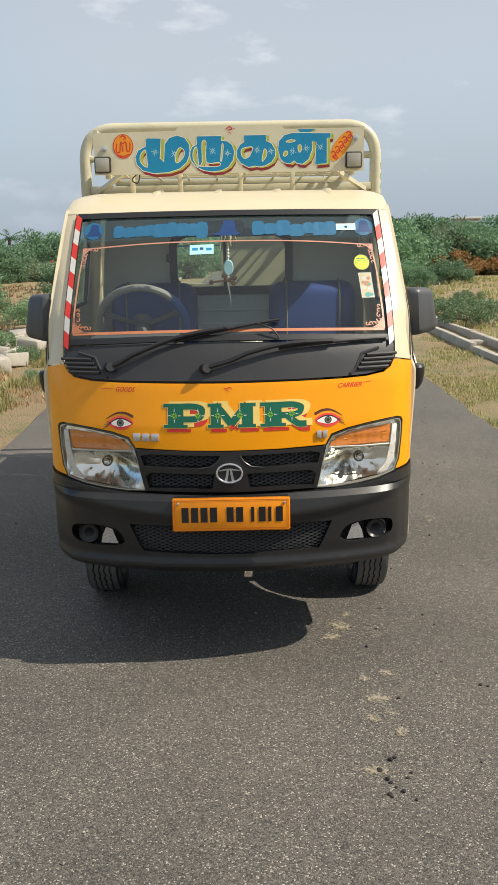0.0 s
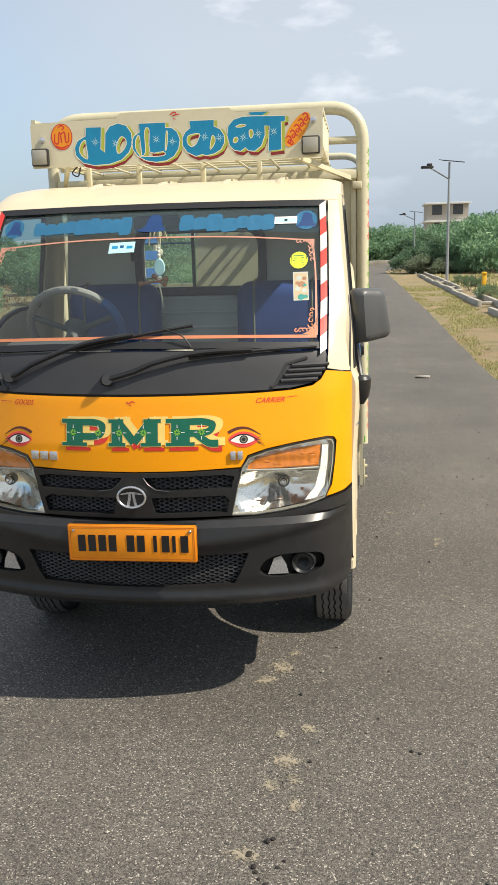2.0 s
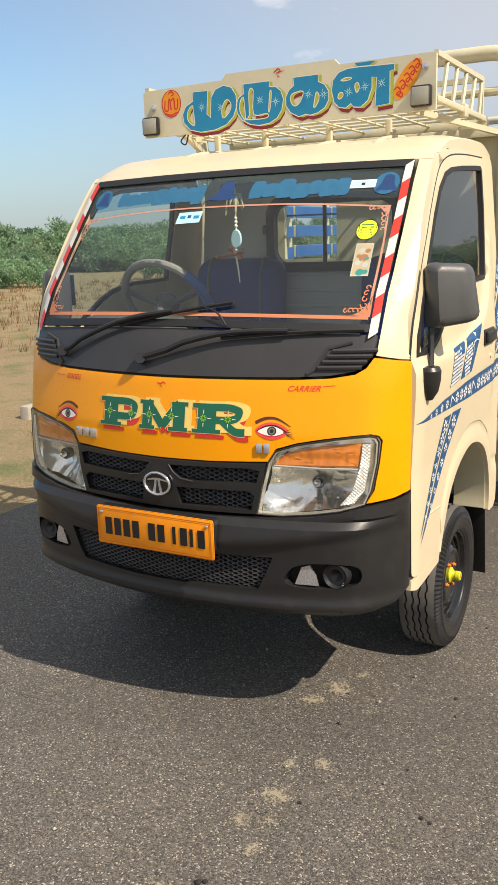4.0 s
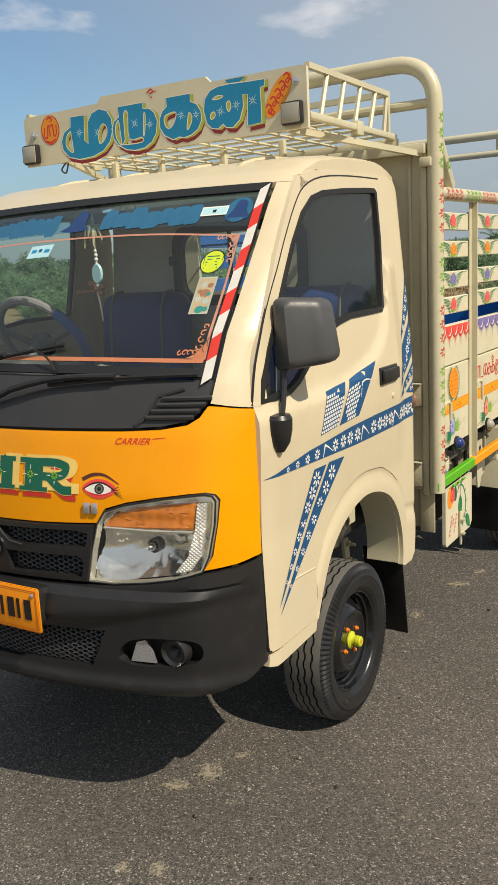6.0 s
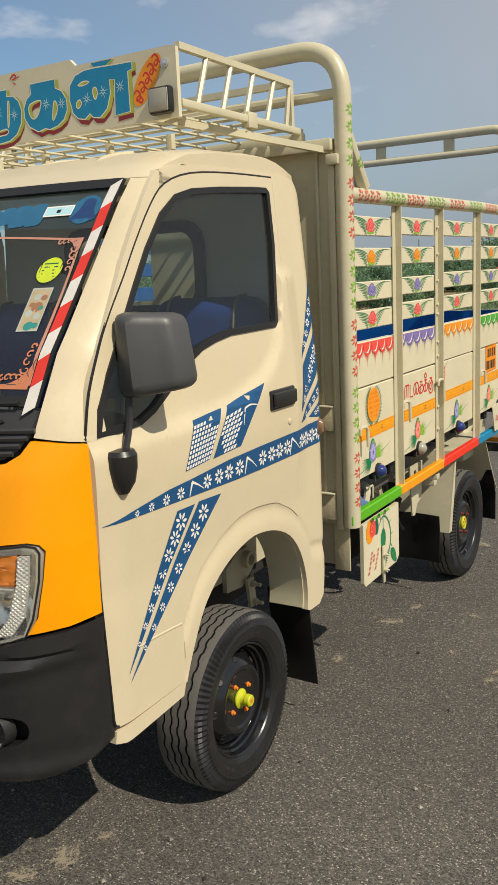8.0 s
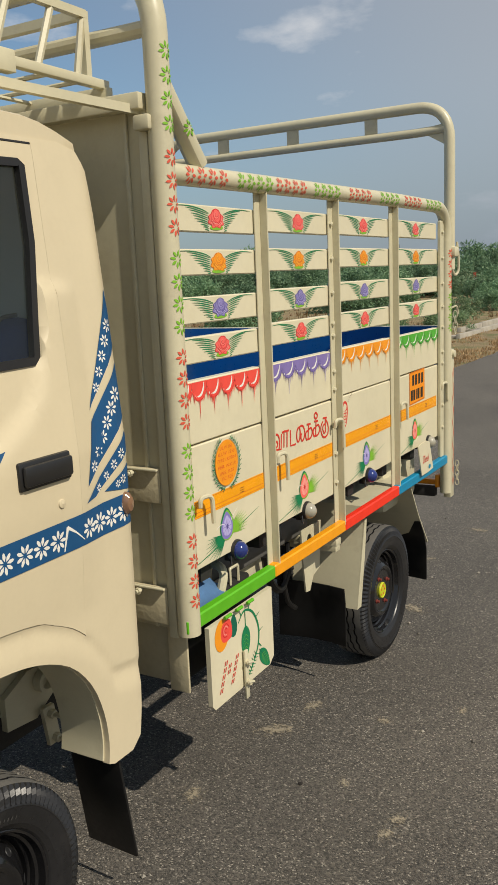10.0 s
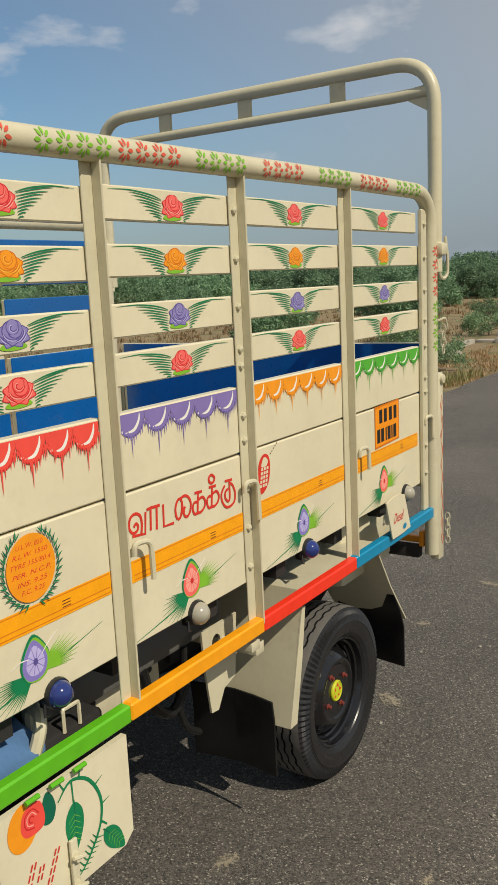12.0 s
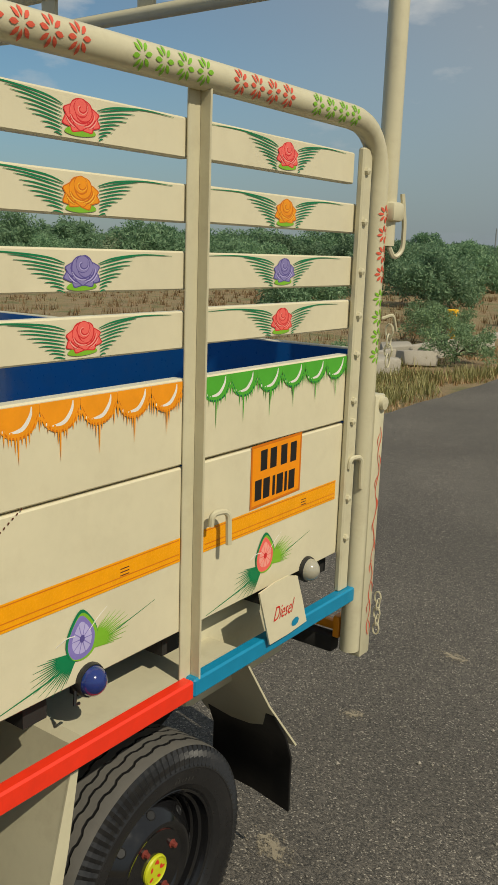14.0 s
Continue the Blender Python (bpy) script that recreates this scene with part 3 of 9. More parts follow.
def dirt_crumbs():
    """Small dark lumps of dried mud lying on the asphalt."""
    rng = random.Random(17)
    mat = material("dark_dried_mud", (0.022, 0.018, 0.015), 0.9, var=0.3, bump=0.6)
    spots = [(0.49, -0.572), (0.445, -0.622), (0.482, -0.715), (0.456, -0.748), (0.526, -0.668), (0.47, -0.69), (0.901, -0.106), (0.927, -0.117), (1.532, 2.742), (0.818, 0.536), (0.80, 0.085), (0.583, -0.188), (0.78, 1.128), (0.833, 2.056)]
    shapes = []
    for k in range(3):
        bm = bmesh.new()
        bmesh.ops.create_icosphere(bm, subdivisions=1, radius=0.009)
        for v in bm.verts:
            v.co += noise.noise_vector(v.co * 160 + Vector((k * 3.1, 0, 0))) * 0.004
            v.co.z *= 0.55
        shapes.append(mesh_of("mud_crumb", bm, mat, 0))
    for i, (x, y) in enumerate(spots):
        for q in range(2 if i < 6 else 1):
            ob = new("mud_crumb", shapes[(i + q) % 3])
            px, py, k = x + q * rng.uniform(-0.025, 0.025), y + q * rng.uniform(-0.03, 0.03), rng.uniform(0.6, 1.15)
            ob.matrix_world = Matrix.LocRotScale((px, py, rise(py) + 0.0035 * k), Euler((0, 0, rng.uniform(0, 6.28))), (k, k, k))
            tagged(ob, "small dark crumb of dried mud on the asphalt", "mud", "mud crumbs on the road")


def pebbles():
    rng = np.random.default_rng(5)
    verts, faces = [], []
    for _ in range(900):
        x, y = rng.uniform(-2, 2.3), rng.uniform(-2.6, 9)
        if rng.random() < 0.5:
            x = rng.uniform(0.4, 2.2)
        r = 0.0025 + 0.007 * rng.random() ** 3
        b = len(verts)
        z = rise(y) + r * 0.4
        verts += [(x + r * math.cos(a), y + r * math.sin(a), z) for a in (0.3, 1.9, 3.4, 5.0)] + [(x, y, z + r * 0.7), (x, y, z - r)]
        faces += [(b + i, b + (i + 1) % 4, b + 4) for i in range(4)] + [(b + (i + 1) % 4, b + i, b + 5) for i in range(4)]
    me = bpy.data.meshes.new("road_grit")
    me.from_pydata(verts, [], faces)
    me.materials.append(leaf_material("grit_tones", (0.035, 0.03, 0.026), (0.42, 0.38, 0.31), 0.0))
    tagged(new("road_grit", me), "loose grit and small stones on the asphalt", "grit", kind="stuff")


def grass(name, x0, x1, y0, y1, count, tall, seed, mat, label):
    rng = np.random.default_rng(seed)
    verts, faces = [], []
    while len(faces) < count:
        cx, cy = rng.uniform(x0, x1), y0 + (y1 - y0) * rng.random() ** 1.6
        if noise.noise((cx * 1.1, cy * 0.6, seed)) < -0.12:
            continue
        for _ in range(int(rng.integers(5, 12))):
            x, y = cx + rng.normal(0, 0.05), cy + rng.normal(0, 0.05)
            h, a, lean, w = tall * rng.uniform(0.4, 1.1), rng.uniform(0, 6.28), rng.uniform(0.1, 0.8), 0.005 + 0.0004 * cy
            b, z = len(verts), rise(y) - 0.06
            dx, dy = math.cos(a), math.sin(a)
            verts += [(x - dy * w, y + dx * w, z), (x + dy * w, y - dx * w, z), (x + dx * h * lean, y + dy * h * lean, z + h)]
            faces.append((b, b + 1, b + 2))
    me = bpy.data.meshes.new(name)
    me.from_pydata(verts, [], faces)
    me.materials.append(mat)
    tagged(new(name, me), label, "grass", kind="stuff")


GRASS_GREEN = leaf_material("verge_grass_green", (0.17, 0.18, 0.055), (0.46, 0.41, 0.17))
GRASS_DRY = leaf_material("verge_grass_dry", (0.22, 0.125, 0.052), (0.42, 0.29, 0.145))
LEAF_ACACIA = leaf_material("thorn_bush_leaf", (0.105, 0.21, 0.115), (0.25, 0.375, 0.205), 0.4)
LEAF_DARK = leaf_material("dark_tree_leaf", (0.075, 0.16, 0.09), (0.185, 0.31, 0.165), 0.4)
LEAF_GREY = leaf_material("grey_green_leaf", (0.15, 0.205, 0.125), (0.34, 0.40, 0.25), 0.35)
LEAF_BROWN = leaf_material("withered_leaf", (0.16, 0.09, 0.03), (0.36, 0.20, 0.07))
LEAF_NEAR = leaf_material("roadside_leaf", (0.10, 0.18, 0.09), (0.26, 0.36, 0.18), 0.35)
BARK = material("bark", (0.15, 0.115, 0.085), 0.9, var=0.3, bump=0.6)


def plant_meshes(name, radius, height, clumps, leaves, leaf, seed, mat, slim=0.5, spread=1.0):
    """A trunk-and-limbs mesh and a crown of many small leaves."""
    rng = np.random.default_rng(seed)
    bm = bmesh.new()
    centres = []
    for i in range(clumps):
        a, r = rng.uniform(0, 6.28), radius * math.sqrt(rng.random()) * spread
        z = height * (0.12 + 0.78 * rng.random() ** 0.8) * (1 - 0.45 * (r / radius) ** 2)
        centres.append((r * math.cos(a), r * math.sin(a), z, radius * rng.uniform(0.16, 0.36)))
    trunk = height * 0.3
    tube(bm, [(0, 0, -0.1), (0.03 * height, 0, trunk)], [0.035 * height, 0.02 * height], 6)
    for cx, cy, cz, _ in centres[:14]:
        tube(bm, [(0.02 * height, 0, trunk * 0.6), (cx * 0.5, cy * 0.5, (trunk + cz) * 0.5), (cx, cy, cz)], [0.014 * height, 0.009 * height, 0.003 * height], 5)
    wood = mesh_of(name + "_wood", bm, BARK)
    cs = np.array(centres)
    pick = cs[rng.integers(0, clumps, leaves)]
    d = rng.normal(size=(leaves, 3))
    d /= np.linalg.norm(d, axis=1)[:, None]
    pos = pick[:, :3] + d * (pick[:, 3] * rng.random(leaves) ** 0.4)[:, None] * np.array([1, 1, 0.75])
    pos[:, 2] = np.maximum(pos[:, 2], 0.02 * height)
    u = rng.normal(size=(leaves, 3)) + d * 0.6 + np.array([0, 0, -0.1])
    u /= np.linalg.norm(u, axis=1)[:, None]
    w = np.cross(u, rng.normal(size=(leaves, 3)))
    w /= np.linalg.norm(w, axis=1)[:, None]
    size = leaf * rng.uniform(0.6, 1.4, leaves)[:, None]
    verts = np.stack([pos + w * size * slim * 0.5, pos + u * size, pos - w * size * slim * 0.5], 1).reshape(-1, 3)
    me = bpy.data.meshes.new(name + "_leaves")
    me.from_pydata(verts.tolist(), [], [(3 * i, 3 * i + 1, 3 * i + 2) for i in range(leaves)])
    me.materials.append(mat)
    return wood, me


def plant(kind, meshes, x, y, size, turn, label, category, group="", squash=1.0):
    root = new(kind)
    root.matrix_world = Matrix.LocRotScale((x, y, rise(y) - 0.05), Euler((0, 0, turn)), (size, size, size * squash))
    for nm, me in zip(("trunk", "crown"), meshes):
        ob = new(nm, me)
        ob.parent = root
    tagged(root, label, category, group)
    return root


def drains():
    """Shallow concrete roadside drains: two low walls with cross slabs, laid in lengths."""
    for side, x in ((1, 3.86), (-1, -3.80)):
        rng = random.Random(11 + side)
        name = "roadside_drain"
        root = tagged(new(name), "weathered concrete roadside drain with two low walls", "drain", "roadside drains")
        y = 4.0
        while y < (54 if side > 0 else 60):
            ln = rng.uniform(1.6, 2.6)
            for dx, wid in ((0.0, 0.11), (side * 0.50, 0.11)):
                if rng.random() < 0.12 and y > 12:
                    continue
                bm = bmesh.new()
                box(bm, -wid / 2, wid / 2, 0.01, ln - 0.02, -0.3, 0.09, 0.015)
                ob = part("wall_segment", bm, CONCRETE, root)
                xx = x + dx + (0.012 * (y - 10) if side > 0 else 0) * 0.3
                ob.matrix_world = Matrix.LocRotScale((xx + rng.uniform(-0.02, 0.02), y, rise(y) + rng.uniform(-0.03, 0.02)), Euler((rng.uniform(-0.01, 0.01), rng.uniform(-0.04, 0.04), rng.uniform(-0.012, 0.012))), None)
            if rng.random() < 0.45:
                bm = bmesh.new()
                box(bm, 0.02 * side, 0.5 * side, 0, 0.3, -0.05, 0.03, 0.01)
                ob = part("cross_slab", bm, CONCRETE, root)
                ob.location = (x, y + rng.uniform(0, ln - 0.4), rise(y))
            y += ln
    rng = random.Random(4)
    for i in range(16):
        bm = bmesh.new()
        box(bm, -0.2, 0.2, -0.14, 0.14, -0.09, 0.09, 0.03)
        for v in bm.verts:
            v.co += noise.noise_vector(v.co * 6 + Vector((i, 0, 0))) * 0.03
        ob = part("kerb_stone", bm, CONCRETE)
        x, y = -4.0 + rng.uniform(-0.9, 0.5), rng.uniform(9.2, 14.5)
        s = rng.uniform(0.7, 1.5)
        ob.matrix_world = Matrix.LocRotScale((x, y, rise(y) + 0.06), Euler((rng.uniform(-0.2, 0.2), rng.uniform(-0.2, 0.2), rng.uniform(0, 3))), (s, s, s))
        tagged(ob, "loose grey kerb stone lying beside the drain", "stone", "loose kerb stones")


GALV = material("galvanised_pole", (0.36, 0.37, 0.38), 0.45, metal=0.6)
PANEL = material("solar_panel", (0.02, 0.025, 0.05), 0.2, coat=0.6)
WALL_W, WALL_B = material("white_wall_paint", (0.72, 0.72, 0.70), 0.8, var=0.1, scale=1), material("buff_wall_paint", (0.42, 0.38, 0.33), 0.8, var=0.12, scale=1)
WALL_O, VOID = material("ochre_wall_paint", (0.55, 0.32, 0.17), 0.8, var=0.1, scale=1), material("dark_window_void", (0.06, 0.065, 0.07), 0.3)
POST_Y, POST_R = material("yellow_marker_paint", (0.78, 0.42, 0.01), 0.6), material("red_marker_paint", (0.6, 0.05, 0.03), 0.6)


def street_lamp(x, y, height, turn):
    root = new("street_lamp")
    root.matrix_world = Matrix.LocRotScale((x, y, rise(y)), Euler((0, 0, turn)), None)
    bm = bmesh.new()
    tube(bm, [(0, 0, -0.1), (0, 0, height * 0.5), (0, 0, height)], [0.07, 0.06, 0.045], 10)
    part("pole", bm, GALV, root)
    bm = bmesh.new()
    tube(bm, [(0, 0, height * 0.86), (-0.85, 0, height * 0.955)], 0.03, 8)
    part("arm", bm, GALV, root)
    bm = bmesh.new()
    box(bm, -1.25, -0.75, -0.14, 0.14, height * 0.945, height * 0.965, 0.01, Matrix.Translation((0, 0, 0.04)))
    box(bm, -1.0, -0.8, -0.1, 0.1, height * 0.965, height * 0.985, 0.01, Matrix.Translation((0, 0, 0.04)))
    part("lamp_head", bm, DARK, root)
    bm = bmesh.new()
    box(bm, -0.50, 0.50, -0.30, 0.30, -0.02, 0.02, 0.0, Matrix.Translation((0.1, 0, height + 0.06)) @ Euler((0.15, 0.1, 0)).to_matrix().to_4x4())
    part("solar_panel", bm, PANEL, root)
    tagged(root, "galvanised street lamp with a solar panel beside the road", "street lamp", "street lamps")


def building(name, x, y, wide, deep, storeys, high, wall, label, tanks=0, ledge=True):
    root = new(name)
    root.location = (x, y, 0)
    bm = bmesh.new()
    box(bm, -wide / 2, wide / 2, 0, deep, -0.3, storeys * high)
    part("wall", bm, wall, root, smooth=0)
    for s in range(storeys):
        bm = bmesh.new()
        box(bm, -wide / 2 - 0.3, wide / 2 + 0.3, -0.5, deep + 0.2, (s + 1) * high - 0.12, (s + 1) * high + 0.12, 0.02)
        part("floor_slab" if s < storeys - 1 else "roof", bm, WALL_W, root, smooth=0)
        n = max(2, int(wide // 3.2))
        for i in range(n):
            if (i + s) % 3 == 2 and n > 3:
                continue
            cx = -wide / 2 + (i + 0.5) * wide / n
            bm = bmesh.new()
            box(bm, cx - 0.7, cx + 0.7, -0.04, 0.1, s * high + 0.9, s * high + 2.3)
            part("window", bm, VOID, root, smooth=0)
            bm = bmesh.new()
            box(bm, cx - 0.85, cx + 0.85, -0.35, 0.02, s * high + 2.35, s * high + 2.45, 0.01)
            part("window_shade", bm, WALL_W, root, smooth=0)
    for i in range(tanks):
        bm = bmesh.new()
        box(bm, wide * 0.1 + i * 2.4, wide * 0.1 + 2.0 + i * 2.4, 1, 3.5, storeys * high + 0.12, storeys * high + 2.6 - i, 0.05)
        part("roof_room", bm, WALL_O if i == 0 else wall, root, smooth=0)
    tagged(root, label, "building")


def surroundings():
    ground_sheet()
    road_sheet()
    dust_patches()
    dirt_crumbs()
    pebbles()
    grass("verge_grass", 2.42, 3.75, 3.5, 34, 26000, 0.06, 21, GRASS_GREEN, "short yellow-green grass on the road verge")
    grass("verge_grass", -3.7, -2.12, 3.5, 34, 16000, 0.085, 22, GRASS_DRY, "dry brown grass and litter on the road verge")
    grass("weeds", -3.7, -2.3, 4.2, 14, 9000, 0.17, 25, GRASS_GREEN, "green weeds on the road verge")
    grass("field_grass", 4.6, 16, 8, 45, 16000, 0.22, 23, GRASS_GREEN, "thin pale grass on the field")
    grass("field_grass", -22, -4.6, 8, 45, 16000, 0.22, 24, GRASS_DRY, "thin dry grass on the field")
    drains()
    rng = random.Random(7)
    thorn = [plant_meshes("thorn", 2.6, 3.2, 60, 10500, 0.21, s, LEAF_ACACIA, 0.42) for s in (1, 2, 3)]
    grey = plant_meshes("greybush", 2.2, 2.4, 40, 8000, 0.19, 4, LEAF_GREY, 0.4)
    brown = plant_meshes("brownbush", 1.6, 1.8, 22, 2500, 0.16, 5, LEAF_BROWN, 0.5)
    dark = [plant_meshes("tree", 2.8, 5.2, 60, 11000, 0.24, s, LEAF_DARK, 0.6, 0.85) for s in (6, 7)]
    near = [plant_meshes("shrub", 0.75, 1.0, 30, 4200, 0.062, s, LEAF_NEAR, 0.42) for s in (8, 9)]
    # belt of thorn scrub round the field
    for i in range(190):
        a = radians(-24 + 86 * (i + rng.random()) / 190)
        d = rng.choice((rng.uniform(50, 60), rng.uniform(58, 80), rng.uniform(75, 105)))
        x, y = -d * math.sin(a), d * math.cos(a)
        if (abs(x) < 3.4 or 0 < x < 9 and y > 54) and y < 84:
            continue
        right = a < radians(1)
        s = rng.uniform(0.8, 1.25) * ((0.62 if a > radians(-7.5) else 1.12) if right else 0.82) * (0.8 + d / 260)
        m = rng.random()
        mesh, kind, lab = (grey, "bush", "grey-green scrub bush at the field edge") if m < 0.16 else (thorn[i % 3], "thorn_bush", "dense green thorn bush at the field edge")
        plant(kind, mesh, x, y, s, rng.uniform(0, 6.28), lab, "bush", "scrub round the field", rng.uniform(0.8, 1.1))
    for i in range(46):
        a = radians(-24 + 86 * (i + rng.random()) / 46)
        d = rng.uniform(72, 112)
        right = a < radians(1)
        plant("tree", dark[i % 2], -d * math.sin(a), d * math.cos(a) if abs(d * math.sin(a)) > 5 else 112, rng.uniform(0.72, 1.0) * ((0.6 if a > radians(-7.5) else 1.1) if right else 0.78), rng.uniform(0, 6.28), "dark green leafy tree behind the scrub", "tree", "trees behind the scrub")
    for x, y, s in ((13.2, 49.5, 1.0), (15.0, 50.5, 0.9), (-16, 46, 0.7), (-33, 44, 0.8)):
        plant("withered_bush", brown, x, y, s, x, "withered brown bush at the field edge", "bush", "withered bushes")
    # hedge behind the low wall where the road ends
    for i in range(12):
        plant("thorn_bush", thorn[i % 3], -7.5 + 1.75 * i + rng.uniform(-0.4, 0.4), rng.uniform(86, 92), rng.uniform(1.0, 1.4), rng.uniform(0, 6.28), "dense green thorn bush behind the wall at the road's end", "bush", "hedge at the road's end")
    # scrub standing in the fields
    for i, (x, y, s) in enumerate(((-12.5, 34, 0.62), (-9.6, 27, 0.55), (-15, 29, 0.5), (-24, 38, 0.7), (-20, 30, 0.45), (-10.5, 21, 0.42), (-30, 40, 0.7), (-14, 40, 0.7),
                       (8.6, 43, 0.38), (9.8, 38, 0.38), (7.6, 34, 0.28), (-6.3, 33, 0.4), (-8.0, 40, 0.6), (6.9, 50, 0.35), (-7, 52, 0.6), (5.2, 53, 0.35), (-4.8, 62, 0.5),
                       (-26, 27, 0.5), (-29, 31, 0.55), (-33, 29, 0.5), (-23, 24, 0.42), (-30, 25, 0.5), (-36, 34, 0.6), (-27, 21, 0.42), (-38, 28, 0.55), (-34, 23, 0.45), (-40, 36, 0.6))):
        plant("thorn_bush", thorn[i % 3], x, y, s, x * 3.1, "green thorn bush standing in the dry field", "bush", "scrub in the field")
    for i, (x, y, s) in enumerate(((4.75, 15.2, 0.8), (5.3, 16.2, 0.75), (5.0, 18.0, 0.6), (4.6, 24, 0.6), (4.9, 30, 0.6), (4.9, 34, 0.6), (-4.6, 16.6, 0.85), (-5.3, 18.2, 0.6), (-3.25, 14.0, 0.75), (-4.7, 21.5, 0.8), (-5.6, 25, 1.0),
                                   (-4.4, 12.4, 0.5), (-6.5, 20, 0.7), (6.6, 22, 0.6), (-3.4, 10.6, 0.35), (-2.75, 8.6, 0.25), (-2.9, 6.4, 0.22), (4.9, 21, 0.7), (4.8, 27, 0.4))):
        plant("roadside_shrub", near[i % 2], x, y, s, i * 1.3, "feathery green shrub growing beside the drain", "shrub", "shrubs beside the drains")
    # far palm
    root = new("palm_tree")
    root.location = (-26.0, 96, 0)
    bm = bmesh.new()
    tube(bm, [(0, 0, -0.2), (0.1, 0, 2), (0.2, 0, 3.6)], [0.25, 0.2, 0.16], 8)
    part("trunk", bm, BARK, root)
    bm = bmesh.new()
    for k in range(22):
        a, e = k * 2.4, rng.uniform(-0.5, 1.1)
        for s in range(7):
            t = (s + 1) / 7
            px, pz = 1.7 * t * math.cos(e), 3.6 + 1.7 * t * math.sin(e) - 0.5 * t * t
            for sg in (-1, 1):
                c = Vector((px * math.cos(a) + 0.2, px * math.sin(a), pz))
                q = c + Vector((-math.sin(a) * sg * 0.35, math.cos(a) * sg * 0.35, -0.25))
                r = c + Vector((math.cos(a) * 0.16, math.sin(a) * 0.16, 0))
                bm.faces.new([bm.verts.new(p) for p in (c, q, r)])
    part("crown", bm, LEAF_DARK, root, smooth=0)
    tagged(root, "small dark palm tree far across the field", "tree")
    street_lamp(4.65, 38, 5.15, 0.2)
    street_lamp(5.2, 72, 4.3, 0.2)
    for x, y, h in ((-23.9, 70, 3.8), (-12.6, 62, 4.2)):
        bm = bmesh.new()
        tube(bm, [(0, 0, -0.2), (0, 0, h)], [0.07, 0.05], 8)
        ob = tagged(part("pole", bm, GALV), "thin grey pole standing among the scrub", "pole", "poles")
        ob.location = (x, y, 0)
    building("house", 13.2, 128, 5.9, 6, 3, 2.5, WALL_B, "three-storey buff house with dark windows far off", 0)
    building("low_house", 8.4, 112, 6.4, 6, 1, 3.1, WALL_W, "low white house beside the road end", 0)
    building("house", 34.5, 130, 3.2, 5, 2, 3.0, WALL_B, "grey house above the trees far off", 0)
    building("far_shed", -28.6, 90, 1.0, 2, 1, 3.05, WALL_W, "small white building behind the scrub", 0)
    # road end: low kerb and rubble
    bm = bmesh.new()
    box(bm, -7, 9, 80.5, 80.9, -0.2, 0.35, 0.05)
    tagged(part("end_wall", bm, CONCRETE), "low grey kerb wall across the road end", "wall")
    # survey posts
    for x, y, h, m in ((5.0, 28.5, 0.6, POST_Y), (-4.75, 17.3, 0.5, POST_Y)):
        root = new("marker_post")
        root.location = (x, y, rise(y) - 0.05)
        bm = bmesh.new()
        box(bm, -0.07, 0.07, -0.07, 0.07, -0.1, h, 0.02)
        part("post", bm, m, root)
        bm = bmesh.new()
        box(bm, -0.09, 0.09, -0.09, 0.09, h, h + 0.09, 0.03)
        part("cap", bm, m, root)
        tagged(root, "short yellow painted marker post beside the drain", "post", "marker posts")
    root = new("marker_stake")
    root.location = (-9.2, 40, 0)
    bm = bmesh.new()
    tube(bm, [(0, 0, -0.1), (0, 0, 1.1)], 0.07, 8)
    part("post", bm, WALL_W, root)
    bm = bmesh.new()
    tube(bm, [(0, 0, 1.1), (0, 0, 1.35)], 0.07, 8)
    part("tip", bm, POST_R, root)
    tagged(root, "white stake with a red tip in the field", "post")
    # litter
    bm = bmesh.new()
    box(bm, -0.085, 0.085, -0.05, 0.05, -0.004, 0.012, 0.004)
    for v in bm.verts:
        v.co += noise.noise_vector(v.co * 16) * 0.022
    ob = tagged(part("stone_slab", bm, CONCRETE), "flat pale stone lying on the road", "stone")
    ob.location = (1.52, 8.35, rise(8.35) + 0.01)


surroundings()


# ---- the truck ----
truck = tagged(new("mini_truck"), "small yellow and cream goods truck with painted cargo body", "truck")

FZ = (0.30, 0.36, 0.42, 0.50, 0.62, 0.68, 0.70, 0.80, 0.95, 1.10, 1.17, 1.22, 1.35, 1.545, 1.68, 1.75, 1.80)
FY = (0.16, 0.115, 0.075, 0.062, 0.058, 0.065, 0.085, 0.085, 0.095, 0.125, 0.15, 0.17, 0.265, 0.44, 0.558, 0.63, 0.70)
FC = (0.30, 0.30, 0.30, 0.30, 0.30, 0.30, 0.30, 0.30, 0.30, 0.30, 0.30, 0.30, 0.25, 0.20, 0.17, 0.15, 0.15)
FK = (0.14, 0.14, 0.14, 0.14, 0.144, 0.138, 0.115, 0.115, 0.108, 0.085, 0.062, 0.05, 0.02, 0.01, 0.01, 0.01, 0.01)
HEAD = 1.745
CABX = -0.008  # the cab sits a little off the cargo body's middle


def half_width(z):
    return 0.723 - max(0.0, z - 1.15) * 0.09


def front_y(x, z):
    return float(np.interp(z, FZ, FY) + np.interp(z, FZ, FC) * x * x + np.interp(z, FZ, FK) * min(1.03, abs(x) / (half_width(z) - 0.017)) ** (24 if z > 0.70 else 16))


def on_front(x, z, h):
    k = max(0.0, min(1.0, (abs(x) - 0.664) / 0.042)) * max(0.0, min(1.0, (1.30 - z) / 0.15))
    return (x + CABX + math.copysign(0.011 * k * k * (3 - 2 * k), x), front_y(x, z) - h, z + (0.4 * h if z > 1.2 else 0))


def on_nose(x, z, h):
    return on_front(x - CABX, z, h)


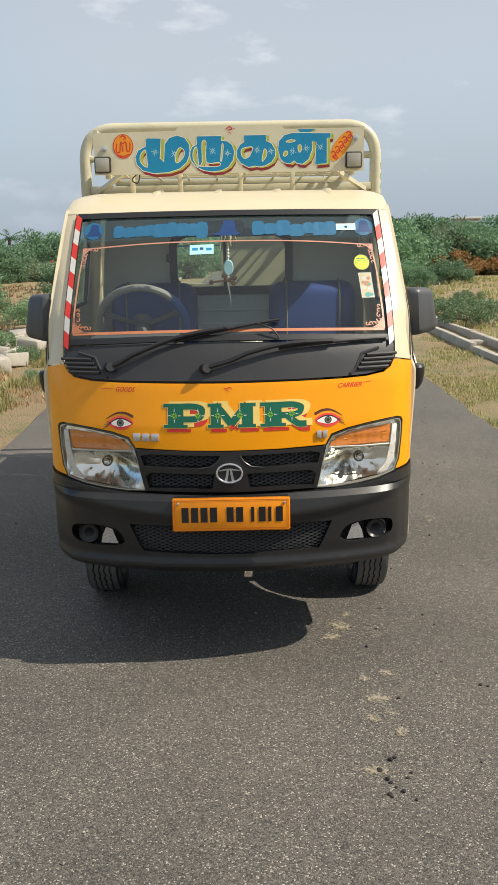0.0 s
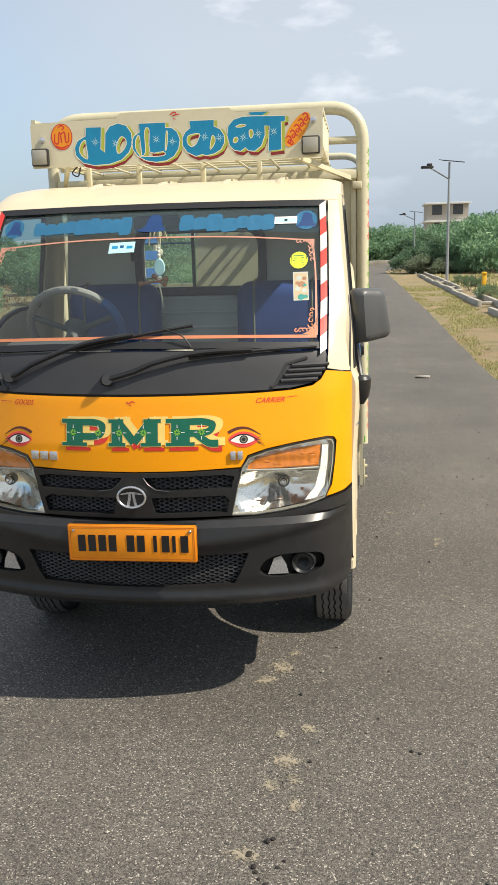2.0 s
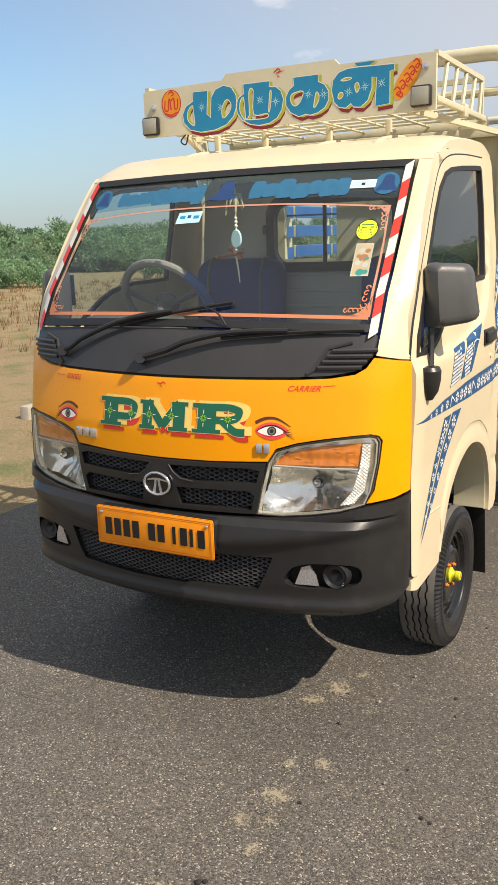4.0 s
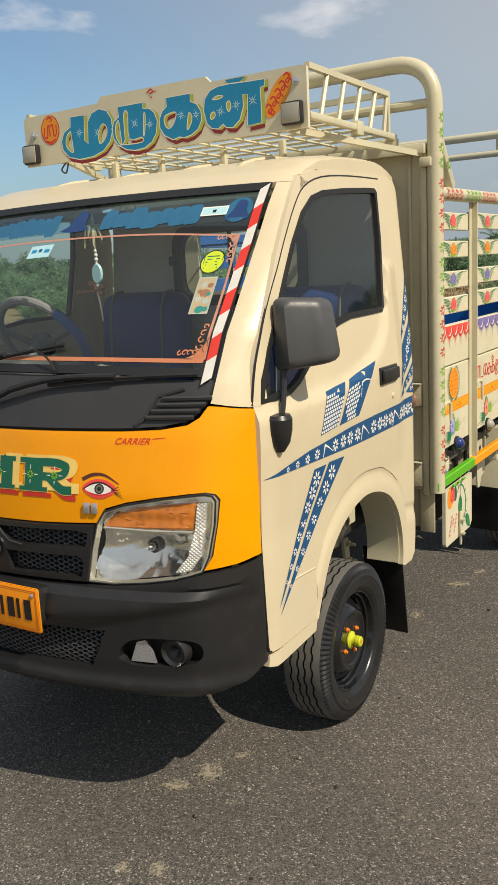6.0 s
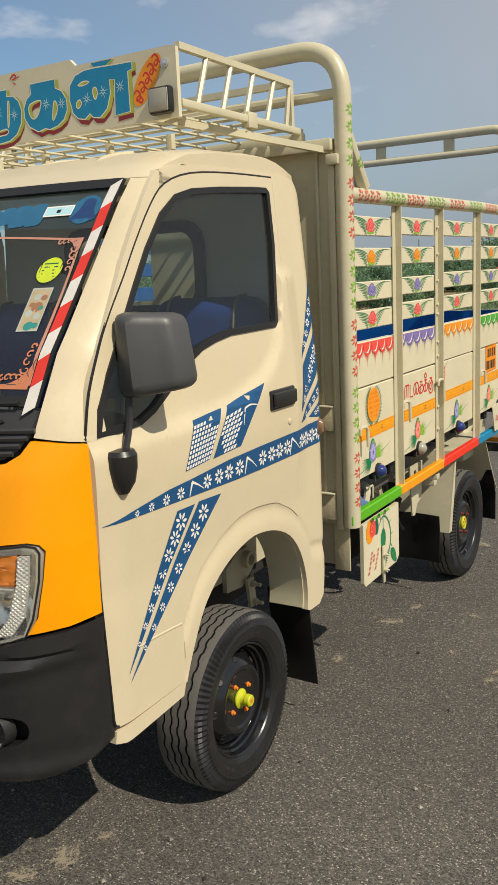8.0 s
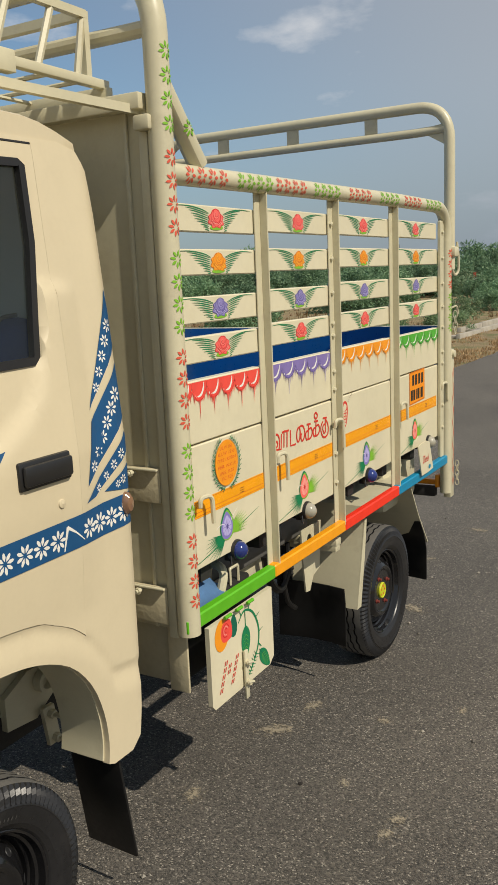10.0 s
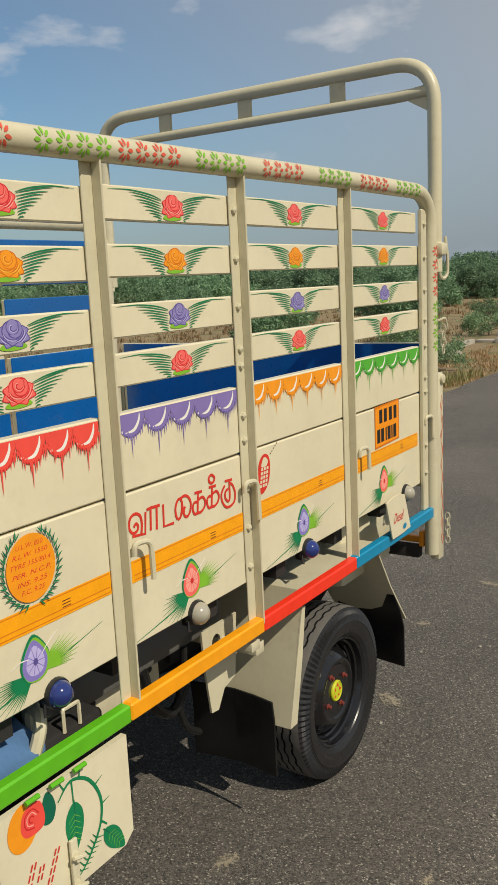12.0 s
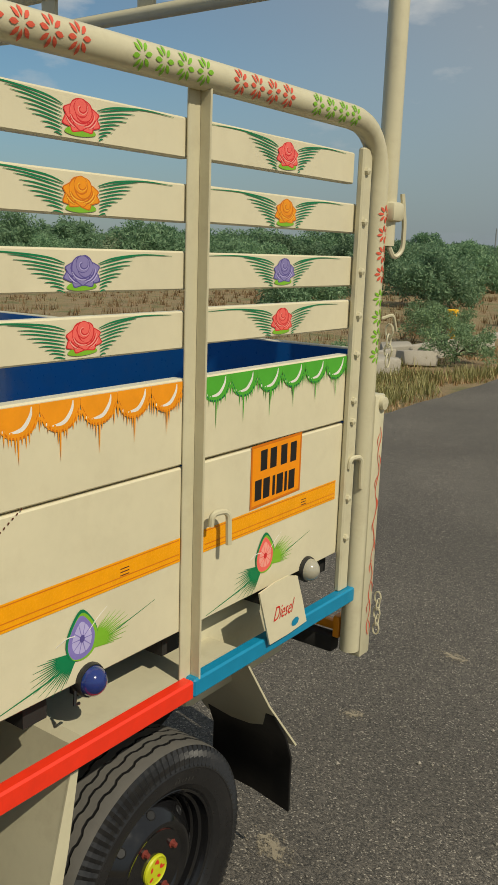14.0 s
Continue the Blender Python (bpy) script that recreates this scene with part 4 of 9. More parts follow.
def tuck(y):
    """The rounded rear and front corners of the cab."""
    return 0.012 * max(0.0, (y - 1.44) / 0.04) ** 2 + 0.016 * max(0.0, (0.430 - y) / 0.068) ** 2


def on_side(y, z, h):
    return (half_width(z) + h - tuck(y), y, z)


def on_left(y, z, h):
    return (2 * CABX - half_width(z) - h + tuck(y), y, z)


def roof_z(x, y):
    zc = float(np.interp(y, (0.63, 0.70, 0.80, 0.95, 1.2, 1.49), (1.745, 1.787, 1.825, 1.845, 1.856, 1.85)))
    return 1.745 + (zc - 1.745) * (1 - 0.20 * (abs(x) / 0.67) ** 16)


def mirrored(points):
    return [(-x, z) for x, z in reversed(points)]


# cab front panels
HL = [(0.6545, 0.928), (0.649, 0.941), (0.634, 0.946), (0.60, 0.944), (0.52, 0.934), (0.44, 0.920), (0.385, 0.902), (0.362, 0.868), (0.345, 0.80), (0.327, 0.716), (0.40, 0.714), (0.488, 0.722), (0.56, 0.733), (0.625, 0.752), (0.640, 0.79), (0.652, 0.87)]
HL = [(0.5 + (x - 0.5) * 1.035, 0.832 + (z - 0.832) * 1.05) for x, z in HL]
TOP_R = [(0.2, 1.109), (0.42, 1.111), (0.52, 1.115), (0.588, 1.126), (0.616, 1.144), (0.632, 1.171), (0.66, 1.167), (0.703, 1.155)]
TOP_LINE = mirrored(TOP_R) + [(0, 1.108)] + TOP_R
YELLOW_OUT = TOP_LINE + [(0.706, 1.150), (0.706, 0.95), (0.706, 0.765), (0.685, 0.757), (0.632, 0.752)] + [(0.652, 0.79), (0.662, 0.87), (0.667, 0.936), (0.659, 0.951), (0.640, 0.9575)] + [(0.60, 0.955), (0.52, 0.945), (0.44, 0.931), (0.378, 0.912), (0.355, 0.873)]
YELLOW_OUT += [(0.18, 0.866), (0, 0.864), (-0.18, 0.866)] + mirrored([(0.632, 0.752), (0.652, 0.79), (0.662, 0.87), (0.667, 0.936), (0.659, 0.951), (0.640, 0.9575), (0.60, 0.955), (0.52, 0.945), (0.44, 0.931), (0.378, 0.912), (0.355, 0.873)])
YELLOW_OUT += [(-0.685, 0.757), (-0.706, 0.765), (-0.706, 0.95), (-0.706, 1.150)]
nose = sheet("front_panel", YELLOW_OUT, [], on_front, YELLOW, truck, 0.012, 0.015, "glossy yellow front panel with painted lettering")
part("backing", box(bmesh.new(), -0.60, 0.60, 0.34, 0.38, 0.40, 1.20), DARK, nose)

PILLAR = [(0.640, 1.232), (0.637, 1.178), (0.662, 1.1725), (0.700, 1.161), (0.7125, 1.158), (0.709, 1.35), (0.693, 1.54), (0.680, 1.69), (0.6755, 1.75), (0.628, 1.748), (0.634, 1.6), (0.640, 1.4)]
for sgn, lab in ((1, ""), (-1, "")):
    sheet("windscreen_pillar", PILLAR if sgn > 0 else mirrored(PILLAR), [], on_front, CREAM, truck, 0.02, 0.03)

COWL_R = [(0.2, 1.118), (0.42, 1.120), (0.52, 1.124), (0.584, 1.135), (0.609, 1.152), (0.628, 1.180), (0.634, 1.222), (0.63, 1.235), (0.3, 1.250)]
COWL_OUT = [(0, 1.117)] + COWL_R + [(0, 1.254)] + mirrored(COWL_R)
cowl = sheet("cowl_panel", COWL_OUT, [], on_front, COWL, truck, 0.012, 0.03, "dark grey plastic cowl under the windscreen")
for sgn in (1, -1):
    for k in range(4):
        z = 1.147 + 0.0155 * k
        w0, w1 = 0.485 + 0.012 * k, 0.605 + 0.012 * k
        bm = bmesh.new()
        pts = [on_front(sgn * (w0 + (w1 - w0) * i / 5), z, 0.006) for i in range(6)]
        tube(bm, pts, 0.0065, 6)
        part("vent_louvre", bm, COWL, cowl)
    bm = bmesh.new()
    tube(bm, [on_front(sgn * x, z, 0.001) for x, z in ((0.455, 1.128), (0.475, 1.142), (0.505, 1.2), (0.57, 1.216))], 0.006, 6)
    part("vent_rim", bm, COWL, cowl)

# windscreen with rubber, films and stickers
WS = [(-0.632, 1.240), (-0.3, 1.254), (0, 1.258), (0.3, 1.254), (0.632, 1.240), (0.633, 1.4), (0.626, 1.6), (0.617, 1.742), (0.3, 1.745), (0, 1.746), (-0.3, 1.745), (-0.617, 1.742), (-0.626, 1.6), (-0.633, 1.4)]
WS_IN = [(x * 0.965, 1.262 + (z - 1.24) * (1.722 - 1.262) / (1.744 - 1.24)) for x, z in WS]
screen = sheet("windscreen", WS, [], on_front, GLASS, truck, 0.0, 0.04, "laminated windscreen with films and stickers")
screen.visible_shadow = False
sheet("rubber_seal", WS, [WS_IN], lambda x, z, h: on_front(x, z, h + 0.008), SEAL, screen, 0.010, 0.04)
for sgn in (1, -1):
    for k in range(9):
        art = Art(lambda x, z, h: on_front(x, z, h + 0.010), 0.025)
        z0, z1 = 1.238 + 0.0555 * k, 1.238 + 0.0555 * (k + 1)
        xo = lambda z: float(np.interp(z, (1.23, 1.4, 1.6, 1.74), (0.635, 0.634, 0.628, 0.620)))
        q = [(sgn * (xo(z0) - 0.022), z0 - 0.016), (sgn * xo(z0), z0), (sgn * xo(z1), z1), (sgn * (xo(z1) - 0.022), z1 - 0.016)]
        red = (k + (sgn < 0)) % 2 == 1
        art.shape(RED_P if red else WHITE_TAPE, q)
        art.done("tape_segment", screen, "red reflective tape" if red else "white reflective tape")
sheet("sun_strip", [(-0.608, 1.625), (-0.3, 1.640), (0, 1.645), (0.3, 1.640), (0.608, 1.625), (0.604, 1.728), (0, 1.731), (-0.604, 1.728)], [], lambda x, z, h: on_front(x, z, h + 0.0006), STRIP, screen, 0.0, 0.04, "translucent blue film strip").visible_shadow = False
LACE = paint("dark_lace_gap", (0.10, 0.07, 0.06))
PINKFILM = paint("dull_pink_film", (0.50, 0.24, 0.17))
PEACHFILM = paint("dull_orange_film", (0.52, 0.19, 0.09))
art = Art(lambda x, z, h: on_front(x, z, h + 0.001), 0.05)
art.stroke(PINKFILM, [(-0.575, 1.600, 0.005), (-0.3, 1.619, 0.005), (0, 1.624, 0.005), (0.3, 1.619, 0.005), (0.575, 1.600, 0.005)])
art.stroke(PEACHFILM, [(-0.60, 1.282, 0.010), (-0.3, 1.291, 0.010), (0, 1.294, 0.010), (0.3, 1.291, 0.010), (0.60, 1.282, 0.010)])
for sgn in (1, -1):
    art.stroke(PINKFILM, [(sgn * 0.578, 1.598, 0.006), (sgn * 0.590, 1.5, 0.006), (sgn * 0.596, 1.4, 0.007), (sgn * 0.600, 1.285, 0.008)])
    for m, corner, run, rise_ in ((PINKFILM, (0.584, 1.604), 0.070, -0.075), (PEACHFILM, (0.602, 1.286), 0.085, 0.085)):
        arc = [(corner[0] - run * (1 - math.sin(t)) ** 1.15, corner[1] + rise_ * (1 - math.cos(t)) ** 1.15) for t in (math.pi / 2 * q / 10 for q in range(11))]
        lace = [(sgn * x, z) for x, z in arc + [corner]]
        art.shape(m, lace if sgn * rise_ < 0 else list(reversed(lace)))
        for q in range(2, 10, 2):
            x, z = arc[q]
            art.stroke(LACE, [(sgn * (x * 0.55 + corner[0] * 0.45), z * 0.55 + corner[1] * 0.45, 0.0016), (sgn * (x * 0.8 + corner[0] * 0.2 - 0.003), z * 0.8 + corner[1] * 0.2, 0.003), (sgn * (x + 0.002), z, 0.0012)], n=2)
    for k in range(9):
        for (cx, cz), m in (((0.582 - 0.0005 * k - (0.011 * (k - 4) if k > 4 else 0), 1.602 - (0.016 * (4 - k) if k < 4 else 0)), PINKFILM), ((0.588 - (0.012 * (k - 4) if k > 4 else 0), 1.294 + (0.016 * (4 - k) if k < 4 else 0)), PEACHFILM)):
            s = 0.013 - 0.0012 * abs(k - 4)
            dz = -0.006 if m is PINKFILM else 0.008
            art.stroke(m, [(sgn * (cx - 0.006 + s * (1 - 0.14 * q) * math.cos(0.9 * q + k)), cz + dz + s * (1 - 0.14 * q) * 0.9 * math.sin(0.9 * q + k), 0.0042 - 0.0004 * q) for q in range(7)], n=3)
art.done("pink_border_film", screen, "pink and orange scrolled border film")
DEEPFILM = paint("deep_blue_film", (0.012, 0.045, 0.15))


def film(name, m, outline, label=""):
    art = Art(lambda x, z, h: on_front(x, z, h + 0.001), 0.05)
    art.shape(m, outline)
    art.done(name, screen, label)


for cx in (-0.545, 0.552):
    film("round_film", SCREEN_BLUE, ellipse(cx, 1.672, 0.040, 0.034), "faded blue round film")
    film("blob_film", DEEPFILM, smooth_loop([(cx - 0.030, 1.646), (cx + 0.034, 1.646), (cx + 0.024, 1.670), (cx + 0.018, 1.694), (cx - 0.008, 1.698), (cx - 0.016, 1.672)], 4), "deep blue plain film shape")
rnd = random.Random(3)
for x0, x1 in ((-0.46, -0.10), (0.10, 0.43)):
    x = x0
    while x < x1:
        w = rnd.uniform(0.035, 0.06)
        lo, hi = 1.648 + rnd.uniform(-0.008, 0.004), 1.688 + rnd.uniform(-0.006, 0.014)
        film("film_letter", SCREEN_BLUE, smooth_loop([(x, lo), (x + w * 0.5, lo - 0.003), (x + w * 1.02, lo + 0.003), (x + w, hi - 0.004), (x + w * 0.45, hi + 0.002), (x, hi - 0.006)], 3), "faded blue lettering on the film")
        x += w * 0.97
film("blob_film", DEEPFILM, smooth_loop([(-0.058, 1.650), (0.0, 1.644), (0.050, 1.650), (0.036, 1.664), (0.026, 1.700), (-0.012, 1.704), (-0.030, 1.664)], 4), "deep blue plain film shape")
art = Art(lambda x, z, h: on_front(x, z, h + 0.0015), 0.05)
art.shape(CYAN_P, [(-0.15, 1.572), (-0.055, 1.575), (-0.055, 1.612), (-0.15, 1.609)])
art.shape(NAVY_P, [(-0.110, 1.590), (-0.096, 1.590), (-0.096, 1.600), (-0.110, 1.600)])
for k in (-0.14, -0.085):
    art.shape(SKY_P, [(k, 1.588), (k + 0.022, 1.588), (k + 0.022, 1.598), (k, 1.598)])
art.done("toll_sticker", screen, "pale blue toll sticker")
art = Art(lambda x, z, h: on_front(x, z, h + 0.0025), 0.05)
art.shape(WHITE_P, [(0.440, 1.660), (0.520, 1.660), (0.520, 1.685), (0.440, 1.685)])
art.shape(CYAN_P, [(0.443, 1.663), (0.517, 1.663), (0.517, 1.682), (0.443, 1.682)])
art.shape(BLACK_P, [(0.475, 1.668), (0.486, 1.668), (0.486, 1.676), (0.475, 1.676)])
art.done("permit_sticker", screen, "small white and blue permit sticker")
art = Art(lambda x, z, h: on_front(x, z, h + 0.0015), 0.05)
art.shape(BLACK_P, ellipse(0.532, 1.532, 0.0335, 0.031))
art.shape(LEMON_P, ellipse(0.532, 1.532, 0.031, 0.0285))
for k in range(5):
    art.shape(DGREEN_P, [(0.512 + 0.003 * (k % 2), 1.515 + 0.0075 * k), (0.551 - 0.003 * (k % 3), 1.515 + 0.0075 * k), (0.551 - 0.003 * (k % 3), 1.518 + 0.0075 * k), (0.512 + 0.003 * (k % 2), 1.518 + 0.0075 * k)])
art.done("round_sticker", screen, "round lemon-yellow sticker with lines of print")
art = Art(lambda x, z, h: on_front(x, z, h + 0.0015), 0.05)
MUTED = [paint("muted_sticker_" + n, c) for n, c in (("pale", (0.40, 0.45, 0.40)), ("brown", (0.30, 0.15, 0.08)), ("teal", (0.03, 0.25, 0.22)), ("sand", (0.45, 0.36, 0.22)))]
art.shape(MUTED[0], [(0.520, 1.398), (0.572, 1.398), (0.565, 1.492), (0.513, 1.492)])
art.shape(MUTED[3], [(0.523, 1.401), (0.569, 1.401), (0.5625, 1.489), (0.516, 1.489)])
for cx, cz, s, m in ((0.545, 1.45, 0.014, MUTED[1]), (0.532, 1.436, 0.009, MUTED[0]), (0.555, 1.430, 0.009, MUTED[0]), (0.535, 1.472, 0.009, MUTED[0]), (0.553, 1.470, 0.008, MUTED[1]), (0.530, 1.455, 0.007, MUTED[1]), (0.556, 1.448, 0.006, MUTED[2]), (0.545, 1.409, 0.012, MUTED[2]), (0.560, 1.41, 0.008, MUTED[2])):
    art.shape(m, ellipse(cx, cz, s, s * 0.8, 9))
art.done("picture_sticker", screen, "small rectangular sticker with a coloured pattern")

# roof
bm = bmesh.new()
NX, NY = 36, 22
rows = []
for j in range(NY + 1):
    s = (j / NY) ** 1.5
    row = []
    for i in range(NX + 1):
        x = 0.668 * math.sin(math.pi / 2 * (2 * i / NX - 1))
        y = front_y(x, HEAD) * (1 - s) + (1.482 - 0.050 * (abs(x) / 0.668) ** 12) * s
        yy = 0.63 + (y - front_y(x, HEAD)) / (1.485 - front_y(x, HEAD)) * (1.485 - 0.63)
        z = roof_z(x, yy)
        if j > NY - 3:
            z -= 0.012 * (j - NY + 3) ** 1.6 * 0.5
        row.append(bm.verts.new((x * (0.668 - CABX - tuck(y) - 0.004) / 0.668 + CABX, y, z)))
    rows.append(row)
for a, b in zip(rows, rows[1:]):
    for i in range(NX):
        bm.faces.new((a[i], a[i + 1], b[i + 1], b[i]))
low = [[bm.verts.new((v.co.x, v.co.y + 0.004, min(v.co.z - 0.016, 1.784) if i in (0, NX) else v.co.z - 0.016)) for i, v in enumerate(r)] for r in rows]
for a, b in zip(low, low[1:]):
    for i in range(NX):
        bm.faces.new((a[i], b[i], b[i + 1], a[i + 1]))
for up_, dn_ in ((rows[0], low[0]), (rows[-1], low[-1]), ([r[0] for r in rows], [r[0] for r in low]), ([r[-1] for r in rows], [r[-1] for r in low])):
    for i in range(len(up_) - 1):
        bm.faces.new((up_[i], up_[i + 1], dn_[i + 1], dn_[i]))
bmesh.ops.recalc_face_normals(bm, faces=bm.faces)
roof = part("cab_roof", bm, CREAM, truck, "smooth cream-painted cab roof", 50)
for x in (-0.33, -0.06, 0.2, 0.42):
    bm = bmesh.new()
    tube(bm, [(x + 0.01 * k * 0, 0.76 + 0.06 * k, roof_z(x, 0.72 + 0.062 * k) - 0.004 - (0.012 if k in (0, 8) else 0)) for k in range(9)], [0.02, 0.03, 0.034, 0.034, 0.034, 0.034, 0.034, 0.03, 0.02], 8, flat=0.45)
    for v in bm.verts:
        v.co.z = roof_z(x, v.co.y - 0.03) + (v.co.z - roof_z(x, v.co.y - 0.03)) * 0.5
    part("roof_rib", bm, CREAM, roof)

# doors and side panels
GLASS_OUT = [(0.867, 1.726), (1.003, 1.738), (1.18, 1.748), (1.255, 1.750), (1.272, 1.738), (1.268, 1.587), (1.242, 1.418), (1.234, 1.360), (1.218, 1.345), (1.05, 1.342), (0.97, 1.341), (0.89, 1.330), (0.824, 1.315), (0.76, 1.288), (0.70, 1.252), (0.64, 1.216), (0.590, 1.188), (0.534, 1.168), (0.45, 1.163), (0.384, 1.163), (0.396, 1.225), (0.436, 1.298), (0.489, 1.371), (0.57, 1.484), (0.637, 1.573), (0.716, 1.659), (0.790, 1.707)]
GLASS_IN = []
for i, (y, z) in enumerate(GLASS_OUT):
    a, b = GLASS_OUT[i - 1], GLASS_OUT[(i + 1) % len(GLASS_OUT)]
    dy, dz = b[0] - a[0], b[1] - a[1]
    g = math.hypot(dy, dz)
    GLASS_IN.append((y + dz / g * 0.016, z - dy / g * 0.016))
CREASE = [(0.393, 0.629), (0.485, 0.640), (0.57, 0.637), (0.640, 0.632)]
FLARE_KEYS = [(1.284, 0.747), (1.245, 0.778), (1.19, 0.806), (1.14, 0.826), (1.03, 0.840), (0.944, 0.836), (0.857, 0.813), (0.774, 0.772), (0.72, 0.733), (0.676, 0.674), (0.645, 0.630)]
FLARE = smooth_loop(FLARE_KEYS, 3, False) + [(0.643, 0.56), (0.640, 0.474)]
SEAM = smooth_loop([(0.362, 1.165), (0.386, 1.265), (0.430, 1.356), (0.482, 1.429), (0.550, 1.510), (0.606, 1.582), (0.687, 1.675), (0.758, 1.730), (0.877, 1.763), (1.07, 1.777), (1.301, 1.781)], 3, False)
DOOR_OUT = [(0.384, 0.472), (0.376, 0.476), (0.373, 0.490), (0.366, 0.79), (0.362, 1.04)] + SEAM + [(1.302, 1.760), (1.300, 1.5), (1.292, 1.2), (1.286, 0.95)] + FLARE
ARCH = smooth_loop([(1.322, 0.418), (1.328, 0.47), (1.318, 0.548), (1.285, 0.63), (1.222, 0.70), (1.13, 0.743), (1.03, 0.760), (0.96, 0.754), (0.89, 0.735), (0.82, 0.703), (0.756, 0.655), (0.72, 0.612), (0.682, 0.55), (0.650, 0.488), (0.630, 0.437)], 3, False)
REAR_OUT = [(y, z - 0.0006) for y, z in reversed(FLARE)] + [(1.2864, 0.95), (1.2924, 1.2), (1.3004, 1.5), (1.3026, 1.7602)] + [(y, z + 0.003) for y, z in reversed(SEAM[-11:])] + [
            (0.74, 1.765), (0.80, 1.778), (0.95, 1.790), (1.2, 1.794), (1.38, 1.794), (1.432, 1.782), (1.462, 1.742), (1.478, 1.65), (1.481, 1.5), (1.479, 1.25), (1.477, 0.95), (1.468, 0.64), (1.455, 0.50), (1.441, 0.432), (1.41, 0.408), (1.342, 0.409)] + ARCH + [(0.40, 0.424), (0.370, 0.432), (0.374, 0.462)]


def bulge(y, z):
    """The soft waist of the door, swelling under a line that turns up behind the window."""
    line = float(np.interp(y, (0.35, 0.60, 0.80, 0.95, 1.00, 1.10, 1.18, 1.21, 1.235, 1.26), (1.135, 1.142, 1.148, 1.163, 1.177, 1.210, 1.260, 1.300, 1.36, 1.50)))
    return 0.015 / (1 + math.exp(max(-30.0, min(30.0, (z - line) / 0.006)))) * max(0.0, min(1.0, (z - 0.80) / 0.25)) * max(0.0, min(1.0, (1.37 - y) / 0.08))


def flared(y, z):
    """The side behind and below the door: set back at the pressed line, rounding out to the wheel-arch lip."""
    edge = float(np.interp(y, (0.645, 0.676, 0.72, 0.774, 0.857, 0.944, 1.03, 1.14, 1.245, 1.30, 1.34, 1.365, 1.47), (0.630, 0.674, 0.733, 0.772, 0.813, 0.836, 0.840, 0.826, 0.778, 0.735, 0.68, 0.632, 0.615)))
    d = edge - z
    if d < -0.008 or y < 0.642:
        return bulge(y, z)
    k, g = max(0.0, min(1.0, d / 0.07)), max(0.0, min(1.0, (d + 0.008) / 0.020))
    return bulge(y, z) * (1 - g) + g * (0.008 * k * k * (3 - 2 * k) - 0.0045)


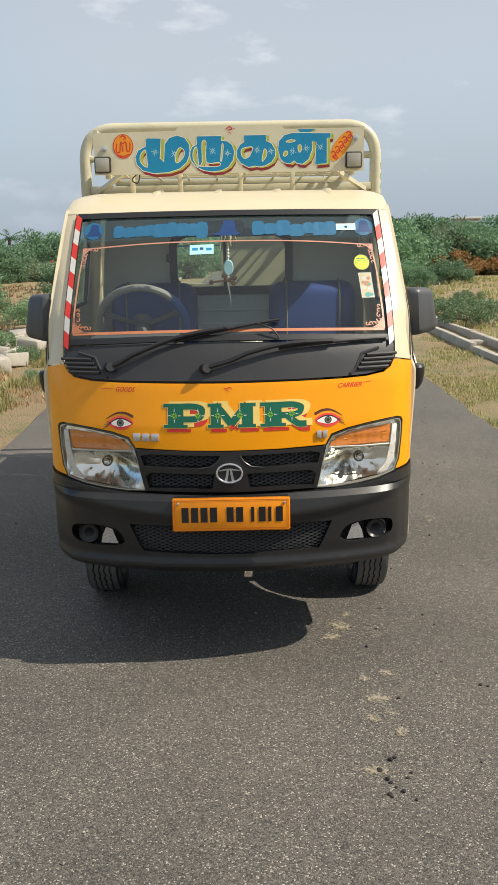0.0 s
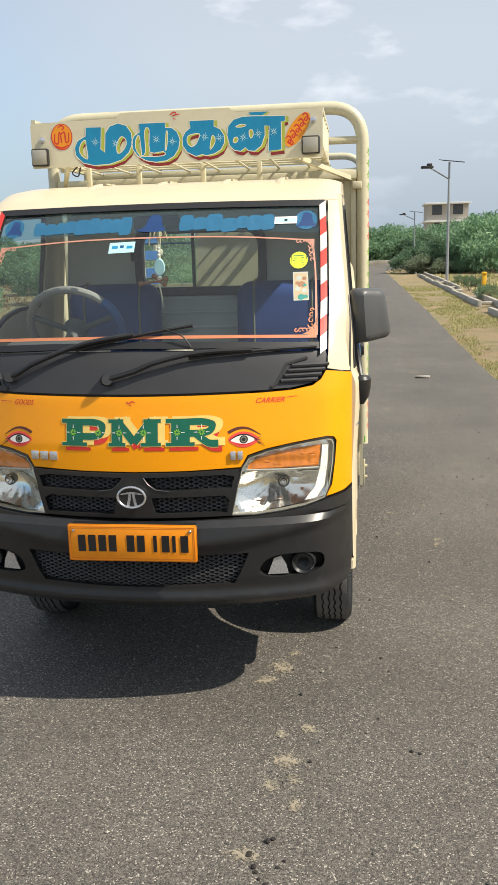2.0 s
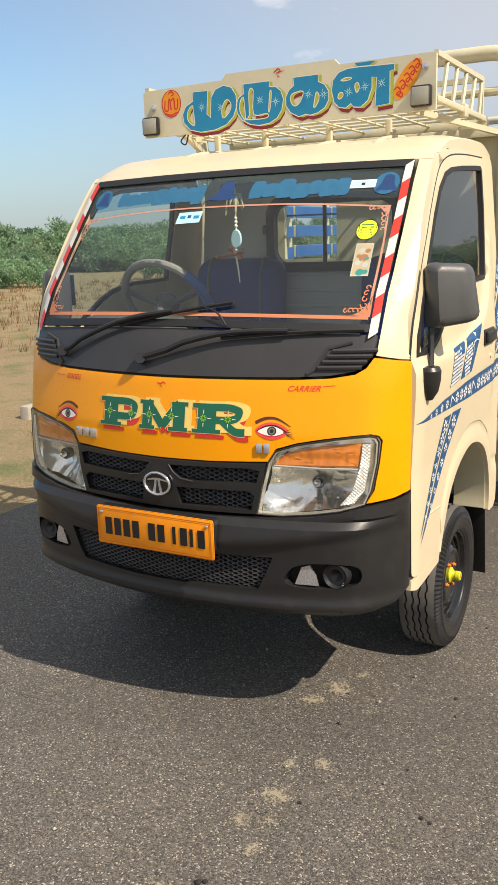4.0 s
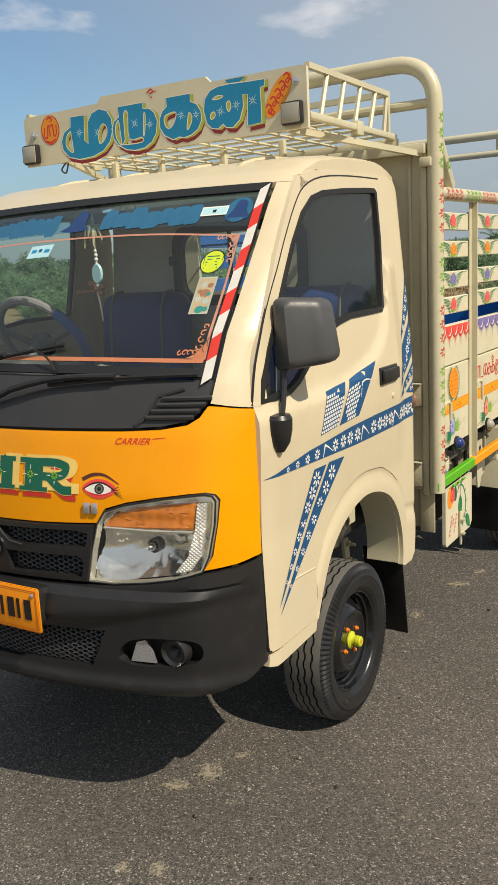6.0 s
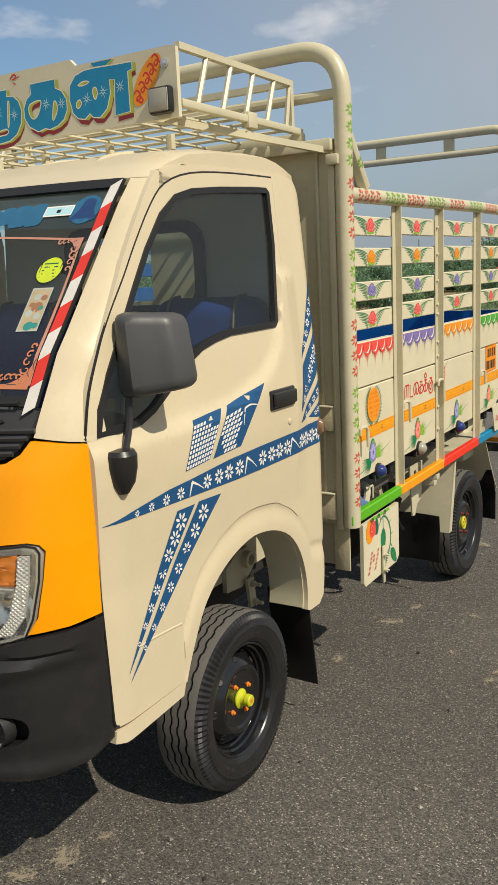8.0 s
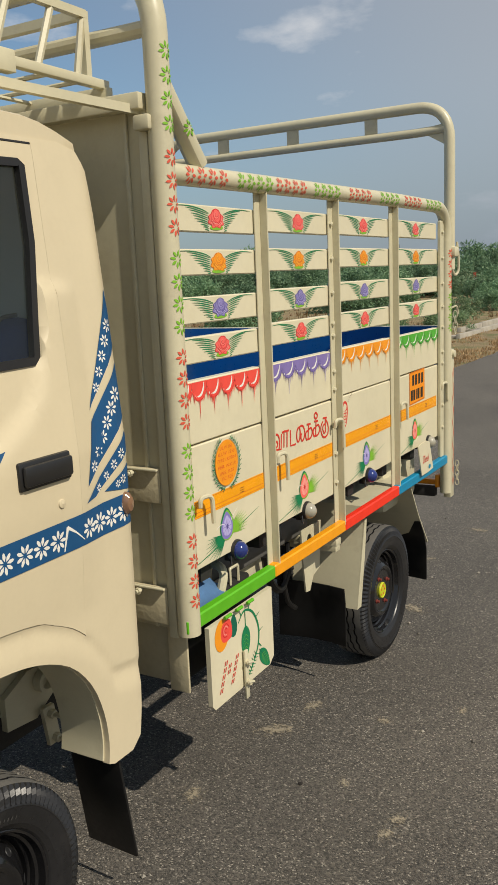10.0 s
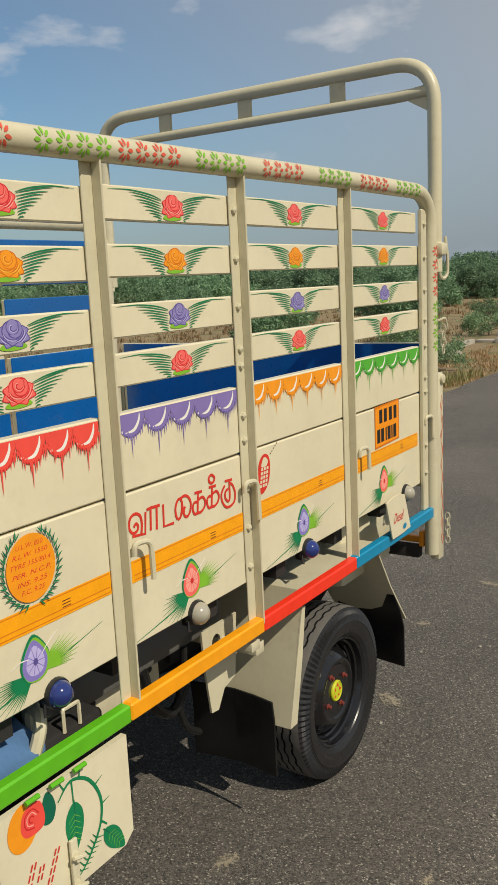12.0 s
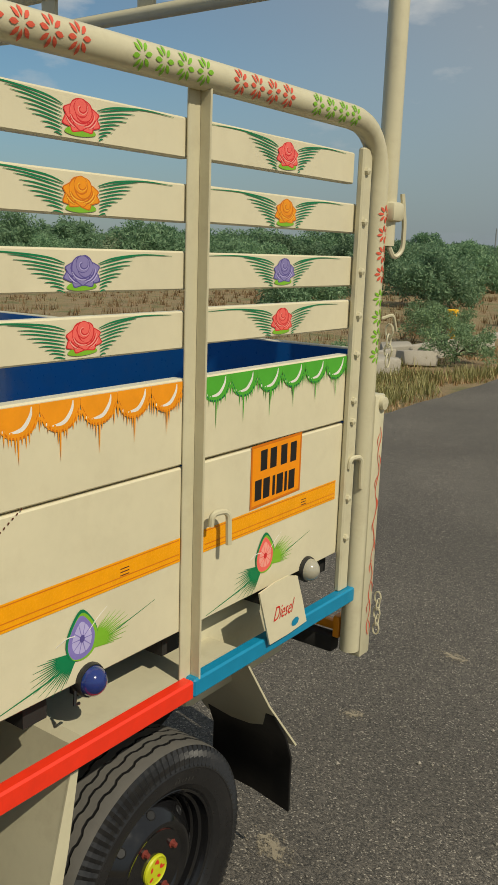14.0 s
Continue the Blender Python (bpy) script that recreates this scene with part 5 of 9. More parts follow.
for place, side in ((on_side, 1), (on_left, -1)):
    door = sheet("door", DOOR_OUT, [GLASS_OUT], place, CREAM, truck, 0.02, 0.018, "cream cab door with blue decals" if side > 0 else "cream cab door", bulge)
    sheet("window_rubber", GLASS_OUT, [GLASS_IN], lambda y, z, h: place(y, z, h + 0.004), SEAL, door, 0.016)
    pane = sheet("window_pane", GLASS_IN, [], lambda y, z, h: place(y, z, h - 0.006), SIDE_GLASS, door, 0.0)
    pane.visible_shadow = False
    sheet("side_panel", REAR_OUT, [], place, CREAM, truck, 0.02, 0.010, "", flared)
    edge = [(y - 0.004, z + 0.002) for y, z in SEAM[:23]] + [(0.730, 1.762)]
    front_edge = [(front_y(half_width(z), z) - 0.004, z) for z in (1.745, 1.70, 1.65, 1.6, 1.54, 1.48, 1.43, 1.39, 1.35, 1.30, 1.25, 1.21, 1.172)]
    sheet("pillar_side", edge + front_edge, [], place, CREAM, truck, 0.02, 0.0)
    # dark shut line behind the door gap
    bm = bmesh.new()
    line = [place(y - 0.002, z + 0.0015, -0.002) for y, z in DOOR_OUT[:5] + SEAM]
    tube(bm, line, 0.0035, 6)
    part("door_seal", bm, SEAL, door)
    # pressed crease running forward from the wheel arch
    bm = bmesh.new()
    tube(bm, [place(y, z, -0.0085 + 0.004 * min(1.0, (y - 0.393) / 0.1)) for y, z in smooth_loop(CREASE, 5, False)], 0.006, 14)
    part("pressed_crease", bm, CREAM, door, "", 60)
    # handle
    bm = bmesh.new()
    box(bm, 0.0, 0.012, 1.112, 1.259, 1.109, 1.167, 0.005)
    for v in bm.verts:
        v.co = Vector(place(v.co.y, v.co.z, v.co.x + 0.010))
    part("handle_recess", bm, BLACK, door)
    bm = bmesh.new()
    box(bm, 0.010, 0.022, 1.119, 1.255, 1.117, 1.159, 0.006)
    for v in bm.verts:
        v.co = Vector(place(v.co.y, v.co.z, v.co.x + 0.010))
    bmesh.ops.recalc_face_normals(bm, faces=bm.faces)
    part("handle", bm, BLACK, door)
    bm = bmesh.new()
    lathe(bm, [(0.0, 0.011), (0.006, 0.009), (0.008, 0.0)], 14)
    for v in bm.verts:
        v.co = Vector(place(1.227 + v.co.y, 1.060 + v.co.z, v.co.x + 0.012))
    part("door_lock", bm, CREAM, door)
    # wheel housing
    bm = bmesh.new()
    arc = [(y + 0.002, z + 0.004) for y, z in ARCH]
    strip(bm, arc, side * 0.71, side * 0.585, -0.006)
    part("wheel_housing", bm, STEEL_CREAM, truck)
    bm = bmesh.new()
    box(bm, side * 0.40 - 0.01, side * 0.40 + 0.01, 0.66, 1.60, 0.47, 0.80)
    part("inner_panel", bm, STEEL_CREAM, truck)
    bm = bmesh.new()
    strip(bm, [(y, z + 0.03) for y, z in arc[18:-6]], side * 0.584, side * 0.41, -0.004)
    part("inner_housing", bm, STEEL_CREAM, truck)
    hub_plate = sheet("spring_bracket", [(1.30, 0.435), (1.40, 0.425), (1.475, 0.475), (1.475, 0.52), (1.45, 0.56), (1.38, 0.56), (1.30, 0.52)], [], lambda y, z, h: (side * (0.43 + h), y, z), STEEL_CREAM, truck, 0.018, 0, smooth=0)
    bm = bmesh.new()
    lathe(bm, [(-0.01, 0.030), (0.022, 0.030), (0.024, 0.020), (0.004, 0.018), (0.004, 0.0)], 16, caps=False)
    bmesh.ops.transform(bm, matrix=Matrix.Translation((side * 0.432, 1.425, 0.520)) @ Matrix.Diagonal((side, 1, 1, 1)), verts=bm.verts)
    bmesh.ops.recalc_face_normals(bm, faces=bm.faces)
    part("bush", bm, STEEL_CREAM, hub_plate)
    sh = [(1.400, 0.452), (1.440, 0.452), (1.456, 0.345), (1.416, 0.345)]
    sheet("shackle", sh, [], lambda y, z, h: (side * (0.452 + h), y, z), STEEL_CREAM, hub_plate, 0.012, 0, smooth=0)
    for y, z in ((1.424, 0.432), (1.434, 0.362)):
        bm = bmesh.new()
        lathe(bm, [(0.450, 0.0), (0.450, 0.012), (0.467, 0.012), (0.468, 0.0065), (0.490, 0.0065), (0.491, 0.0)], 6)
        for v in bm.verts:
            v.co = Vector((side * v.co.x, y + v.co.y, z + v.co.z))
        bmesh.ops.recalc_face_normals(bm, faces=bm.faces)
        part("shackle_bolt", bm, STEEL_CREAM, hub_plate)
    # mudflap behind the front wheel
    bm = bmesh.new()
    box(bm, side * 0.54, side * 0.70, 1.378, 1.386, 0.10, 0.45, 0.003)
    for v in bm.verts:
        v.co.y += 0.05 * (max(0.0, 0.44 - v.co.z) / 0.33) ** 1.5 - 0.04 * (abs(v.co.x) - 0.6)
    part("mudflap", bm, RUBBER, truck, "black rubber mudflap")
    # side repeater lamp
    bm = bmesh.new()
    lathe(bm, [(0.0, 0.022), (0.012, 0.021), (0.02, 0.014), (0.023, 0.0)], 16)
    for v in bm.verts:
        v.co = Vector((side * (0.718 + v.co.x), 1.452 + v.co.y * 0.75, 1.004 + v.co.z * 1.25))
    bmesh.ops.recalc_face_normals(bm, faces=bm.faces)
    part("side_repeater", bm, REPEATER, truck)
    # mirror
    bm = bmesh.new()
    box(bm, 0.70, 0.838, 0.475, 0.565, 1.232, 1.432, 0.026, None, 3)
    cuts = [e for e in bm.edges if abs(e.verts[0].co.x - e.verts[1].co.x) > 0.05]
    bmesh.ops.subdivide_edges(bm, edges=cuts, cuts=5, use_grid_fill=True)
    for v in bm.verts:
        t = (v.co.x - 0.70) / 0.135
        v.co.y += -0.030 * max(0.0, 1 - abs(t - 0.42) / 0.42) + 0.050 * t
        v.co.z += 0.03 * t * (v.co.z < 1.33) - 0.008 * t
        v.co.x += 0.16 * (1.33 - v.co.z) * t
        v.co.x *= side
    bmesh.ops.recalc_face_normals(bm, faces=bm.faces)
    mirror = part("door_mirror", bm, MIRROR_SHELL, truck, "black plastic door mirror on a steel stalk", 40)
    bm = bmesh.new()
    box(bm, 0.725, 0.806, 0.598, 0.604, 1.285, 1.405, 0.003)
    for v in bm.verts:
        v.co.x *= side
    part("mirror_glass", bm, CHROME, mirror)
    bm = bmesh.new()
    tube(bm, fillet([(side * 0.722, 0.50, 1.26), (side * 0.733, 0.475, 1.17), (side * 0.744, 0.436, 1.11), (side * 0.744, 0.432, 1.07)], 0.03), 0.009, 8)
    part("mirror_stalk", bm, BLACK, mirror)
    bm = bmesh.new()
    lathe(bm, [(-0.062, 0.0), (-0.059, 0.014), (-0.034, 0.030), (0.0, 0.037), (0.030, 0.038), (0.041, 0.032), (0.044, 0.0)], 18, (side * 0.738, 0.432, 1.088), "z")
    part("stalk_base", bm, BLACK, mirror)

# decals on the camera-side door and panel
DEC = lambda y, z, h: on_side(y, z, h + bulge(y, z) + 0.0006)


def daisy(art, m, u, v, r, petals=8, turn=0.0, squash=1.0):
    for k in range(petals):
        a = 2 * math.pi * k / petals + turn
        c, s = math.cos(a), math.sin(a)
        art.shape(m, [(u + r * (x * c - w * s), v + r * squash * (x * s + w * c)) for x, w in ((0.20, 0.0), (0.55, -0.17), (0.85, -0.13), (1.0, 0.0), (0.85, 0.13), (0.55, 0.17))], (), k < petals - 1)


def decal_band():
    art = Art(DEC, 0.024)
    art.shape(NAVY_P, [(0.368, 0.9635), (0.465, 0.961), (0.602, 0.957), (0.754, 0.953), (0.92, 0.949), (1.05, 0.949), (1.25, 0.951), (1.474, 0.954), (1.474, 1.028), (1.26, 1.022), (1.05, 1.018), (0.88, 1.013), (0.70, 1.0), (0.606, 0.995), (0.467, 0.978)])
    span = lambda y: (float(np.interp(y, (0.40, 0.60, 0.80, 1.05, 1.47), (0.968, 0.975, 0.981, 0.984, 0.990))), float(np.interp(y, (0.40, 0.60, 0.80, 1.05, 1.47), (0.005, 0.018, 0.025, 0.030, 0.033))))
    for k, y in enumerate((0.48, 0.535, 0.595, 0.655, 0.775, 0.83, 0.88, 0.935, 1.062, 1.115, 1.162, 1.210, 1.312, 1.352, 1.396, 1.440)):
        z, half = span(y)
        daisy(art, WHITE_P, y, z - 0.003, min(0.024, half * 0.86), 8, k)
    for y in (0.715, 0.985, 1.250):
        z, half = span(y)
        art.stroke(WHITE_P, [(y - 0.022, z - half, 0.003), (y - 0.010, z + half * 0.6, 0.008)], n=2)
        art.stroke(WHITE_P, [(y - 0.012, z + half * 0.6, 0.008), (y + 0.015, z + half * 0.05, 0.004), (y + 0.042, z - half * 0.7, 0.002)], n=2)
    art.done("blue_band_decal", door_right, "dark blue floral band decal")
    # two slanting panels with a white lattice, its cells cut by a wavy upper edge
    for quad, wave in ((((0.678, 1.025), (0.786, 1.034), (0.863, 1.157), (0.729, 1.146)), 0.80), (((0.803, 1.032), (0.942, 1.040), (1.092, 1.195), (0.893, 1.159)), 0.74)):
        art = Art(DEC, 0.024)
        art.shape(NAVY_P, list(quad))
        second = wave < 0.78
        for i in range(9):
            for j in range(10):
                a, b = (i + 0.5) / 9, (j + 0.5) / 10
                if b > wave + 0.10 * math.sin(5 * a + 0.6) or second and (a > 0.62 + 0.25 * (0.5 - b) or b < 0.42 - 1.1 * a):
                    continue
                P4 = lambda u, w: tuple(quad[0][c] * (1 - u) * (1 - w) + quad[1][c] * u * (1 - w) + quad[2][c] * u * w + quad[3][c] * (1 - u) * w for c in (0, 1))
                da, db = 0.038, 0.034
                art.shape(WHITE_P, [P4(a - da, b - db), P4(a + da, b - db), P4(a + da, b + db), P4(a - da, b + db)], (), True)
        if second:
            art.stroke(WHITE_P, [(0.962, 1.095, 0.002), (0.972, 1.140, 0.006)], n=2)
            art.stroke(WHITE_P, [(0.970, 1.139, 0.006), (1.000, 1.146, 0.005), (1.042, 1.140, 0.002)], n=2)
        art.done("checked_decal", door_right, "dark blue decal with white lattice checks")
    for tri in (((0.640, 0.932), (0.716, 0.931), (0.42, 0.587)), ((0.735, 0.933), (0.840, 0.929), (0.423, 0.565))):
        art = Art(DEC, 0.024)
        art.shape(NAVY_P, [tri[2], tri[1], tri[0]])
        for k in range(8):
            t = 0.09 + 0.105 * k
            u = (tri[0][0] + tri[1][0]) / 2 * (1 - t) + tri[2][0] * t
            v = (tri[0][1] + tri[1][1]) / 2 * (1 - t) + tri[2][1] * t
            daisy(art, WHITE_P, u, v, 0.024 * (1 - t) + 0.003, 7, k)
        art.done("feather_decal", door_right, "tapering dark blue floral stripe decal")
    strips = (((1.470, 1.490), (1.478, 1.440), (1.477, 1.360), (1.357, 1.234), (1.395, 1.315)), ((1.477, 1.325), (1.476, 1.200), (1.318, 1.074), (1.357, 1.209)), ((1.476, 1.170), (1.475, 1.120), (1.345, 1.046), (1.308, 1.040)), ((1.475, 1.095), (1.474, 1.034), (1.380, 1.048)))
    runs = (((1.466, 1.425), (1.382, 1.262), 5, 0.017), ((1.462, 1.270), (1.338, 1.098), 6, 0.020), ((1.462, 1.132), (1.345, 1.052), 4, 0.014), ((1.458, 1.066), (1.418, 1.052), 2, 0.013))
    for st, (top, end, n, r) in zip(strips, runs):
        art = Art(DEC, 0.024)
        art.shape(NAVY_P, list(reversed(st)))
        for k in range(n):
            t = (k + 0.5) / n
            daisy(art, WHITE_P, top[0] + (end[0] - top[0]) * t, top[1] + (end[1] - top[1]) * t, r * (1.0 - 0.35 * t), 7, k)
        art.done("floral_strip_decal", side_right, "dark blue floral strip decal")


door_right = [o for o in truck.children if o.name.startswith("door") and o.get("label", "").endswith("decals")][0]
side_right = [o for o in truck.children if o.name.startswith("side_panel")][0]
decal_band()

# painted lettering on the nose
art = Art(on_nose, 0.05, 0.0012)


def slab_letters(ch, u0, w, v0, h, off, m, grow=0.0):
    """Thick slab-serif capitals."""
    g = grow
    R = lambda x0, z0, x1, z1: art.shape(m, [(u0 + off[0] + x0 * w - g, v0 + off[1] + z0 * h - g), (u0 + off[0] + x1 * w + g, v0 + off[1] + z0 * h - g), (u0 + off[0] + x1 * w + g, v0 + off[1] + z1 * h + g), (u0 + off[0] + x0 * w - g, v0 + off[1] + z1 * h + g)])
    S = lambda pts, wd: art.stroke(m, [(u0 + off[0] + x * w, v0 + off[1] + z * h, wd * h + 2 * g) for x, z in pts], n=4)
    if ch in "PR":
        R(0.10, 0.0, 0.45, 1.0)
        R(0.0, 0.84, 0.5, 1.0)
        R(0.0, 0.0, 0.54, 0.13)
        lo = 0.36 if ch == "P" else 0.46
        S([(0.40, 0.88), (0.68, 0.88), (0.84, 0.80), (0.87, (0.88 + lo) / 2 + 0.06), (0.82, lo + 0.08), (0.66, lo), (0.40, lo)], 0.25)
        if ch == "R":
            S([(0.55, 0.46), (0.70, 0.22), (0.82, 0.08), (0.98, 0.07)], 0.26)
    else:
        R(0.04, 0.0, 0.26, 1.0)
        R(0.72, 0.0, 0.96, 1.0)
        R(-0.02, 0.0, 0.32, 0.13)
        R(0.62, 0.0, 1.02, 0.13)
        R(-0.02, 0.86, 0.28, 1.0)
        R(0.68, 0.86, 1.02, 1.0)
        S([(0.14, 0.95), (0.30, 0.60), (0.49, 0.14)], 0.30)
        S([(0.49, 0.14), (0.68, 0.60), (0.84, 0.95)], 0.30)


PMR = (("P", -0.253, 0.165), ("M", -0.085, 0.170), ("R", 0.105, 0.175))
for off, m, grow in (((0.012, -0.016), RED_P, 0.0), ((0.022, 0.006), paint("pale_yellow_paint", (0.84, 0.60, 0.16)), 0.002), ((0.0, 0.0), paint("outline_yellow", (0.80, 0.52, 0.14)), 0.0022), ((0.0, 0.0), DGREEN_P, 0.0)):
    for ch, u, w in PMR:
        slab_letters(ch, u, w, 0.950, 0.088, off, m, grow)
for u in (-0.213, -0.125, -0.052, 0.030, 0.142, 0.222):
    daisy(art, LIME_P, u, 0.994, 0.012, 8, 0.3)
    for a in (0, 90, 180, 270):
        c, s = math.cos(radians(a)), math.sin(radians(a))
        art.stroke(WHITE_P, [(u + 0.014 * c, 0.994 + 0.014 * s, 0.003), (u + 0.026 * c, 0.994 + 0.026 * s, 0.001)], n=1)
art.done("painted_lettering", nose, "green shaded hand-painted letters")
art = Art(on_nose, 0.05, 0.0012)
art.text(RED_P, "GOODS", -0.395, 1.088, 0.018, 0.075, 0.01, 0.45)
art.stroke(RED_P, [(-0.49, 1.090, 0.002), (-0.445, 1.089, 0.002)], n=1)
art.done("painted_word", nose, "small red painted word")
art = Art(on_nose, 0.05, 0.0012)
art.text(RED_P, "CARRIER", 0.445, 1.088, 0.017, 0.095, 0.01, 0.45)
art.stroke(RED_P, [(0.498, 1.094, 0.002), (0.53, 1.097, 0.002)], n=1)
art.done("painted_word", nose, "small red painted word")
art = Art(on_nose, 0.05, 0.0012)
art.stroke(RED_P, [(-0.028, 1.094, 0.003), (-0.018, 1.089, 0.004), (-0.008, 1.095, 0.004), (0.002, 1.091, 0.003)], n=3)
art.stroke(RED_P, [(-0.018, 1.084, 0.003), (-0.010, 1.081, 0.003)], n=2)
art.done("painted_mark", nose)
for cx, sg in ((-0.418, -1), (0.358, 1)):
    art = Art(on_nose, 0.05, 0.0012)
    E = lambda pts: [(cx + sg * x, 0.964 + z) for x, z in pts]
    art.shape(PINK_P, smooth_loop(E([(-0.05, 0.0), (-0.03, 0.02), (0.0, 0.026), (0.03, 0.018), (0.05, -0.002), (0.02, -0.022), (-0.015, -0.024)]), 4))
    art.shape(ROSE_DK, smooth_loop(E([(-0.046, 0.0), (-0.02, 0.017), (0.012, 0.018), (0.042, -0.001), (0.012, -0.016), (-0.02, -0.014)]), 4))
    art.shape(WHITE_P, smooth_loop(E([(-0.042, -0.001), (-0.018, 0.012), (0.010, 0.013), (0.036, -0.002), (0.010, -0.013), (-0.018, -0.011)]), 4))
    art.shape(BLACK_P, ellipse(cx, 0.9645, 0.014, 0.0135, 16))
    art.shape(SEAT_GREY, ellipse(cx, 0.9645, 0.010, 0.010, 16))
    art.shape(BLACK_P, ellipse(cx, 0.9645, 0.006, 0.006, 12))
    art.stroke(BLACK_P, [(cx - sg * 0.046, 0.963, 0.002), (cx - sg * 0.018, 0.978, 0.004), (cx + sg * 0.012, 0.979, 0.004), (cx + sg * 0.044, 0.962, 0.003)], n=4)
    art.stroke(BROWN_P, [(cx - sg * 0.05, 0.988, 0.010), (cx - sg * 0.02, 1.001, 0.009), (cx + sg * 0.015, 1.0, 0.006), (cx + sg * 0.055, 0.978, 0.002)], n=4)
    for k in range(5):
        art.stroke(BLACK_P, [(cx + sg * (0.034 + 0.003 * k), 0.962 - 0.002 * k, 0.002), (cx + sg * (0.056 + 0.003 * k), 0.972 - 0.008 * k, 0.001)], n=2)
    art.done("painted_motif", nose, "painted oval motif with a dark arch above")
# badge plates, plain
for u0, u1, n in ((-0.374, -0.270, 3), (0.312, 0.358, 2)):
    for k in range(n):
        w = (u1 - u0) / n
        bm = bmesh.new()
        box(bm, u0 + k * w + 0.003, u0 + (k + 1) * w - 0.003, -0.006, 0.0, 0.899, 0.928, 0.002)
        for v in bm.verts:
            v.co.y += front_y(v.co.x, v.co.z) - 0.001
        part("badge", bm, SILVER, nose, "small raised silver badge")

BEZEL = material("clear_grey_bezel", (0.56, 0.55, 0.48), 0.2, metal=0.5, coat=0.5)
DIMPLE = material("dimpled_reflector", (0.72, 0.70, 0.66), 0.3, metal=0.5)

# grille
GR_TOP = [(-0.352, 0.868), (-0.18, 0.862), (0, 0.860), (0.18, 0.862), (0.352, 0.868)]
GRILLE_OUT = [(-0.322, 0.712), (0, 0.708), (0.322, 0.712), (0.340, 0.79)] + list(reversed(GR_TOP)) + [(-0.340, 0.79)]
UP_R = [(0.035, 0.846), (0.30, 0.852), (0.335, 0.845), (0.325, 0.808), (0.12, 0.800), (0.075, 0.806), (0.05, 0.824)]
LO_R = [(0.06, 0.778), (0.30, 0.782), (0.318, 0.768), (0.308, 0.724), (0.07, 0.722)]
GHOLES = [UP_R, mirrored(UP_R), LO_R, mirrored(LO_R)]
grille = sheet("grille", GRILLE_OUT, GHOLES, lambda x, z, h: on_front(x, z, h + 0.010), BLACK, truck, 0.03, 0.04, "black plastic grille with honeycomb mesh")
sheet("grille_backing", GRILLE_OUT, [], lambda x, z, h: on_front(x, z, h - 0.035), DARK, grille, 0.004, 0.04)


MESH_GREY = material("mesh_plastic", (0.055, 0.055, 0.057), 0.30, spec=0.6)


def honeycomb(name, area, place, parent, r=0.012, wall=0.0024, depth=0.012):
    """Open hexagonal cells filling a polygon."""
    def inside(x, z):
        hit = False
        for (ax, az), (bx, bz) in zip(area, area[1:] + area[:1]):
            if (az > z) != (bz > z) and x < (bx - ax) * (z - az) / (bz - az) + ax:
                hit = not hit
        return hit
    x0, x1 = min(p[0] for p in area), max(p[0] for p in area)
    z0, z1 = min(p[1] for p in area), max(p[1] for p in area)
    bm, j, z = bmesh.new(), 0, z0
    while z < z1 + r:
        x = x0 + (r * 1.3 if j % 2 else 0)
        while x < x1 + r:
            if inside(x, z):
                rings = []
                for rad, h in ((r * 0.92, 0), (r * 0.92 - wall, 0.001), (r * 0.92 - wall, -depth)):
                    rings.append([bm.verts.new(place(x + 1.5 * rad * math.cos(math.pi / 3 * k) * 0.88, z + rad * 0.62 * math.sin(math.pi / 3 * k), h)) for k in range(6)])
                for a, b in zip(rings, rings[1:]):
                    for k in range(6):
                        bm.faces.new((a[k], a[(k + 1) % 6], b[(k + 1) % 6], b[k]))
            x += r * 2.6
        z += r * 0.56
        j += 1
    return part(name, bm, MESH_GREY, parent, smooth=0)


for hole in GHOLES:
    honeycomb("honeycomb_mesh", hole, lambda x, z, h: on_front(x, z, h - 0.008), grille)
for hole in GHOLES[:2]:
    bm = bmesh.new()
    tube(bm, [on_front(x, z, 0.011) for x, z in (UP_R[4:] + UP_R[:1] if hole is UP_R else [(-x, z) for x, z in UP_R[4:] + UP_R[:1]])], 0.0018, 6)
    part("grille_trim", bm, MESH_GREY, grille)
bm = bmesh.new()
for rx, rz, rad in ((0.047, 0.035, 0.0042),):
    ring = [on_front(-0.005 + rx * math.cos(a), 0.783 + rz * math.sin(a), 0.020) for a in (2 * math.pi * k / 32 for k in range(33))]
    tube(bm, ring, rad, 8, False)
part("badge_ring", bm, SILVER, grille, "plain oval silver badge ring")
art = Art(lambda x, z, h: on_front(x, z, h + 0.016), 0.0)
art.shape(BLACK, ellipse(-0.005, 0.783, 0.046, 0.034))
art.stroke(SILVER, [(-0.042, 0.7925, 0.004), (-0.020, 0.7965, 0.006), (-0.005, 0.7975, 0.007), (0.010, 0.7965, 0.006), (0.032, 0.7925, 0.004)], n=4)
for sg in (-1, 1):
    art.stroke(SILVER, [(-0.005 + sg * 0.006, 0.796, 0.008), (-0.005 + sg * 0.008, 0.778, 0.009), (-0.005 + sg * 0.014, 0.752, 0.010)], n=3)
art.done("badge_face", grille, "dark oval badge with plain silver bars")

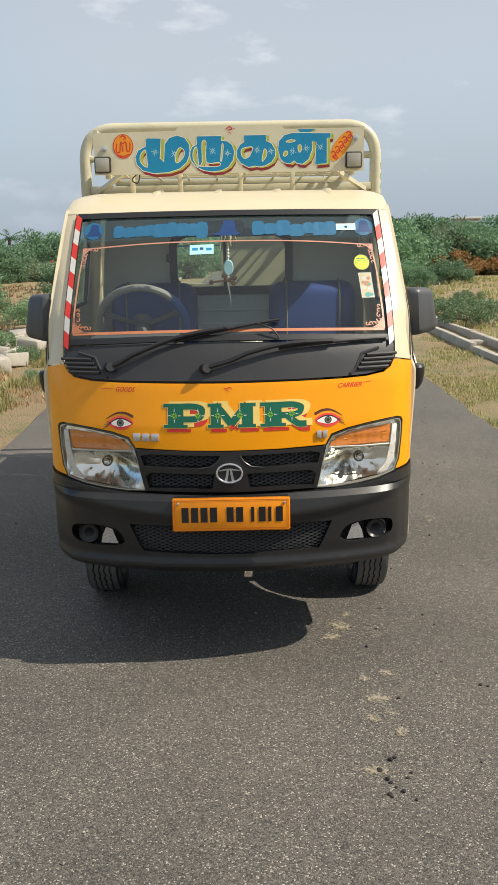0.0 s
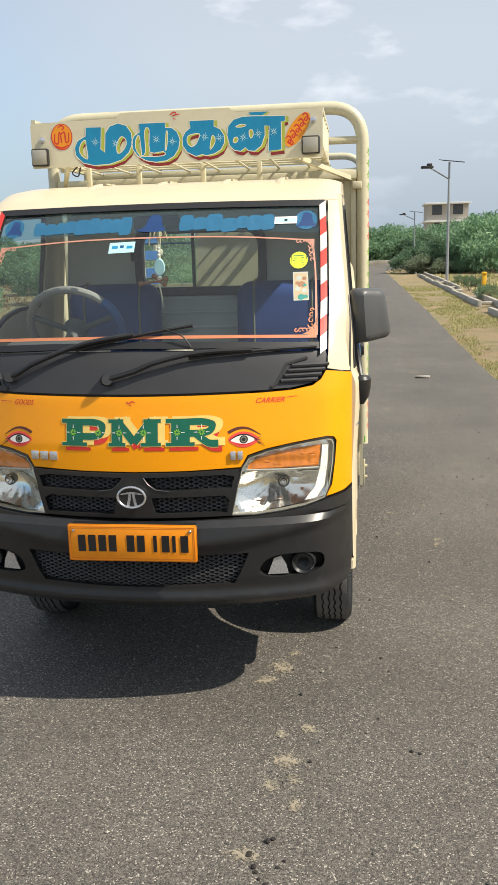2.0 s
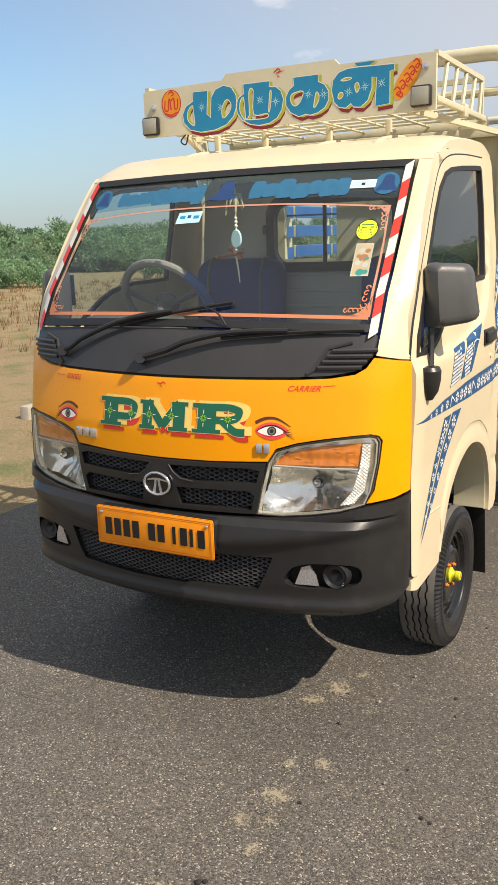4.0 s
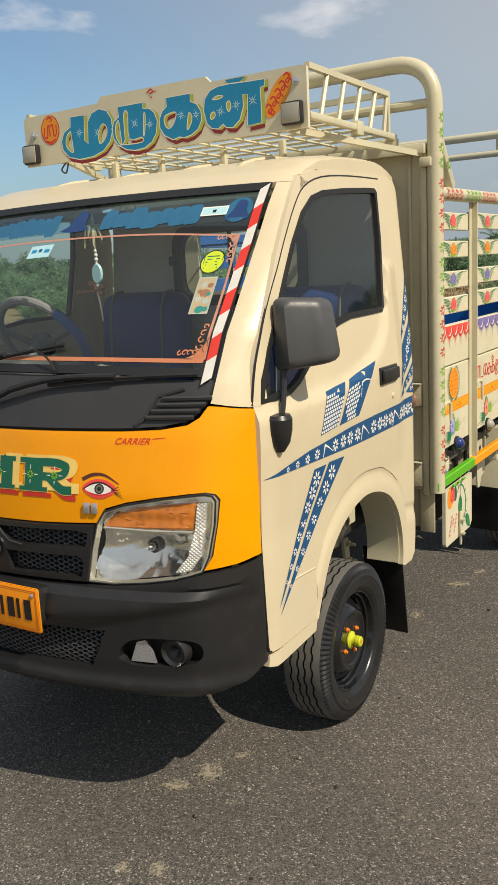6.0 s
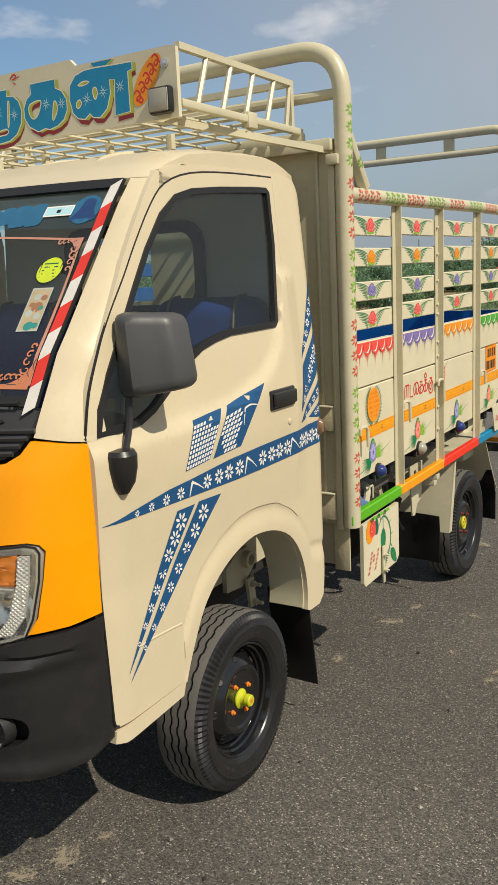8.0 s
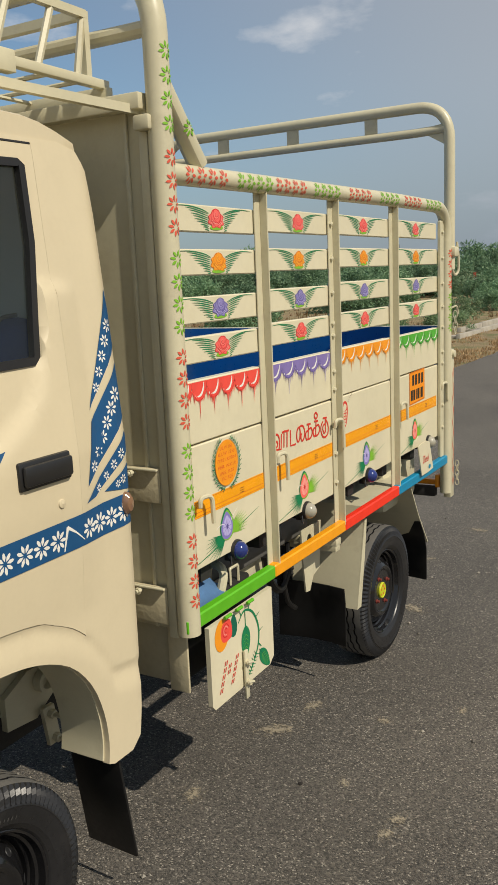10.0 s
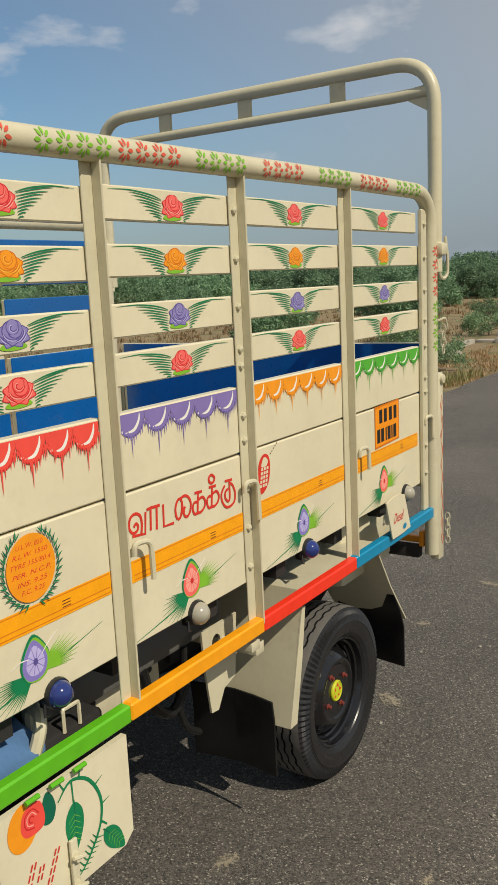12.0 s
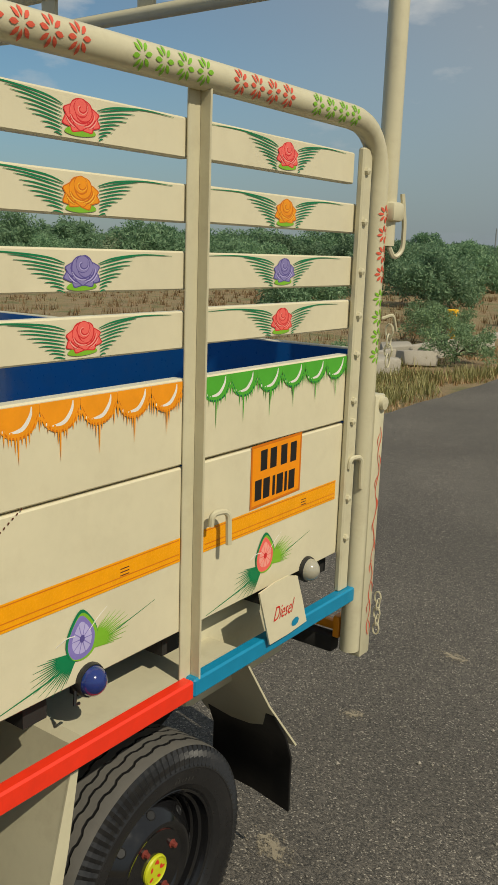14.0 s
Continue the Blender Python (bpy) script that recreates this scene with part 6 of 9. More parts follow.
# head lamps
for sgn in (1, -1):
    out = HL if sgn > 0 else mirrored(HL)
    S = lambda pts: pts if sgn > 0 else mirrored(pts)
    inner = [(sgn * 0.5 + (x - sgn * 0.5) * 0.968, 0.832 + (z - 0.832) * 0.952) for x, z in out]
    shell = sheet("head_lamp", out, [inner], lambda x, z, h: on_front(x, z, h + 0.003), BEZEL, truck, 0.02, 0.05, "large clear head lamp with amber indicator")

    def bowl_depth(x, z, h):
        r = math.hypot((abs(x) - 0.475) / 0.165, (z - 0.800) / 0.105)
        a = math.atan2(z - 0.800, abs(x) - 0.475)
        dip = 0.085 * max(0.0, 1 - r * r) + 0.004
        flute = 0.0055 * abs(math.sin(a * 5.5 + 0.4 + 0.8 * math.sin(7 * r))) * min(1.0, r * 1.5)
        return on_front(x, z, h - dip - flute - 0.012)
    sheet("reflector_bowl", out, [], bowl_depth, REFLECT, shell, 0.004, 0.011, "silvered lamp reflector", smooth=18)
    ind = S([(0.614, 0.930), (0.52, 0.924), (0.45, 0.911), (0.405, 0.897), (0.382, 0.880), (0.374, 0.866), (0.38, 0.862), (0.50, 0.860), (0.606, 0.858), (0.613, 0.89)])
    sheet("indicator", ind, [], lambda x, z, h: on_front(x, z, h - 0.010 + 0.0016 * math.sin(z * 620) + 0.0008 * math.sin(x * 240)), AMBER, shell, 0.008, 0.008, "amber indicator lens")
    bm = bmesh.new()
    tube(bm, [on_front(sgn * x, z, -0.006) for x, z in ((0.372, 0.860), (0.50, 0.855), (0.608, 0.853))], 0.004, 6)
    part("indicator_edge", bm, BEZEL, shell)
    strp = S([(0.640, 0.928), (0.620, 0.928), (0.614, 0.86), (0.596, 0.79), (0.560, 0.745), (0.600, 0.752), (0.626, 0.79), (0.636, 0.86)])
    sheet("side_reflector", strp, [], lambda x, z, h: on_front(x, z, h - 0.003 + 0.0018 * math.sin(x * 620) * math.sin(z * 620)), DIMPLE, shell, 0.006, 0.0026, "dimpled clear side reflector", smooth=0)
    c = (sgn * 0.482, front_y(0.482, 0.81) + 0.040, 0.808)
    bm = bmesh.new()
    lathe(bm, [(0.02, 0.020), (-0.004, 0.020), (-0.004, 0.015), (0.012, 0.013)], 18, c, "y", caps=False)
    part("bulb_collar", bm, MESH_GREY, shell)
    bm = bmesh.new()
    lathe(bm, [(0.012, 0.011), (-0.018, 0.011), (-0.026, 0.007), (-0.028, 0.0)], 14, c, "y")
    part("bulb", bm, CHROME, shell)
    lens = sheet("lamp_lens", out, [], lambda x, z, h: on_front(x, z, h + 0.004), LENS, shell, 0.0, 0.04)
    lens.visible_shadow = False
    bm = bmesh.new()
    tube(bm, [on_front(x, z, 0.003) for x, z in out + out[:1]], 0.0026, 6, False)
    part("lamp_gasket", bm, SEAL, shell)

# bumper
LOWG = [(-0.388, 0.585), (-0.2, 0.583), (0.2, 0.583), (0.378, 0.585), (0.350, 0.52), (0.328, 0.478), (0.1, 0.470), (-0.1, 0.470), (-0.338, 0.478), (-0.36, 0.52)]
FOG = smooth_loop([(0.41, 0.512), (0.435, 0.556), (0.50, 0.572), (0.60, 0.566), (0.625, 0.54), (0.612, 0.505), (0.54, 0.492), (0.45, 0.494)], 3)
BUMP_OUT = [(-0.40, 0.394), (0, 0.390), (0.40, 0.394), (0.58, 0.400), (0.650, 0.408), (0.690, 0.424), (0.703, 0.450), (0.706, 0.52), (0.706, 0.60), (0.706, 0.757), (0.685, 0.749), (0.632, 0.744), (0.56, 0.724), (0.488, 0.713), (0.40, 0.705), (0.2, 0.699), (0, 0.697),
            (-0.2, 0.699), (-0.40, 0.705), (-0.488, 0.713), (-0.56, 0.724), (-0.632, 0.744), (-0.685, 0.749), (-0.706, 0.757), (-0.706, 0.60), (-0.706, 0.52), (-0.703, 0.450), (-0.690, 0.424), (-0.650, 0.408), (-0.58, 0.400)]


def bumper_lift(x, z):
    """A rounded shelf over a recessed middle, and a lip along the lower edge."""
    zc = 0.600 + 0.075 * min(1.0, abs(x) / 0.66) ** 2
    above = 1 / (1 + math.exp(max(-30.0, min(30.0, (zc - z) / 0.007))))
    return 0.004 + 0.024 * above * (1 - 0.75 * max(0.0, (z - zc) / 0.14)) + 0.016 * math.exp(-((z - 0.425) / 0.024) ** 2)


bumper = sheet("front_bumper", BUMP_OUT, [LOWG, FOG, mirrored(FOG)], on_front, BLACK, truck, 0.035, 0.010, "matt black moulded front bumper", bumper_lift)
sheet("bumper_backing", [(-0.60, 0.455), (0.60, 0.455), (0.69, 0.56), (0.69, 0.70), (-0.69, 0.70), (-0.69, 0.56)], [], lambda x, z, h: on_front(x, z, h - 0.045), DARK, bumper, 0.004, 0.06)
honeycomb("honeycomb_mesh", LOWG, lambda x, z, h: on_front(x, z, h - 0.012), bumper)
for sgn in (1, -1):
    fx, fz = sgn * 0.555 + CABX, 0.532
    bm = bmesh.new()
    lathe(bm, [(0.02, 0.0), (0.0, 0.020), (-0.002, 0.030), (-0.010, 0.038), (0.02, 0.042)], 20, (fx, front_y(fx, fz) + 0.012, fz), "y")
    part("fog_lamp_cover", bm, BLACK, bumper, "round black fog lamp blank")
    tri = [(0.437, 0.500), (0.505, 0.498), (0.498, 0.53), (0.482, 0.563), (0.458, 0.556)]
    sheet("fog_trim", tri if sgn > 0 else mirrored(tri), [], lambda x, z, h: on_front(x, z, h - 0.006), SILVER, bumper, 0.006, 0.03, "bright silver corner trim")
bm = bmesh.new()
box(bm, -0.45, 0.45, 0.20, 0.42, 0.39, 0.44, 0.02)
part("bumper_underside", bm, DARK, bumper)

# added unseen slabs behind the bumper corners, blocking sun to straighten the ground shadow
for sgn in (1, -1):
    part("hidden_sun_block", box(bmesh.new(), sgn * 0.30, sgn * 0.660, 0.26, 0.60, 0.428, 0.440), DARK, bumper)

# front number plate, letters as plain bars
plate = part("number_plate", box(bmesh.new(), -0.226, 0.209, 0.024, 0.032, 0.575, 0.7015, 0.006), PLATE_P, truck, "amber painted front number plate")
art = Art(lambda x, z, h: (x, 0.024 - h, z), 0)
frame_out = [(-0.219, 0.583), (0.202, 0.583), (0.202, 0.694), (-0.219, 0.694)]
art.shape(DORANGE_P, frame_out, [[(x * 0.985 - 0.0001, 0.6385 + (z - 0.6385) * 0.95) for x, z in frame_out]])
for k, x in enumerate((-0.192, -0.157, -0.122, -0.087, -0.026, 0.009, 0.064, 0.092, 0.127, 0.155)):
    w = 0.012 if k in (6, 8) else 0.026
    bar = Art(lambda x, z, h: (x, 0.0235 - h, z), 0)
    bar.shape(BLACK_P, [(x, 0.609), (x + w, 0.609), (x + w, 0.666), (x, 0.666)])
    bar.done("plate_bar", plate)
art.done("plate_border", plate, "dark orange painted border")
for x in (-0.205, 0.188):
    bm = bmesh.new()
    lathe(bm, [(0.0, 0.006), (-0.004, 0.004), (-0.005, 0)], 10, (x, 0.0235, 0.681), "y")
    part("plate_screw", bm, CHROME, plate)

part("plate_backing", box(bmesh.new(), -0.222, 0.205, 0.0325, 0.075, 0.60, 0.698, 0.006), BLACK, plate, "black plate holder")

# wipers
for base, tip, bend in (((-0.44, 1.172), (0.19, 1.325), (-0.20, 1.262)), ((-0.08, 1.168), (0.60, 1.246), (0.18, 1.232))):
    bm = bmesh.new()
    pts = [(base[0], base[1], 0.018), (bend[0], bend[1], 0.026), ((bend[0] + tip[0]) / 2, (bend[1] + tip[1]) / 2 + 0.004, 0.022)]
    tube(bm, [on_front(x, z, h) for x, z, h in smooth_loop(pts, 5, False)], 0.0085, 8)
    tube(bm, [on_front(base[0] - 0.015, base[1] - 0.006, 0.004), on_front(base[0], base[1], 0.03)], 0.018, 10)
    arm = part("wiper", bm, BLACK, truck, "black windscreen wiper")
    bm = bmesh.new()
    a = (bend[0] * 0.7 + tip[0] * 0.3, bend[1] * 0.7 + tip[1] * 0.3)
    start = (a[0] - 0.12, a[1] - 0.028 * (1 if base[0] < -0.2 else 0.45))
    tube(bm, [on_front(start[0] + (tip[0] - start[0]) * k / 8, start[1] + (tip[1] - start[1]) * k / 8 + 0.006 * math.sin(math.pi * k / 8), 0.012) for k in range(9)], 0.006, 6)
    part("wiper_blade", bm, SEAL, arm)
bm = bmesh.new()
tube(bm, [on_front(x, z, h) for x, z, h in smooth_loop([(0.10, 1.31, 0.03), (0.16, 1.29, 0.03), (0.19, 1.26, 0.012)], 5, False)], 0.003, 6)
part("washer_hose", bm, SEAL, cowl)

# cab interior
part("cab_floor", box(bmesh.new(), -0.66, 0.66, 0.42, 1.47, 0.76, 0.80), DASH, truck)
WIN = rounded(-0.318, 0.306, 1.370, 1.696, 0.085)
REAR_W = [(-0.675, 0.60), (0.675, 0.60), (0.675, 1.15), (0.655, 1.5), (0.635, 1.74), (0.60, 1.78), (-0.60, 1.78), (-0.635, 1.74), (-0.655, 1.5), (-0.675, 1.15)]
on_rear = lambda x, z, h: (x, 1.465 - h, z)
wall = sheet("cab_rear_wall", REAR_W, [WIN], on_rear, [INNER, CREAM], truck, 0.015)
ring_in = rounded(-0.280, 0.268, 1.411, 1.657, 0.058)
sheet("rear_window_rubber", WIN, [ring_in], lambda x, z, h: on_rear(x, z, h + 0.018), SEAL, wall, 0.040)
rw = sheet("rear_window_pane", ring_in, [], lambda x, z, h: on_rear(x, z, h - 0.004), GLASS, wall, 0.0)
rw.visible_shadow = False
bm = bmesh.new()
box(bm, -0.045, -0.03, 1.448, 1.462, 1.41, 1.66, 0.003)
part("sliding_pane_bar", bm, SEAL, wall)
bm = bmesh.new()
box(bm, -0.335, -0.30, 1.44, 1.462, 1.535, 1.575, 0.006)
part("pane_latch", bm, SEAL, wall)
for k in range(3):
    bm = bmesh.new()
    tube(bm, [(-0.6, 1.458, 1.22 + 0.07 * k), (0.6, 1.458, 1.22 + 0.07 * k)], 0.008, 6)
    part("pressed_rib", bm, INNER, wall)
dash = part("dashboard", box(bmesh.new(), -0.66, 0.66, 0.42, 0.60, 0.95, 1.19, 0.04, None, 3), DASH, truck, "dark moulded dashboard")
bm = bmesh.new()
box(bm, -0.58, -0.20, 0.44, 0.60, 1.15, 1.262, 0.035, None, 3)
part("instrument_hood", bm, DASH, dash)
bm = bmesh.new()
lathe(bm, [(0.0, 0.075), (0.01, 0.07), (0.05, 0.04), (0.06, 0.0)], 20, (0.08, 0.50, 1.185), "z")
part("dash_dome", bm, WHITE_LENS, dash)
TILT_W = pose(-0.385, 0.735, 1.285, -58, 0, 0)
bm = bmesh.new()
ringpts = [(0.185 * math.cos(a), 0.185 * math.sin(a), 0) for a in (2 * math.pi * k / 40 for k in range(41))]
tube(bm, ringpts, 0.016, 10, False)
bmesh.ops.transform(bm, matrix=TILT_W, verts=bm.verts)
wheel = part("steering_wheel", bm, material("grey_wheel_plastic", (0.22, 0.215, 0.20), 0.5), truck, "dark steering wheel with a blue grip cover")
bm = bmesh.new()
tube(bm, [ringpts[k % 40] for k in range(-5, 10)], 0.0185, 10)
bmesh.ops.transform(bm, matrix=TILT_W, verts=bm.verts)
part("grip_cover", bm, material("blue_grip", (0.03, 0.10, 0.28), 0.5), wheel)
bm = bmesh.new()
for a in (radians(200), radians(340), radians(90)):
    tube(bm, [(0, 0, -0.02), (0.18 * math.cos(a), 0.18 * math.sin(a), 0)], 0.012, 8)
lathe(bm, [(-0.35, 0.025), (-0.02, 0.03), (0.0, 0.05), (0.012, 0.045), (0.015, 0)], 20, (0, 0, 0), "z")
bmesh.ops.transform(bm, matrix=TILT_W, verts=bm.verts)
part("wheel_hub", bm, DASH, wheel)
for x in (-0.392, 0.395):
    bm = bmesh.new()
    box(bm, x - 0.22, x + 0.22, 0.85, 1.32, 0.82, 0.98, 0.05, None, 3)
    seat = part("seat", bm, SEAT, truck, "dark blue covered cab seat", 60)
    bm = bmesh.new()
    box(bm, x - 0.215, x + 0.215, 1.24, 1.38, 0.95, 1.435, 0.069, None, 5)
    for v in bm.verts:
        v.co.y += 0.08 * (v.co.z - 0.95)
    part("backrest", bm, SEAT, seat, "", 60)
    for dx in (-0.13, 0.13):
        bm = bmesh.new()
        tube(bm, fillet([(x + dx, 1.250, 1.05), (x + dx, 1.272, 1.37), (x + dx, 1.300, 1.436), (x + dx, 1.36, 1.440)], 0.04), 0.005, 6)
        part("seat_piping", bm, SEAT_GREY, seat)
for sgn in (1, -1):
    bm = bmesh.new()
    box(bm, sgn * 0.655, sgn * 0.695, 0.45, 1.44, 0.80, 1.165, 0.015)
    part("door_lining", bm, INNER, truck)
bm = bmesh.new()
tube(bm, [(-0.010, 0.62, 1.70), (-0.008, 0.62, 1.58), (-0.012, 0.62, 1.47)], 0.0035, 6)
charm = part("hanging_charm", bm, PALE_P, truck, "beaded charm with a medallion hanging behind the windscreen")
bm = bmesh.new()
for k in range(14):
    a, b = 2.4 * k, 0.010 + 0.0022 * k
    tube(bm, [(-0.010, 0.62, 1.668), (-0.010 + b * 0.6 * math.cos(a), 0.62 + 0.4 * b * math.sin(a), 1.655 + 0.012 * math.cos(k)), (-0.010 + b * math.cos(a), 0.62 + 0.7 * b * math.sin(a), 1.634 - 0.002 * k + 0.012 * math.sin(3 * k))], [0.003, 0.008, 0.002], 6)
part("tassel_flower", bm, paint("straw_tassel", (0.46, 0.42, 0.26)), charm, "straw-coloured fringed flower")
bm = bmesh.new()
lathe(bm, [(-0.006, 0.0), (-0.006, 0.020), (0.0, 0.023), (0.006, 0.020), (0.006, 0.017), (0.003, 0.016), (0.003, 0.0)], 24, (0, 0, 0), "y")
bmesh.ops.transform(bm, matrix=Matrix.Translation((-0.008, 0.62, 1.518)) @ Matrix.Diagonal((0.9, 1, 1.45, 1)), verts=bm.verts)
part("medallion", bm, CYAN_P, charm, "pale oval medallion")
for z in (1.562, 1.575, 1.588, 1.480):
    bm = bmesh.new()
    bmesh.ops.create_icosphere(bm, subdivisions=2, radius=0.0065, matrix=Matrix.Translation((-0.009, 0.62, z)))
    part("bead", bm, WHITE_P, charm)
ARM_WOOD = paint("turned_wood", (0.30, 0.13, 0.06))
for dx, dz in ((-0.066, -0.006), (0.030, 0.010), (0.024, -0.010), (-0.014, 0.020)):
    bm = bmesh.new()
    tube(bm, [(-0.014, 0.62, 1.466), (-0.014 + dx * 0.75, 0.612, 1.466 + dz * 0.75), (-0.014 + dx, 0.610, 1.466 + dz)], [0.004, 0.005, 0.004], 6)
    bmesh.ops.create_icosphere(bm, subdivisions=2, radius=0.0105, matrix=Matrix.Translation((-0.014 + dx, 0.610, 1.466 + dz)))
    part("charm_arm", bm, ARM_WOOD, charm, "small turned wooden arm")
bm = bmesh.new()
tube(bm, [(-0.012, 0.62, 1.46), (-0.004, 0.62, 1.41), (0.0, 0.62, 1.368)], [0.004, 0.003, 0.0015], 6)
part("tassel", bm, PALE_P, charm)
bm = bmesh.new()
box(bm, -0.12, 0.06, 0.70, 0.72, 1.655, 1.71, 0.012)
part("rear_view_mirror", bm, SEAL, truck)

# underbody
bm = bmesh.new()
for x in (-0.33, 0.33):
    box(bm, x - 0.03, x + 0.03, 0.35, 3.72, 0.40, 0.52)
chassis = part("chassis", bm, DARK, truck, "dark steel chassis frame")
for y in (0.5, 1.5, 2.2, 2.7, 3.4, 3.7):
    part("cross_member", box(bmesh.new(), -0.38, 0.38, y - 0.03, y + 0.03, 0.42, 0.53), DARK, chassis)
part("engine_cover", box(bmesh.new(), -0.375, 0.375, 0.42, 1.6, 0.34, 0.76, 0.04), DARK, chassis)
bm = bmesh.new()
tube(bm, [(-0.55, 3.085, 0.25), (-0.08, 3.085, 0.24), (0.55, 3.085, 0.25)], 0.04, 10)
lathe(bm, [(-0.12, 0.0), (-0.1, 0.07), (0, 0.12), (0.1, 0.07), (0.12, 0.0)], 16, (0, 3.085, 0.25), "x")
part("rear_axle", bm, DARK, chassis)
bm = bmesh.new()
tube(bm, [(-0.5, 0.975, 0.24), (0.5, 0.975, 0.24)], 0.03, 10)
part("front_axle", bm, DARK, chassis)
for sgn in (1, -1):
    bm = bmesh.new()
    for k in range(4):
        tube(bm, smooth_loop([(sgn * 0.45, 2.65 + 0.05 * k, 0.42), (sgn * 0.45, 3.085, 0.27 + 0.012 * k), (sgn * 0.45, 3.55 - 0.05 * k, 0.42)], 6, False), 0.014, 6)
    part("leaf_spring", bm, DARK, chassis)
part("fuel_tank", box(bmesh.new(), 0.36, 0.66, 3.22, 3.62, 0.50, 0.72, 0.03), STEEL_CREAM, chassis)
tray = part("side_tray", box(bmesh.new(), 0.38, 0.600, 1.955, 2.63, 0.596, 0.676, 0.012), material("grey_box_paint", (0.11, 0.108, 0.10), 0.6, dirt=(0.20, 0.17, 0.13), dirt_amount=0.3), chassis, "long grey steel tray under the cargo bed")
bm = bmesh.new()
tube(bm, fillet([(0.66, 1.985, 0.615), (0.66, 1.985, 0.665), (0.66, 2.030, 0.665), (0.66, 2.030, 0.615)], 0.006), 0.0045, 6)
part("tray_bracket", bm, STEEL_CREAM, tray, "bent cream bracket")
sheet("support_plate", [(2.475, 0.640), (2.630, 0.640), (2.612, 0.470), (2.560, 0.455), (2.530, 0.408), (2.500, 0.412), (2.482, 0.535)], [ellipse(2.535, 0.594, 0.019, 0.021, 16)], lambda y, z, h: (0.648 + h, y, z), STEEL_CREAM, tray, 0.006, 0, "cream steel plate with a round hole", smooth=0)
part("tray_apron", box(bmesh.new(), 0.560, 0.565, 2.12, 2.40, 0.515, 0.598, 0.002), STEEL_CREAM, tray, "cream steel apron below the tray")
for y in (2.16, 2.36):
    bm = bmesh.new()
    lathe(bm, [(0.564, 0.010), (0.570, 0.009), (0.571, 0.0)], 8, (0, y, 0.575))
    part("apron_bolt", bm, DARK, tray)
bm = bmesh.new()
tube(bm, smooth_loop([(0.60, 2.30, 0.60), (0.60, 2.33, 0.50), (0.60, 2.40, 0.45), (0.60, 2.46, 0.50)], 4, False), 0.014, 8)
part("filler_hose", bm, RUBBER, tray, "dull bent hose")
part("tool_box", box(bmesh.new(), 0.40, 0.66, 1.72, 2.10, 0.42, 0.62, 0.01), DARK, chassis)
bm = bmesh.new()
bmesh.ops.create_icosphere(bm, subdivisions=3, radius=0.1, matrix=Matrix.Translation((0.61, 1.815, 0.630)) @ Matrix.Diagonal((1.1, 1.25, 0.55, 1)))
for v in bm.verts:
    v.co += noise.noise_vector(v.co * 14) * 0.025
part("blue_cloth", bm, material("blue_rag", (0.07, 0.16, 0.32), 0.9, var=0.3, bump=0.4), chassis, "crumpled blue rag in the tool tray")
bm = bmesh.new()
tube(bm, fillet([(0.70, 1.86, 0.62), (0.70, 1.90, 0.70), (0.62, 1.93, 0.70), (0.60, 1.95, 0.6)], 0.04), 0.013, 8)
part("bent_pipe", bm, STEEL_CREAM, chassis)


# ---- wheels ----
def wheel_meshes():
    bm = bmesh.new()
    seg = 192
    half = [(0.0095, 0.2605), (0.0135, 0.2605), (0.0145, 0.268), (0.034, 0.268), (0.035, 0.2605), (0.039, 0.2605), (0.040, 0.267), (0.050, 0.2665), (0.064, 0.264), (0.0715, 0.257), (0.0775, 0.246), (0.0800, 0.234), (0.0808, 0.226), (0.0822, 0.2235), (0.0808, 0.221), (0.0795, 0.205), (0.0745, 0.186), (0.066, 0.174), (0.058, 0.168)]
    prof = [(-x, r) for x, r in reversed(half)] + [(-0.0085, 0.268), (0.0085, 0.268)] + half
    ribs = (9, 10, 11)
    rings = []
    for i, (x, r) in enumerate(prof):
        j = i - 21 if i > 20 else 18 - i
        ring = []
        for k in range(seg):
            a = 2 * math.pi * k / seg
            zig = 0.0024 * (1 if k % 6 < 3 else -1) if j < 8 else 0.0
            dent = 0.0055 if j in ribs and k % 2 == 0 else 0.0
            ring.append(bm.verts.new((x + zig - math.copysign(dent * 0.6, x), (r - dent) * math.cos(a), (r - dent) * math.sin(a))))
        rings.append(ring)
    for i, (a, b) in enumerate(zip(rings, rings[1:])):
        j = min(i - 21 if i > 20 else 18 - i, i - 20 if i > 19 else 17 - i)
        for k in range(seg):
            f = bm.faces.new((a[k], a[(k + 1) % seg], b[(k + 1) % seg], b[k]))
            f.material_index = 1 if j in (2, 6, 7) or i == 19 else 0
    bmesh.ops.recalc_face_normals(bm, faces=bm.faces)
    tyre = mesh_of("tyre", bm, [SIDEWALL, TREAD], 14)
    bm = bmesh.new()
    lathe(bm, [(0.050, 0.172), (0.060, 0.174), (0.063, 0.169), (0.060, 0.164), (0.050, 0.161), (0.044, 0.159), (0.040, 0.153), (0.028, 0.150), (0.023, 0.146), (0.010, 0.143), (0.008, 0.139), (0.026, 0.134), (0.050, 0.110), (0.056, 0.102), (0.057, 0.096), (0.055, 0.089), (0.050, 0.083), (0.049, 0.076), (0.049, 0.0)], 64, caps=False)
    rim = mesh_of("rim", bm, RIM, 24)
    holes = mesh_of("rim_hole", lathe(bmesh.new(), [(0.0006, 0.0), (0.0006, 0.0085), (0.0016, 0.0095), (0.0002, 0.0110)], 14), SEAL, 30)
    return tyre, rim, holes


TYRE_ME, RIM_ME, HOLES_ME = wheel_meshes()
NUT_P = paint("orange_nut_paint", (0.72, 0.20, 0.02))
